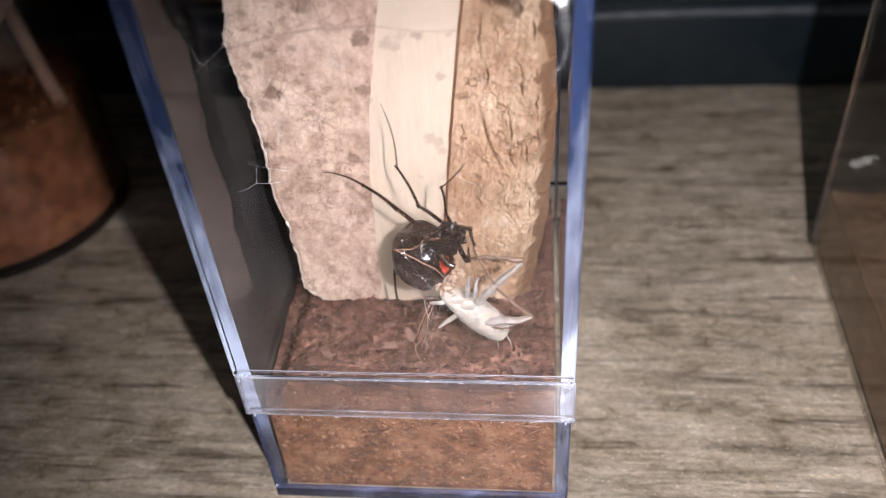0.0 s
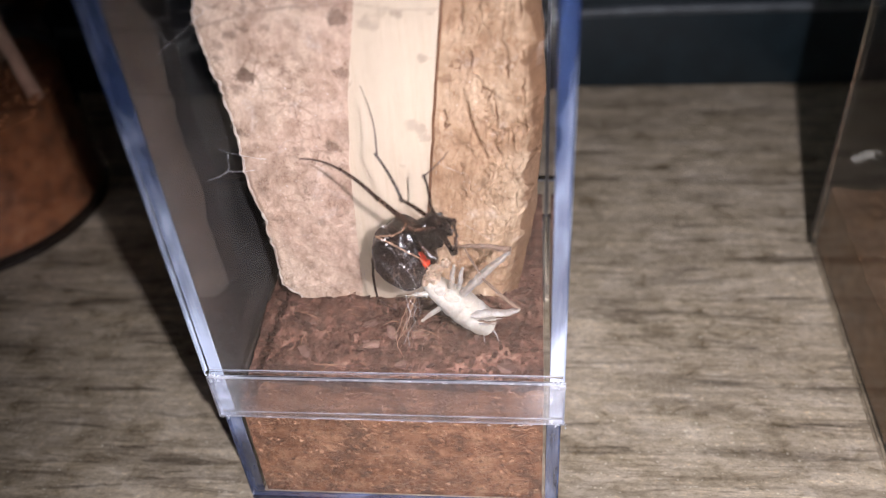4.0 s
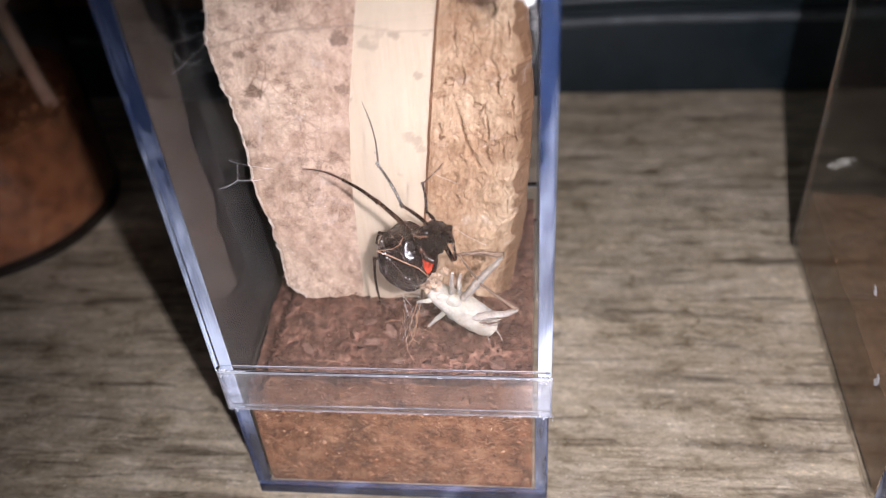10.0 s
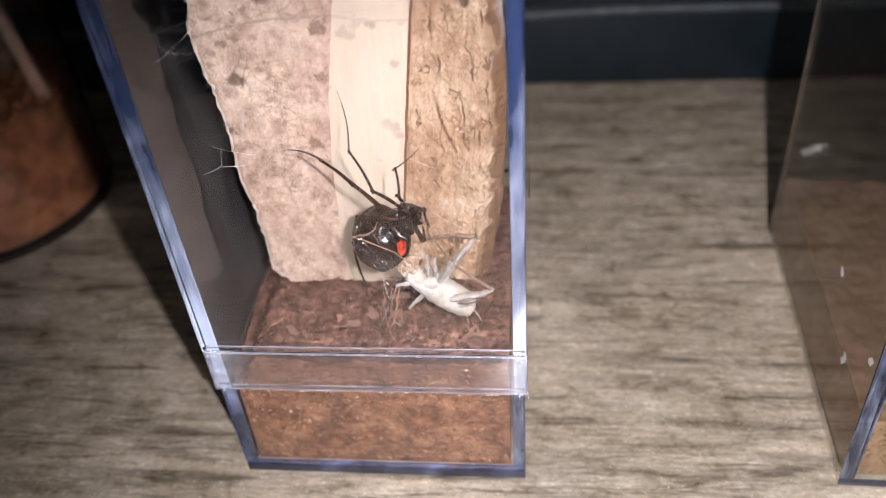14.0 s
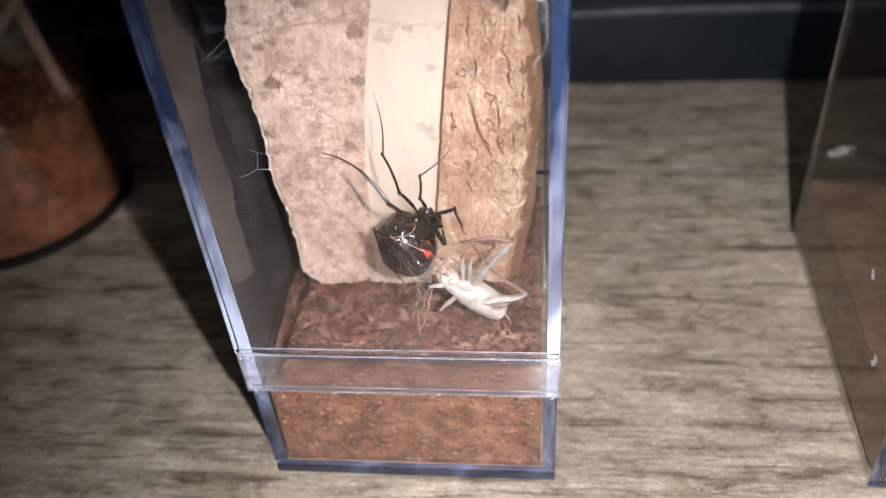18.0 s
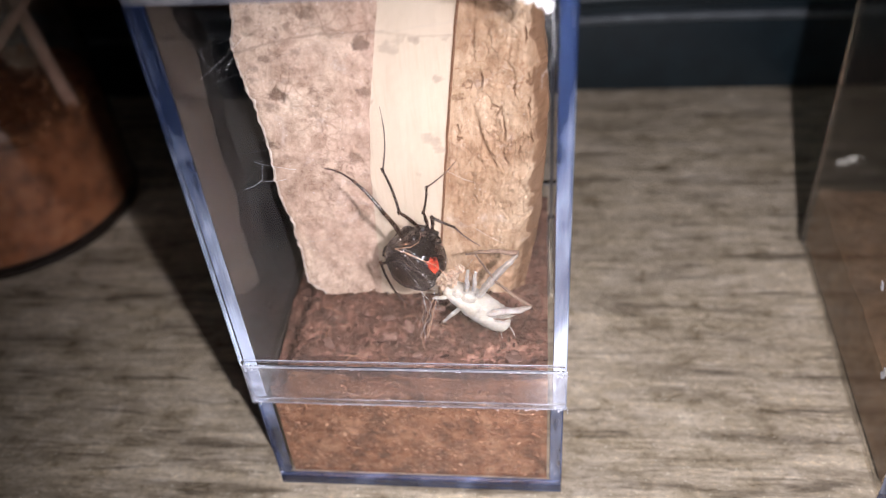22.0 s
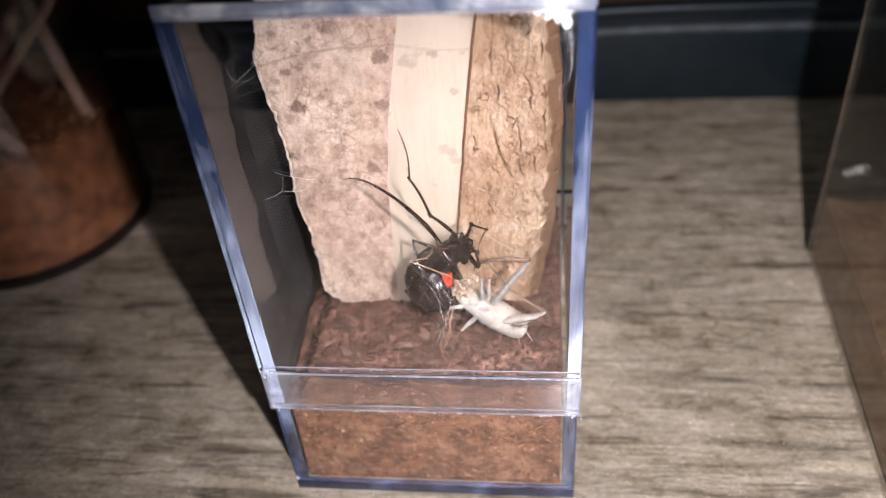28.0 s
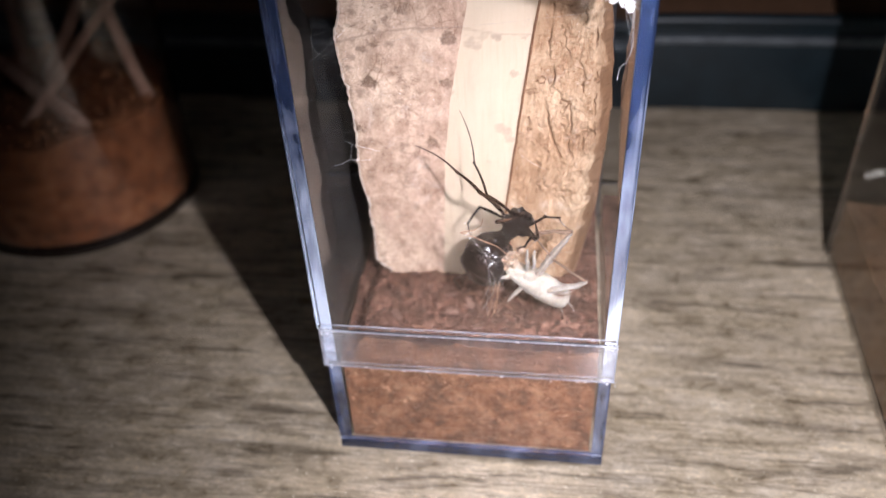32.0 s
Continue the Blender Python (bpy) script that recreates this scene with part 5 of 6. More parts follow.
def web():
    w = root("spider_web", "fine white silk strands tangled between bark, glass and spider", "web", at=(0, 0.012, 0.06))
    o = Vector((0, 12.0, 60.0))
    rng = random.Random(9)

    def strand(a, b, r, sag=0.3, bits=0, curl=0.12, mat=None):
        a, b = Vector(a), Vector(b)
        pts = [a.lerp(b, k / 6) + Vector((0, 0, -sag * math.sin(math.pi * k / 6))) + curl * noise.noise_vector(a * 3.1 + Vector((k * 0.8, 0, 0))) for k in range(7)]
        own = tube([(p - o) * 0.001 for p in pts], [r * 0.00022 * rng.uniform(0.6, 1.4) for _ in pts], 5)
        for _ in range(bits):
            p = pts[rng.randrange(7)]
            lump(own, (p - o) * 0.001, (0.00007, 0.00006, 0.00008), rng.random() * 6, 0.4, 1, rng.randrange(9))
        part("silk_strand", own, mat or (SILK if r > 0.065 else DIM_SILK), w)

    for a, b, r, bits in (((-23.4, 15, 74.0), (-18.0, 19.4, 69.3), 0.12, 2), ((-22.2, 15, 73.1), (-22.8, 15, 70.1), 0.13, 2), ((-25.6, 13, 69.7), (-22.8, 15, 70.1), 0.12, 4), ((-22.8, 15, 70.1), (-19.6, 17.5, 68.5), 0.13, 3),
                          ((-27.3, 12, 77.6), (-20.6, 18, 74.8), 0.06, 1), ((-27.2, 11.5, 92.0), (-21.5, 18.8, 95.2), 0.07, 0), ((-27.2, 12.5, 91.0), (-21, 19, 94.0), 0.05, 0), ((-27.3, 12.0, 96.4), (-22.5, 18.0, 96.0), 0.05, 0),
                          ((-24.6, 16, 74.0), (-21.4, 18.6, 71.6), 0.05, 1), ((-25, 13, 87), (-22.6, 18, 84), 0.03, 2),
                          ((-16.5, 12, 58.8), (-11.0, 14, 58.4), 0.06, 0), ((10.0, 12, 74.0), (14.5, 16, 68.5), 0.07, 0), ((14.0, 12, 62.0), (18.5, 13, 58.0), 0.08, 1),
                          ((-1.0, 9.0, 60.0), (3.0, 9.0, 52.5), 0.06, 6), ((3.0, 9.0, 52.5), (5.5, 9.6, 46.0), 0.08, 7), ((0.5, 9.0, 57.5), (6.0, 9.2, 50.0), 0.05, 4),
                          ((4.0, 9.2, 49.5), (4.6, 9.4, 44.0), 0.11, 5), ((5.6, 9.0, 50.5), (8.0, 9.0, 56.5), 0.05, 3), ((8.2, 9.0, 50.0), (14.0, 9.2, 58.2), 0.05, 3),
                          ((7.0, 9.4, 49.0), (4.2, 9.0, 38.0), 0.05, 4), ((-3.0, 12, 52), (-3.6, 14, 40), 0.035, 4), ((-2.0, 10, 62.0), (-20, 19, 66.0), 0.02, 0),
                          ((9.0, 10, 64.0), (25, 12, 76.0), 0.02, 0), ((-27.0, 8, 92.0), (-6.0, 9, 99.6), 0.05, 0), ((-6.0, 9, 99.6), (26.0, 7, 104.5), 0.06, 0), ((-12.0, 9, 97.6), (26.5, 6, 102.4), 0.03, 0), ((1.0, 11, 60.0), (-6, 20, 86.0), 0.02, 0), ((23.5, 4, 109.2), (27.0, 5, 103), 0.12, 5), ((25, 3.4, 108.6), (27.2, 6, 98), 0.08, 5)):
        strand(a, b, r, 0.25, bits)
    for k in range(14):
        a = Vector((rng.uniform(4.0, 8.0), rng.uniform(8.6, 9.6), rng.uniform(40.5, 47.0)))
        b = Vector((a.x - rng.uniform(0.2, 3.4), rng.uniform(8.4, 9.8), rng.uniform(34.8, 41.0)))
        strand(a, b, rng.choice((0.06, 0.1, 0.16, 0.3)), rng.uniform(-1.2, 1.2), rng.choice((0, 1, 3)), 1.3, rng.choice((TAN, BROWN_LIMB, BROWN_LIMB, DIM_SILK)))
    # loose threads wound about the prey and the spider
    for k in range(30):
        p = Vector((rng.uniform(-1, 7.5), rng.uniform(8.0, 9.6), 0))
        p.z = 60.5 - 1.5 * p.x + rng.uniform(-6.5, 3.5)
        d = Vector((rng.uniform(-1, 1), rng.uniform(-0.3, 0.3), rng.uniform(-1.2, 0.6))) * rng.uniform(1.0, 3.2)
        strand(p, p + d, rng.uniform(0.02, 0.06), rng.uniform(-0.4, 0.6), rng.choice((0, 0, 1, 2)), 0.5)
    own = bmesh.new()
    for k in range(70):
        if k < 45:
            p = Vector((rng.uniform(-26.5, -21.5), rng.uniform(6, 19), rng.uniform(42, 100)))
        else:
            p = Vector((rng.uniform(-20, 22), rng.uniform(4, 14), rng.uniform(40, 70)))
        lump(own, (p - o) * 0.001, (0.00004, 0.00004, 0.00004 + 0.00009 * rng.random()), rng.random() * 6, 0.5, 1, k)
    part("silk_specks", own, SILK, w, "tiny white specks caught in the silk")
    for r, bends in ((0.00001, ((-27, 14, 95.4), (-26.9, 14, 93.6), (-26.2, 14.4, 92.2), (-25.0, 15, 91.6), (-23.6, 16.6, 92.0))), (0.000009, ((-24.6, 15.6, 91.4), (-23.8, 16.4, 90.6), (-22.6, 17.4, 91.0))),
                     (0.000022, ((26.6, 3.4, 107.5), (26.9, 4.0, 103.4), (27.1, 3.4, 99.8), (26.4, 3.8, 97.0), (25.4, 4.2, 95.8), (25.3, 4.6, 93.4))), (0.000014, ((26.2, 3.2, 108.0), (26.6, 3.4, 104.0), (26.9, 4.4, 101.2)))):
        own = tube([(Vector(p) - o) * 0.001 for p in bends], [r], 5)
        for a, b in zip(bends, bends[1:]):
            lump(own, (Vector(a).lerp(Vector(b), rng.random()) - o) * 0.001, (r * 4, r * 3, r * 5), rng.random() * 6, 0.6, 1, 3)
        part("silk_strand", own, SILK, w)
    own = bmesh.new()
    for k in range(240):
        u = rng.random() ** 0.55
        drop = rng.random() ** 2.2 * (0.5 + 3.2 * u ** 3)
        size = rng.uniform(0.00015, 0.00055) * (0.6 + 0.6 * u)
        at = Vector((12.5 + 14.2 * u, 3.2 + 2.4 * rng.random(), 109.0 - drop)) - o
        lump(own, at * 0.001, (size * rng.uniform(0.8, 2.2), size * 0.7, size * 0.6), rng.random() * 6, 0.9, 1, k)
        if k % 3 == 0:
            q = at + Vector((rng.uniform(-2.5, 2.5), rng.uniform(-0.4, 0.4), rng.uniform(-1.2, 0.3)))
            tube([at * 0.001, q * 0.001], [0.00003, 0.000012], 4, own)
    part("silk_wad", own, SILK, w, "thick white silk under the lid")


LEGS = (
    (0.01162, 0.00696, 0.00961, 0.95),
    (0.00790, 0.00770, 0.01002, 0.75),
    (0.00535, 0.00468, 0.00676, 0.68),
    (0.00518, 0.00407, 0.00521, 0.8),
    (0.00506, 0.01098, 0.00682, 0.75),
    (0.00578, 0.00406, 0.00267, 0.75),
)
SPIDER = spider()
CRICKET = cricket()
web()


def motions():
    walk(SPIDER["abdomen"], [
        (0, pose(-0.00045, 0.00150, 0.01707, -4.5, -8.7, -38.5)), (3, pose(-0.00064, 0.00150, 0.01592, -10.0, -21.9, -40.5)),
        (6, pose(0.00014, 0.00150, 0.01661, -8.8, -10.1, -40.2)), (9, pose(0.00074, 0.00150, 0.01629, -10.6, -13.5, -41.2)),
        (12, pose(-0.00046, 0.00150, 0.01590, -6.4, -7.2, -38.6)), (17, pose(-0.00067, 0.00150, 0.01751, -6.3, -5.7, -38.9)),
        (18, pose(-0.00201, 0.00150, 0.01570, -0.6, -17.4, -39.0)), (19, pose(-0.00094, 0.00150, 0.01471, 1.9, -30.5, -46.2)),
        (20, pose(-0.00178, 0.00150, 0.01492, 13.7, -23.0, -55.3)), (22, pose(-0.00144, 0.00150, 0.01507, 6.7, -16.9, -44.8)),
        (23, pose(-0.00190, 0.00150, 0.01326, 7.7, -27.6, -42.5)), (24, pose(-0.00154, 0.00150, 0.01377, 3.6, -22.5, -44.5)),
        (25, pose(-0.00203, 0.00150, 0.01066, -8.8, -32.9, -41.5)), (28, pose(-0.00151, 0.00150, 0.01153, -13.9, -37.9, -43.7)),
        (29, pose(-0.00083, 0.00150, 0.01176, -19.4, -43.2, -41.5)), (30, pose(-0.00168, 0.00150, 0.01064, -20.7, -27.2, -47.5)),
        (31, pose(0.00003, 0.00150, 0.01252, -6.0, -30.0, -20.0)), (32, pose(-0.00052, 0.00150, 0.00986, 29.4, -17.3, 38.7)),
    ])
    walk(SPIDER["thorax"], [
        (0, pose(0.00482, -0.00200, 0.02495, 19.1, 36.9, 0.0)), (3, pose(0.00508, -0.00200, 0.02496, 17.2, 35.2, 0.0)),
        (6, pose(0.00583, -0.00200, 0.02436, 18.8, 39.2, 0.0)), (9, pose(0.00654, -0.00200, 0.02448, 18.2, 38.2, 0.0)),
        (12, pose(0.00527, -0.00200, 0.02426, 18.0, 37.4, 0.0)), (17, pose(0.00493, -0.00200, 0.02532, 18.8, 38.6, 0.0)),
        (18, pose(0.00242, -0.00200, 0.02437, 18.4, 32.4, 0.0)), (19, pose(0.00220, -0.00200, 0.02290, 19.8, 30.5, 0.0)),
        (20, pose(-0.00078, -0.00200, 0.02157, 24.3, 27.7, 0.0)), (22, pose(0.00099, -0.00200, 0.02323, 20.7, 25.2, 0.0)),
        (23, pose(0.00076, -0.00200, 0.02208, 19.9, 21.6, 0.0)), (24, pose(0.00145, -0.00200, 0.02249, 19.8, 23.5, 0.0)),
        (25, pose(0.00325, -0.00200, 0.02150, 15.5, 29.2, 0.0)), (28, pose(0.00408, -0.00200, 0.02339, 14.4, 28.1, 0.0)),
        (29, pose(0.00476, -0.00200, 0.02210, 15.8, 31.4, 0.0)), (30, pose(0.00467, -0.00200, 0.02107, 15.3, 34.0, 0.0)),
        (31, pose(0.00582, -0.00200, 0.02367, 14.9, 30.2, 0.0)), (32, pose(0.00556, -0.00200, 0.02278, 13.3, 27.7, 0.0)),
    ])
    walk(SPIDER["thigh0"], [
        (0, pose(0.00295, -0.00150, 0.02180, 9.1, -31.7, -0.0)), (3, pose(0.00289, -0.00150, 0.02186, 12.2, -29.5, -0.0)),
        (6, pose(0.00276, -0.00150, 0.02210, 11.1, -28.9, -0.0)), (9, pose(0.00337, -0.00150, 0.02217, 5.7, -32.1, -0.0)),
        (12, pose(0.00262, -0.00150, 0.02254, 13.0, -27.0, -0.0)), (17, pose(0.00185, -0.00150, 0.02434, 16.7, -27.3, -0.0)),
        (18, pose(0.00066, -0.00150, 0.02203, 27.1, -18.8, -0.0)), (19, pose(-0.00099, -0.00150, 0.02473, 26.8, -9.0, -0.0)),
        (20, pose(-0.00341, -0.00150, 0.02222, 20.1, -26.6, -0.0)), (22, pose(-0.00266, -0.00150, 0.02150, 22.8, -10.9, -0.0)),
        (23, pose(-0.00236, -0.00150, 0.02099, 17.6, -12.2, -0.0)), (24, pose(-0.00211, -0.00150, 0.01885, 5.3, -8.2, -0.0)),
        (25, pose(0.00209, -0.00150, 0.02002, 13.2, -33.1, -0.0)), (28, pose(0.00079, -0.00150, 0.02362, 17.2, -22.4, -0.0)),
        (29, pose(0.00237, -0.00150, 0.02338, 21.3, -25.6, -0.0)), (30, pose(0.00192, -0.00150, 0.02156, 22.4, -19.2, -0.0)),
        (31, pose(0.00354, -0.00150, 0.02323, 25.8, -23.8, -0.0)), (32, pose(0.00312, -0.00150, 0.02324, 28.0, -25.1, -0.0)),
    ])
    walk(SPIDER["shin0"], [
        (0, pose(-0.00308, -0.00333, 0.03156, -32.2, -72.3, -0.0)), (3, pose(-0.00271, -0.00396, 0.03174, -20.6, -56.6, -0.0)),
        (6, pose(-0.00274, -0.00373, 0.03208, -31.3, -71.2, -0.0)), (9, pose(-0.00278, -0.00266, 0.03196, -29.7, -74.9, -0.0)),
        (12, pose(-0.00252, -0.00411, 0.03263, -30.6, -69.1, -0.0)), (17, pose(-0.00325, -0.00484, 0.03423, -25.4, -64.4, -0.0)),
        (18, pose(-0.00267, -0.00680, 0.03182, -19.3, -41.7, -0.0)), (19, pose(-0.00260, -0.00674, 0.03497, -27.9, -57.4, -0.0)),
        (20, pose(-0.00830, -0.00549, 0.03198, -35.8, -53.3, -0.0)), (22, pose(-0.00468, -0.00600, 0.03202, -18.3, -44.4, -0.0)),
        (23, pose(-0.00471, -0.00502, 0.03181, -28.4, -55.9, -0.0)), (24, pose(-0.00375, -0.00258, 0.03030, -14.4, -50.3, -0.0)),
        (25, pose(-0.00409, -0.00415, 0.02950, -24.0, -56.9, -0.0)), (28, pose(-0.00344, -0.00494, 0.03388, -26.3, -66.2, -0.0)),
        (29, pose(-0.00230, -0.00573, 0.03314, -25.5, -63.6, -0.0)), (30, pose(-0.00161, -0.00593, 0.03170, -13.2, -53.3, -0.0)),
        (31, pose(-0.00069, -0.00656, 0.03280, -36.9, -84.8, -0.0)), (32, pose(-0.00123, -0.00696, 0.03253, -46.9, -80.6, -0.0)),
    ])
    walk(SPIDER["foot0"], [
        (0, pose(-0.00869, 0.00037, 0.03335, 146.0, -82.1, 180.0)), (3, pose(-0.00815, -0.00151, 0.03532, 144.5, -77.1, 180.0)),
        (6, pose(-0.00838, -0.00012, 0.03400, 145.5, -82.8, 180.0)), (9, pose(-0.00861, 0.00079, 0.03354, 148.8, -83.1, 180.0)),
        (12, pose(-0.00811, -0.00056, 0.03476, 145.0, -76.5, 180.0)), (17, pose(-0.00892, -0.00186, 0.03695, 139.8, -74.8, 180.0)),
        (18, pose(-0.00704, -0.00450, 0.03673, 143.2, -88.5, 180.0)), (19, pose(-0.00779, -0.00348, 0.03828, 140.6, -70.5, 180.0)),
        (20, pose(-0.01282, -0.00141, 0.03535, 120.3, -44.5, 180.0)), (22, pose(-0.00930, -0.00382, 0.03674, 135.3, -71.9, 180.0)),
        (23, pose(-0.00978, -0.00171, 0.03524, 130.3, -67.7, 180.0)), (24, pose(-0.00894, -0.00085, 0.03460, 141.8, -78.3, 180.0)),
        (25, pose(-0.00941, -0.00131, 0.03296, 133.0, -84.5, 180.0)), (28, pose(-0.00914, -0.00186, 0.03640, 138.1, -66.7, 180.0)),
        (29, pose(-0.00793, -0.00273, 0.03594, 143.1, -82.5, 180.0)), (30, pose(-0.00704, -0.00434, 0.03575, -35.5, -86.3, -0.0)),
        (31, pose(-0.00623, -0.00238, 0.03330, -33.6, -82.2, -0.0)), (32, pose(-0.00592, -0.00188, 0.03331, -29.2, -73.5, -0.0)),
    ])
    walk(SPIDER["thigh1"], [
        (0, pose(0.00484, -0.00150, 0.02600, 15.3, -33.9, -0.0)), (3, pose(0.00509, -0.00150, 0.02576, 20.2, -33.5, -0.0)),
        (6, pose(0.00536, -0.00150, 0.02516, 15.6, -34.4, -0.0)), (9, pose(0.00587, -0.00150, 0.02531, 14.4, -34.3, -0.0)),
        (12, pose(0.00480, -0.00150, 0.02537, 16.5, -32.4, -0.0)), (17, pose(0.00402, -0.00150, 0.02676, 28.1, -35.4, -0.0)),
        (18, pose(0.00099, -0.00150, 0.02587, 25.1, -17.1, -0.0)), (19, pose(0.00065, -0.00150, 0.02601, 22.9, -22.3, -0.0)),
        (20, pose(-0.00136, -0.00150, 0.02425, 15.2, -11.4, -0.0)), (22, pose(0.00036, -0.00150, 0.02474, 26.9, -21.4, -0.0)),
        (23, pose(-0.00015, -0.00150, 0.02447, 21.1, -21.9, -0.0)), (24, pose(0.00054, -0.00150, 0.02397, 21.0, -16.5, -0.0)),
        (25, pose(0.00374, -0.00150, 0.02198, -12.6, -50.3, -0.0)), (28, pose(0.00413, -0.00150, 0.02493, 12.1, -34.6, -0.0)),
        (29, pose(0.00523, -0.00150, 0.02518, 23.2, -32.2, -0.0)), (30, pose(0.00437, -0.00150, 0.02325, 8.3, -36.4, -0.0)),
        (31, pose(0.00560, -0.00150, 0.02393, 8.2, -36.3, -0.0)), (32, pose(0.00421, -0.00150, 0.02410, 20.2, -36.7, -0.0)),
    ])
    walk(SPIDER["shin1"], [
        (0, pose(0.00059, -0.00358, 0.03233, -46.7, -47.8, -0.0)), (3, pose(0.00099, -0.00424, 0.03194, -24.9, -32.0, -0.0)),
        (6, pose(0.00106, -0.00362, 0.03145, -41.0, -42.7, -0.0)), (9, pose(0.00156, -0.00347, 0.03164, -24.3, -33.0, -0.0)),
        (12, pose(0.00074, -0.00375, 0.03177, -31.1, -35.8, -0.0)), (17, pose(-0.00002, -0.00523, 0.03244, -33.6, -39.2, -0.0)),
        (18, pose(-0.00111, -0.00486, 0.03271, -50.6, -42.5, -0.0)), (19, pose(-0.00211, -0.00458, 0.03275, -65.3, -71.5, -0.0)),
        (20, pose(-0.00286, -0.00357, 0.03173, -31.9, -14.0, -0.0)), (22, pose(-0.00221, -0.00508, 0.03131, -37.4, -28.6, -0.0)),
        (23, pose(-0.00290, -0.00435, 0.03131, -59.8, -42.0, -0.0)), (24, pose(-0.00156, -0.00433, 0.03104, -47.1, -29.8, -0.0)),
        (25, pose(-0.00219, 0.00022, 0.02692, -24.3, -35.1, -0.0)), (28, pose(-0.00026, -0.00316, 0.03129, -8.6, -24.2, -0.0)),
        (29, pose(0.00135, -0.00461, 0.03132, -36.7, -47.3, -0.0)), (30, pose(-0.00027, -0.00265, 0.02954, -1.6, -20.6, -0.0)),
        (31, pose(0.00098, -0.00263, 0.03023, -8.5, -28.5, -0.0)), (32, pose(-0.00023, -0.00423, 0.03005, -60.3, -49.8, -0.0)),
    ])
    walk(SPIDER["foot1"], [
        (0, pose(-0.00332, 0.00202, 0.03587, -22.4, -12.6, -0.0)), (3, pose(-0.00270, -0.00100, 0.03786, -36.5, -16.0, -0.0)),
        (6, pose(-0.00288, 0.00143, 0.03571, -26.8, -14.2, -0.0)), (9, pose(-0.00225, -0.00031, 0.03752, -39.5, -20.2, -0.0)),
        (12, pose(-0.00312, 0.00023, 0.03711, -39.5, -16.7, -0.0)), (17, pose(-0.00408, -0.00097, 0.03740, -52.7, -17.2, -0.0)),
        (18, pose(-0.00441, 0.00109, 0.03631, -18.8, -4.9, -0.0)), (19, pose(-0.00516, 0.00242, 0.03377, -27.7, -7.0, -0.0)),
        (20, pose(-0.00444, 0.00050, 0.03807, -30.9, 0.2, 0.0)), (22, pose(-0.00513, -0.00040, 0.03667, -30.9, -1.3, -0.0)),
        (23, pose(-0.00549, 0.00230, 0.03419, -29.5, -6.2, -0.0)), (24, pose(-0.00417, 0.00131, 0.03559, -28.7, -10.1, -0.0)),
        (25, pose(-0.00622, 0.00338, 0.03266, -24.7, -0.5, -0.0)), (28, pose(-0.00337, -0.00202, 0.03824, -63.9, -36.8, -0.0)),
        (29, pose(-0.00318, -0.00002, 0.03551, -50.2, -26.7, -0.0)), (30, pose(-0.00298, -0.00243, 0.03675, -49.3, -23.5, -0.0)),
        (31, pose(-0.00265, -0.00149, 0.03692, -56.4, -38.8, -0.0)), (32, pose(-0.00314, 0.00245, 0.03251, -23.6, -18.5, -0.0)),
    ])
    walk(SPIDER["thigh2"], [
        (0, pose(0.00533, -0.00150, 0.02636, 28.0, -5.3, -0.0)), (3, pose(0.00532, -0.00150, 0.02636, 32.0, -1.7, -0.0)),
        (6, pose(0.00589, -0.00150, 0.02613, 32.2, -5.3, -0.0)), (9, pose(0.00664, -0.00150, 0.02654, 30.3, -13.8, -0.0)),
        (12, pose(0.00535, -0.00150, 0.02638, 34.1, -3.8, -0.0)), (17, pose(0.00407, -0.00150, 0.02736, 34.3, -12.5, -0.0)),
        (18, pose(0.00279, -0.00150, 0.02586, 24.8, -8.9, -0.0)), (19, pose(0.00200, -0.00150, 0.02639, 22.2, -6.1, -0.0)),
        (20, pose(-0.00016, -0.00150, 0.02359, 1.3, -1.1, -0.0)), (22, pose(0.00166, -0.00150, 0.02475, 18.4, -2.1, -0.0)),
        (23, pose(0.00150, -0.00150, 0.02360, 12.1, -3.9, -0.0)), (24, pose(0.00230, -0.00150, 0.02397, 25.0, -0.8, -0.0)),
        (25, pose(0.00429, -0.00150, 0.02263, -6.8, -14.8, -0.0)), (28, pose(0.00464, -0.00150, 0.02324, 1.1, 21.8, 0.0)),
        (29, pose(0.00600, -0.00150, 0.02467, 18.9, 20.9, 0.0)), (30, pose(0.00523, -0.00150, 0.02261, 19.7, 8.8, 0.0)),
        (31, pose(0.00663, -0.00150, 0.02329, 22.8, 8.8, 0.0)), (32, pose(0.00699, -0.00150, 0.02111, 15.3, 46.6, 0.0)),
    ])
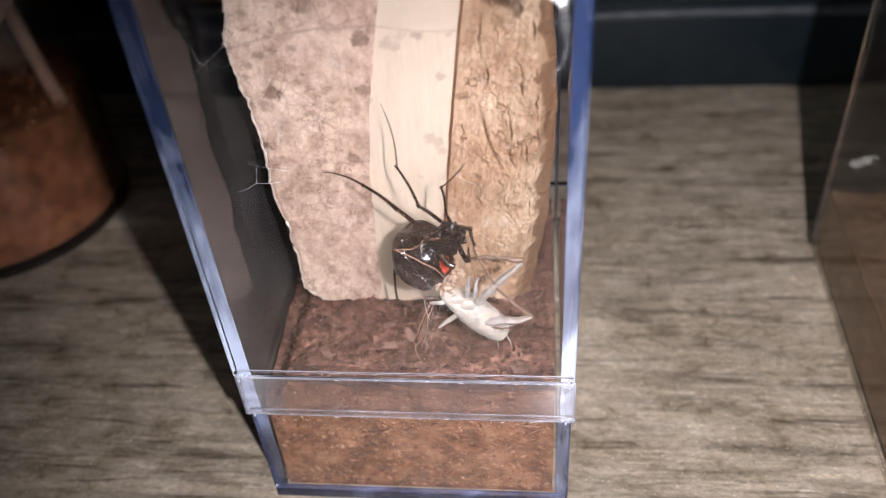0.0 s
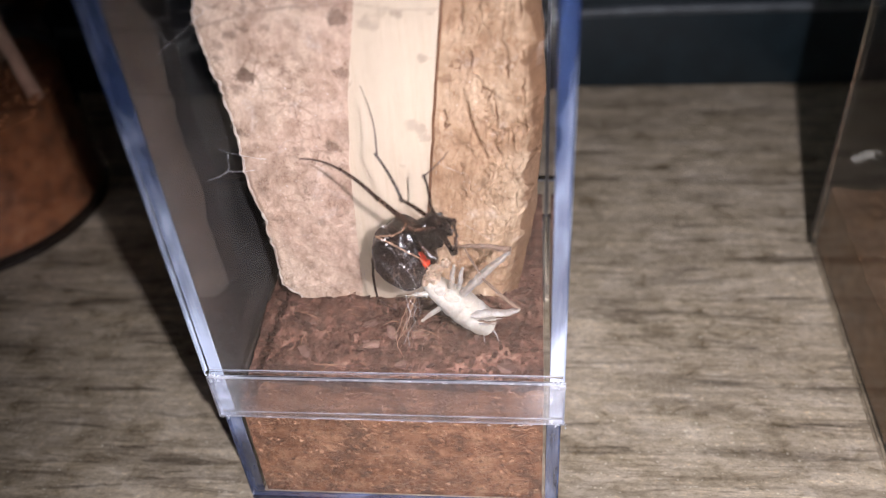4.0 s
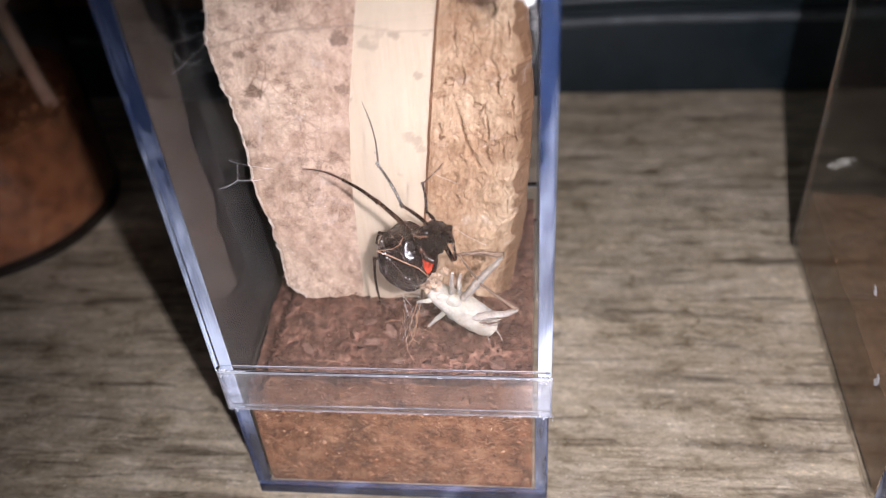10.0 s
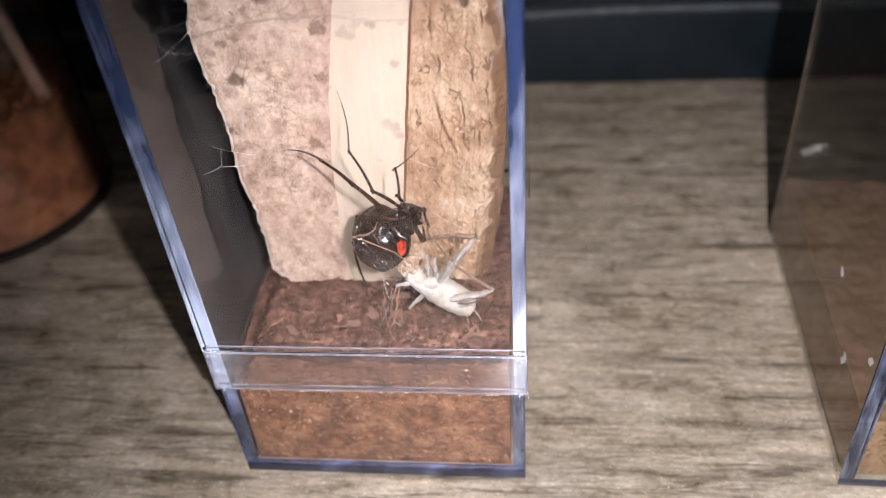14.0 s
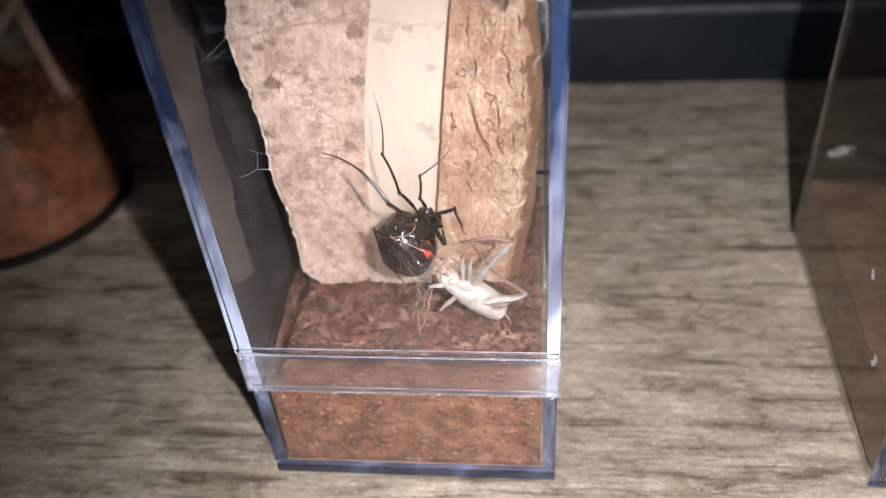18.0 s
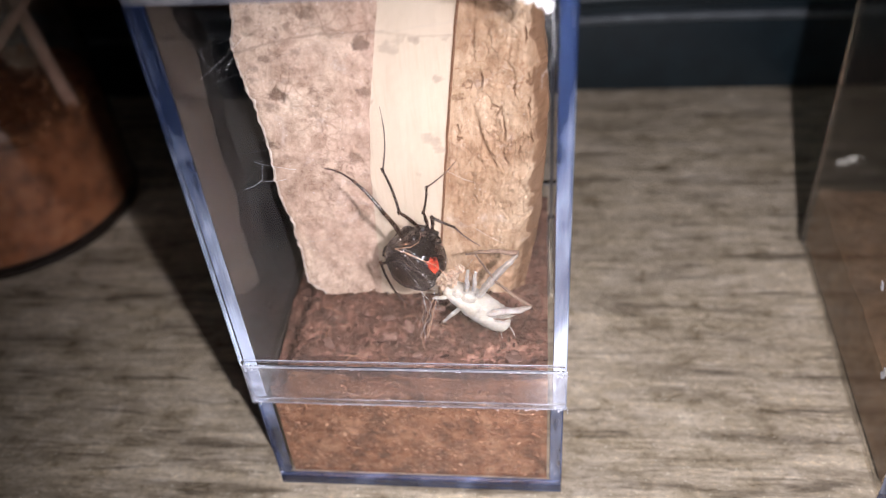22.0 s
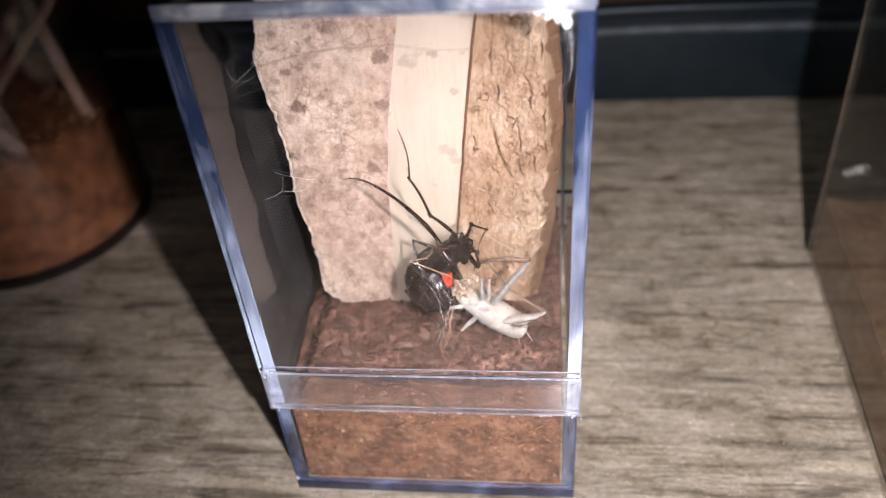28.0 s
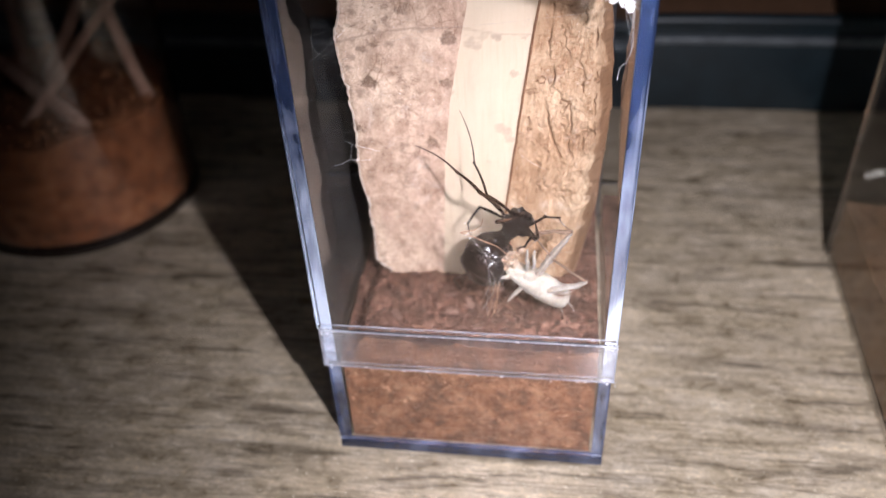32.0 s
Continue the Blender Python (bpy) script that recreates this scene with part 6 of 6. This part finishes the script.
    walk(SPIDER["shin2"], [
        (0, pose(0.00490, -0.00401, 0.03107, -57.5, -21.3, -0.0)), (3, pose(0.00518, -0.00434, 0.03089, -45.6, -17.7, -0.0)),
        (6, pose(0.00548, -0.00435, 0.03064, -42.1, -16.4, -0.0)), (9, pose(0.00554, -0.00420, 0.03103, -39.7, -9.4, -0.0)),
        (12, pose(0.00506, -0.00450, 0.03081, -43.4, -14.3, -0.0)), (17, pose(0.00311, -0.00452, 0.03167, -54.5, -9.5, -0.0)),
        (18, pose(0.00204, -0.00374, 0.03067, -70.3, -12.3, -0.0)), (19, pose(0.00148, -0.00352, 0.03133, -67.9, -16.0, -0.0)),
        (20, pose(-0.00026, -0.00162, 0.02894, -36.1, 24.6, 0.0)), (22, pose(0.00147, -0.00319, 0.02982, -58.9, 8.6, 0.0)),
        (23, pose(0.00114, -0.00262, 0.02882, -14.5, 7.8, 0.0)), (24, pose(0.00223, -0.00376, 0.02882, -62.4, 1.4, 0.0)),
        (25, pose(0.00293, -0.00087, 0.02777, -36.8, 10.2, 0.0)), (28, pose(0.00662, -0.00160, 0.02821, 148.9, 37.3, 180.0)),
        (29, pose(0.00781, -0.00324, 0.02940, 125.0, 39.5, 180.0)), (30, pose(0.00600, -0.00330, 0.02759, 127.6, 21.2, 180.0)),
        (31, pose(0.00739, -0.00358, 0.02816, 132.8, 45.6, 180.0)), (32, pose(0.01074, -0.00291, 0.02466, 140.1, 49.3, 180.0)),
    ])
    walk(SPIDER["foot2"], [
        (0, pose(0.00399, -0.00006, 0.03341, -60.9, 85.2, 0.0)), (3, pose(0.00418, -0.00100, 0.03401, -62.0, 85.4, 0.0)),
        (6, pose(0.00449, -0.00121, 0.03397, -64.0, 84.5, 0.0)), (9, pose(0.00495, -0.00122, 0.03459, 112.9, 79.7, 180.0)),
        (12, pose(0.00422, -0.00129, 0.03410, 117.6, 88.2, 180.0)), (17, pose(0.00266, -0.00071, 0.03435, -52.8, 89.9, 0.0)),
        (18, pose(0.00170, 0.00066, 0.03221, -39.8, 66.8, 0.0)), (19, pose(0.00099, 0.00082, 0.03302, -42.0, 78.1, 0.0)),
        (20, pose(0.00132, 0.00114, 0.03238, -44.9, 69.3, 0.0)), (22, pose(0.00184, 0.00082, 0.03222, -44.7, 69.3, 0.0)),
        (23, pose(0.00175, -0.00145, 0.03331, -44.8, 66.6, 0.0)), (24, pose(0.00228, 0.00039, 0.03099, -28.7, 47.5, 0.0)),
        (25, pose(0.00359, 0.00194, 0.03146, -11.2, 30.6, 0.0)), (28, pose(0.00905, 0.00082, 0.02502, -177.9, -17.3, 180.0)),
        (29, pose(0.00951, 0.00060, 0.02733, 140.3, 10.5, 180.0)), (30, pose(0.00704, 0.00041, 0.02493, 138.0, 23.6, 180.0)),
        (31, pose(0.00966, -0.00015, 0.02593, 132.9, 34.8, 180.0)), (32, pose(0.01346, 0.00009, 0.02232, 151.0, 24.3, 180.0)),
    ])
    walk(SPIDER["thigh3"], [
        (0, pose(0.00622, -0.00250, 0.02753, 46.7, 48.3, 0.0)), (3, pose(0.00605, -0.00250, 0.02750, 46.6, 54.7, 0.0)),
        (6, pose(0.00648, -0.00250, 0.02679, 46.1, 46.8, 0.0)), (9, pose(0.00728, -0.00250, 0.02733, 50.1, 45.8, 0.0)),
        (12, pose(0.00615, -0.00250, 0.02693, 45.6, 52.2, 0.0)), (17, pose(0.00619, -0.00250, 0.02867, 47.9, 61.6, 0.0)),
        (18, pose(0.00431, -0.00250, 0.02640, 26.6, 51.0, 0.0)), (19, pose(0.00426, -0.00250, 0.02551, 24.5, 14.3, 0.0)),
        (20, pose(0.00103, -0.00250, 0.02442, 34.5, 21.1, 0.0)), (22, pose(0.00252, -0.00250, 0.02556, 26.8, 7.4, 0.0)),
        (23, pose(0.00223, -0.00250, 0.02528, 25.5, 12.5, 0.0)), (24, pose(0.00299, -0.00250, 0.02539, 26.5, 15.1, 0.0)),
        (25, pose(0.00493, -0.00250, 0.02347, 51.4, 48.2, 0.0)), (28, pose(0.00574, -0.00250, 0.02355, 51.7, 42.5, 0.0)),
        (29, pose(0.00631, -0.00250, 0.02508, 48.0, 50.3, 0.0)), (30, pose(0.00605, -0.00250, 0.02149, 53.6, 43.8, 0.0)),
        (31, pose(0.00666, -0.00250, 0.02210, 58.4, 51.2, 0.0)), (32, pose(0.00649, -0.00250, 0.02115, 60.9, 52.9, 0.0)),
    ])
    walk(SPIDER["shin3"], [
        (0, pose(0.00887, -0.00627, 0.02990, 166.7, 5.9, 180.0)), (3, pose(0.00896, -0.00626, 0.02956, 162.7, 2.1, 180.0)),
        (6, pose(0.00910, -0.00623, 0.02925, 159.5, 1.5, 180.0)), (9, pose(0.00966, -0.00647, 0.02965, 160.6, 0.5, 180.0)),
        (12, pose(0.00901, -0.00620, 0.02915, 168.8, 6.8, 180.0)), (17, pose(0.00924, -0.00634, 0.03032, 170.6, 2.7, 180.0)),
        (18, pose(0.00791, -0.00482, 0.02931, 173.6, 14.4, 180.0)), (19, pose(0.00542, -0.00465, 0.03008, 147.0, 46.5, 180.0)),
        (20, pose(0.00257, -0.00543, 0.02840, 178.2, 55.7, 180.0)), (22, pose(0.00311, -0.00483, 0.03015, -169.8, 68.7, 180.0)),
        (23, pose(0.00325, -0.00473, 0.02984, -166.1, 67.3, 180.0)), (24, pose(0.00419, -0.00481, 0.02987, 176.1, 56.6, 180.0)),
        (25, pose(0.00733, -0.00655, 0.02562, 153.0, 17.9, 180.0)), (28, pose(0.00791, -0.00656, 0.02592, 156.2, -1.1, 180.0)),
        (29, pose(0.00898, -0.00635, 0.02729, 164.7, -15.7, 180.0)), (30, pose(0.00818, -0.00667, 0.02371, 153.4, -16.3, 180.0)),
        (31, pose(0.00878, -0.00691, 0.02381, 153.9, -16.3, 180.0)), (32, pose(0.00849, -0.00703, 0.02267, 155.0, -20.4, 180.0)),
    ])
    walk(SPIDER["foot3"], [
        (0, pose(0.00928, -0.00533, 0.02595, 151.5, 1.7, 180.0)), (3, pose(0.00910, -0.00505, 0.02567, 150.8, 1.7, 180.0)),
        (6, pose(0.00920, -0.00481, 0.02543, 147.2, -2.5, 180.0)), (9, pose(0.00969, -0.00512, 0.02581, 147.9, -2.5, 180.0)),
        (12, pose(0.00948, -0.00541, 0.02518, 152.2, -2.6, 180.0)), (17, pose(0.00943, -0.00568, 0.02631, 155.6, -0.4, 180.0)),
        (18, pose(0.00892, -0.00437, 0.02539, 149.6, 7.5, 180.0)), (19, pose(0.00790, -0.00243, 0.02773, -169.9, 21.0, 180.0)),
        (20, pose(0.00593, -0.00530, 0.02611, 171.6, 26.3, 180.0)), (22, pose(0.00685, -0.00556, 0.02869, -160.5, 59.0, 180.0)),
        (23, pose(0.00690, -0.00571, 0.02832, 175.8, 38.4, 180.0)), (24, pose(0.00758, -0.00453, 0.02763, 176.1, 40.7, 180.0)),
        (25, pose(0.00845, -0.00470, 0.02216, 161.3, -16.1, 180.0)), (28, pose(0.00784, -0.00492, 0.02219, 151.7, -14.8, 180.0)),
        (29, pose(0.00791, -0.00527, 0.02351, 149.0, -18.9, 180.0)), (30, pose(0.00716, -0.00484, 0.02021, 144.5, -20.5, 180.0)),
        (31, pose(0.00775, -0.00512, 0.02029, 143.5, -15.4, 180.0)), (32, pose(0.00721, -0.00531, 0.01921, 144.8, -24.2, 180.0)),
    ])
    walk(SPIDER["thigh4"], [
        (0, pose(-0.00165, 0.00050, 0.01903, 161.8, -51.7, 180.0)), (3, pose(-0.00191, 0.00050, 0.01787, 169.7, -56.2, 180.0)),
        (6, pose(-0.00117, 0.00050, 0.01853, 179.4, -57.9, 180.0)), (9, pose(-0.00079, 0.00050, 0.01787, 170.5, -68.6, 180.0)),
        (12, pose(-0.00148, 0.00050, 0.01819, 174.8, -60.3, 180.0)), (17, pose(-0.00292, 0.00050, 0.01902, 157.3, -40.7, 180.0)),
        (18, pose(-0.00518, 0.00050, 0.01770, 25.5, -23.4, -0.0)), (19, pose(-0.00348, 0.00050, 0.01704, 159.7, -68.1, 180.0)),
        (20, pose(-0.00475, 0.00050, 0.01560, 173.1, -56.7, 180.0)), (22, pose(-0.00274, 0.00050, 0.01575, 11.9, -87.6, -0.0)),
        (23, pose(-0.00233, 0.00050, 0.01599, 0.6, -78.6, -0.0)), (24, pose(-0.00166, 0.00050, 0.01513, 179.8, -56.6, 180.0)),
        (25, pose(-0.00302, 0.00050, 0.01137, 168.8, -87.2, 180.0)), (28, pose(-0.00402, 0.00050, 0.01221, 161.5, -39.6, 180.0)),
        (29, pose(-0.00290, 0.00050, 0.01100, 152.0, -35.9, 180.0)), (30, pose(-0.00366, 0.00050, 0.00843, 156.3, -42.7, 180.0)),
        (31, pose(-0.00227, 0.00050, 0.00875, 154.7, -39.1, 180.0)), (32, pose(-0.00517, 0.00050, 0.00643, 153.8, -37.0, 180.0)),
    ])
    walk(SPIDER["shin4"], [
        (0, pose(-0.00543, 0.00208, 0.01606, 173.7, -4.9, 180.0)), (3, pose(-0.00605, 0.00140, 0.01511, 167.8, -4.4, 180.0)),
        (6, pose(-0.00546, 0.00055, 0.01584, 172.7, -2.4, 180.0)), (9, pose(-0.00544, 0.00133, 0.01605, 175.5, -2.3, 180.0)),
        (12, pose(-0.00586, 0.00096, 0.01569, 171.4, -0.2, 180.0)), (17, pose(-0.00597, 0.00246, 0.01548, 169.6, 4.3, 180.0)),
        (18, pose(-0.00700, -0.00168, 0.02190, 163.9, 5.5, 180.0)), (19, pose(-0.00788, 0.00226, 0.01527, 160.5, 7.1, 180.0)),
        (20, pose(-0.00894, 0.00111, 0.01284, 158.5, 7.7, 180.0)), (22, pose(-0.00769, -0.00055, 0.01595, 165.1, 8.3, 180.0)),
        (23, pose(-0.00729, 0.00044, 0.01699, 168.8, 7.8, 180.0)), (24, pose(-0.00588, 0.00052, 0.01234, 152.3, 0.5, 180.0)),
        (25, pose(-0.00798, 0.00148, 0.01113, 163.7, 12.8, 180.0)), (28, pose(-0.00709, 0.00210, 0.00852, 157.0, 11.6, 180.0)),
        (29, pose(-0.00553, 0.00287, 0.00738, 153.5, 1.3, 180.0)), (30, pose(-0.00680, 0.00254, 0.00503, 152.8, 6.0, 180.0)),
        (31, pose(-0.00515, 0.00266, 0.00520, 153.5, 11.6, 180.0)), (32, pose(-0.00790, 0.00273, 0.00281, 151.9, 14.4, 180.0)),
    ])
    walk(SPIDER["foot4"], [
        (0, pose(-0.00636, 0.00329, 0.00518, 162.0, 33.6, 180.0)), (3, pose(-0.00687, 0.00372, 0.00440, 166.7, 32.4, 180.0)),
        (6, pose(-0.00592, 0.00194, 0.00496, 152.1, 31.5, 180.0)), (9, pose(-0.00588, 0.00219, 0.00511, 155.9, 25.4, 180.0)),
        (12, pose(-0.00589, 0.00260, 0.00483, 164.6, 33.4, 180.0)), (17, pose(-0.00516, 0.00445, 0.00471, 174.2, 30.9, 180.0)),
        (18, pose(-0.00598, 0.00136, 0.01139, -153.4, 47.5, 180.0)), (19, pose(-0.00661, 0.00592, 0.00499, -172.0, 37.8, 180.0)),
        (20, pose(-0.00758, 0.00513, 0.00271, -174.3, 47.2, 180.0)), (22, pose(-0.00615, 0.00228, 0.00545, 162.9, 28.7, 180.0)),
        (23, pose(-0.00583, 0.00258, 0.00631, 174.3, 30.6, 180.0)), (24, pose(-0.00580, 0.00562, 0.00261, 47.8, 55.5, 0.0)),
        (25, pose(-0.00565, 0.00456, 0.00085, 154.0, 25.0, 180.0)), (28, pose(-0.00506, 0.00639, -0.00139, 51.2, 65.7, 0.0)),
        (29, pose(-0.00530, 0.00778, -0.00244, 54.3, 58.9, 0.0)), (30, pose(-0.00577, 0.00755, -0.00469, 46.7, 64.6, 0.0)),
        (31, pose(-0.00318, 0.00756, -0.00443, 49.1, 60.8, 0.0)), (32, pose(-0.00549, 0.00791, -0.00657, 49.6, 42.0, 0.0)),
    ])
    walk(SPIDER["thigh5"], [
        (0, pose(0.00000, 0.00100, 0.02181, 148.6, -70.7, 180.0)), (3, pose(-0.00002, 0.00100, 0.02065, 150.5, -70.0, 180.0)),
        (6, pose(0.00044, 0.00100, 0.02068, 152.3, -75.2, 180.0)), (9, pose(0.00068, 0.00100, 0.02112, 151.3, -78.9, 180.0)),
        (12, pose(-0.00008, 0.00100, 0.02086, 154.3, -77.3, 180.0)), (17, pose(0.00002, 0.00100, 0.02156, 147.2, -80.1, 180.0)),
        (18, pose(-0.00135, 0.00100, 0.01999, 163.5, -68.5, 180.0)), (19, pose(-0.00219, 0.00100, 0.02006, 156.1, -79.7, 180.0)),
        (20, pose(-0.00455, 0.00100, 0.01844, 162.8, -61.5, 180.0)), (22, pose(-0.00251, 0.00100, 0.01873, 156.1, -64.4, 180.0)),
        (23, pose(-0.00277, 0.00100, 0.01800, 155.2, -61.9, 180.0)), (24, pose(-0.00196, 0.00100, 0.01804, 166.4, -55.4, 180.0)),
        (25, pose(-0.00039, 0.00100, 0.01787, 154.5, -78.2, 180.0)), (28, pose(0.00078, 0.00100, 0.01954, -6.5, -68.5, -0.0)),
        (29, pose(0.00163, 0.00100, 0.02097, 161.3, -88.3, 180.0)), (30, pose(0.00033, 0.00100, 0.01788, 152.1, -87.4, 180.0)),
        (31, pose(0.00289, 0.00100, 0.02189, 146.4, -62.8, 180.0)), (32, pose(0.00241, 0.00100, 0.02109, 145.7, -88.9, 180.0)),
    ])
    walk(SPIDER["shin5"], [
        (0, pose(-0.00465, 0.00401, 0.02019, 157.1, -18.1, 180.0)), (3, pose(-0.00474, 0.00385, 0.01894, 153.3, -16.8, 180.0)),
        (6, pose(-0.00451, 0.00368, 0.01938, 153.5, -19.3, 180.0)), (9, pose(-0.00429, 0.00378, 0.02015, 155.9, -20.0, 180.0)),
        (12, pose(-0.00516, 0.00350, 0.01972, 154.0, -15.7, 180.0)), (17, pose(-0.00476, 0.00413, 0.02072, 153.5, -17.0, 180.0)),
        (18, pose(-0.00650, 0.00264, 0.01796, 154.7, -17.0, 180.0)), (19, pose(-0.00739, 0.00334, 0.01911, 166.1, -65.7, 180.0)),
        (20, pose(-0.00939, 0.00271, 0.01581, 168.5, -66.3, 180.0)), (22, pose(-0.00727, 0.00334, 0.01644, 152.9, -19.2, 180.0)),
        (23, pose(-0.00739, 0.00343, 0.01553, 154.5, -12.6, 180.0)), (24, pose(-0.00658, 0.00236, 0.01485, 151.2, -19.1, 180.0)),
        (25, pose(-0.00549, 0.00349, 0.01680, 145.1, -53.5, 180.0)), (28, pose(-0.00456, 0.00165, 0.02164, -142.2, 16.1, 180.0)),
        (29, pose(-0.00384, 0.00286, 0.02081, 170.8, -45.1, 180.0)), (30, pose(-0.00476, 0.00371, 0.01765, 165.4, -41.6, 180.0)),
        (31, pose(-0.00139, 0.00420, 0.01969, 165.6, -31.3, 180.0)), (32, pose(-0.00236, 0.00425, 0.02100, -147.3, -41.2, 180.0)),
    ])
    walk(SPIDER["foot5"], [
        (0, pose(-0.00581, 0.00559, 0.01663, 73.2, 75.9, 0.0)), (3, pose(-0.00579, 0.00567, 0.01546, 72.6, 78.7, 0.0)),
        (6, pose(-0.00571, 0.00550, 0.01595, 72.2, 72.3, 0.0)), (9, pose(-0.00556, 0.00543, 0.01666, 71.5, 75.0, 0.0)),
        (12, pose(-0.00614, 0.00528, 0.01620, 167.1, 2.5, 180.0)), (17, pose(-0.00582, 0.00594, 0.01725, -106.7, 80.9, 180.0)),
        (18, pose(-0.00757, 0.00438, 0.01445, 177.5, 7.3, 180.0)), (19, pose(-0.01098, 0.00431, 0.01749, 148.7, -41.9, 180.0)),
        (20, pose(-0.01304, 0.00352, 0.01420, 151.0, -52.1, 180.0)), (22, pose(-0.00846, 0.00519, 0.01303, 55.1, 71.3, 0.0)),
        (23, pose(-0.00819, 0.00518, 0.01195, 162.3, 18.9, 180.0)), (24, pose(-0.00775, 0.00431, 0.01149, 164.5, 16.1, 180.0)),
        (25, pose(-0.00817, 0.00581, 0.01482, 55.0, -32.2, -0.0)), (28, pose(-0.00367, -0.00084, 0.01855, 173.2, 13.6, 180.0)),
        (29, pose(-0.00668, 0.00350, 0.01798, -144.1, 19.7, 180.0)), (30, pose(-0.00737, 0.00473, 0.01471, 169.9, 16.8, 180.0)),
        (31, pose(-0.00343, 0.00521, 0.01633, 168.4, 9.3, 180.0)), (32, pose(-0.00461, 0.00206, 0.01843, -175.9, 14.6, 180.0)),
    ])
    walk(CRICKET, [
        (0, pose(0.01186, 0.01280, 0.03517, 0.0, 3.6, 0.0)), (3, pose(0.01157, 0.01280, 0.03614, 0.0, 5.3, 0.0)),
        (6, pose(0.01326, 0.01280, 0.03596, 0.0, 0.2, 0.0)), (9, pose(0.01390, 0.01280, 0.03530, 0.0, -0.0, 0.0)),
        (12, pose(0.01434, 0.01280, 0.03500, 0.0, -3.2, 0.0)), (17, pose(0.01433, 0.01280, 0.03500, 0.0, -1.9, 0.0)),
        (18, pose(0.01394, 0.01280, 0.03500, 0.0, -0.9, 0.0)), (19, pose(0.01375, 0.01280, 0.03500, 0.0, -1.5, 0.0)),
        (20, pose(0.01349, 0.01280, 0.03500, 0.0, -0.9, 0.0)), (22, pose(0.01346, 0.01280, 0.03500, 0.0, -0.2, 0.0)),
        (23, pose(0.01327, 0.01280, 0.03500, 0.0, -1.5, 0.0)), (24, pose(0.01327, 0.01280, 0.03500, 0.0, 0.4, 0.0)),
        (25, pose(0.01379, 0.01280, 0.03500, 0.0, -1.0, 0.0)), (28, pose(0.01420, 0.01280, 0.03500, 0.0, -3.7, 0.0)),
        (29, pose(0.01444, 0.01280, 0.03500, 0.0, -3.1, 0.0)), (30, pose(0.01416, 0.01280, 0.03500, 0.0, -3.6, 0.0)),
        (31, pose(0.01448, 0.01280, 0.03500, 0.0, -6.9, 0.0)), (32, pose(0.01478, 0.01280, 0.03500, 0.0, -6.9, 0.0)),
    ])


motions()
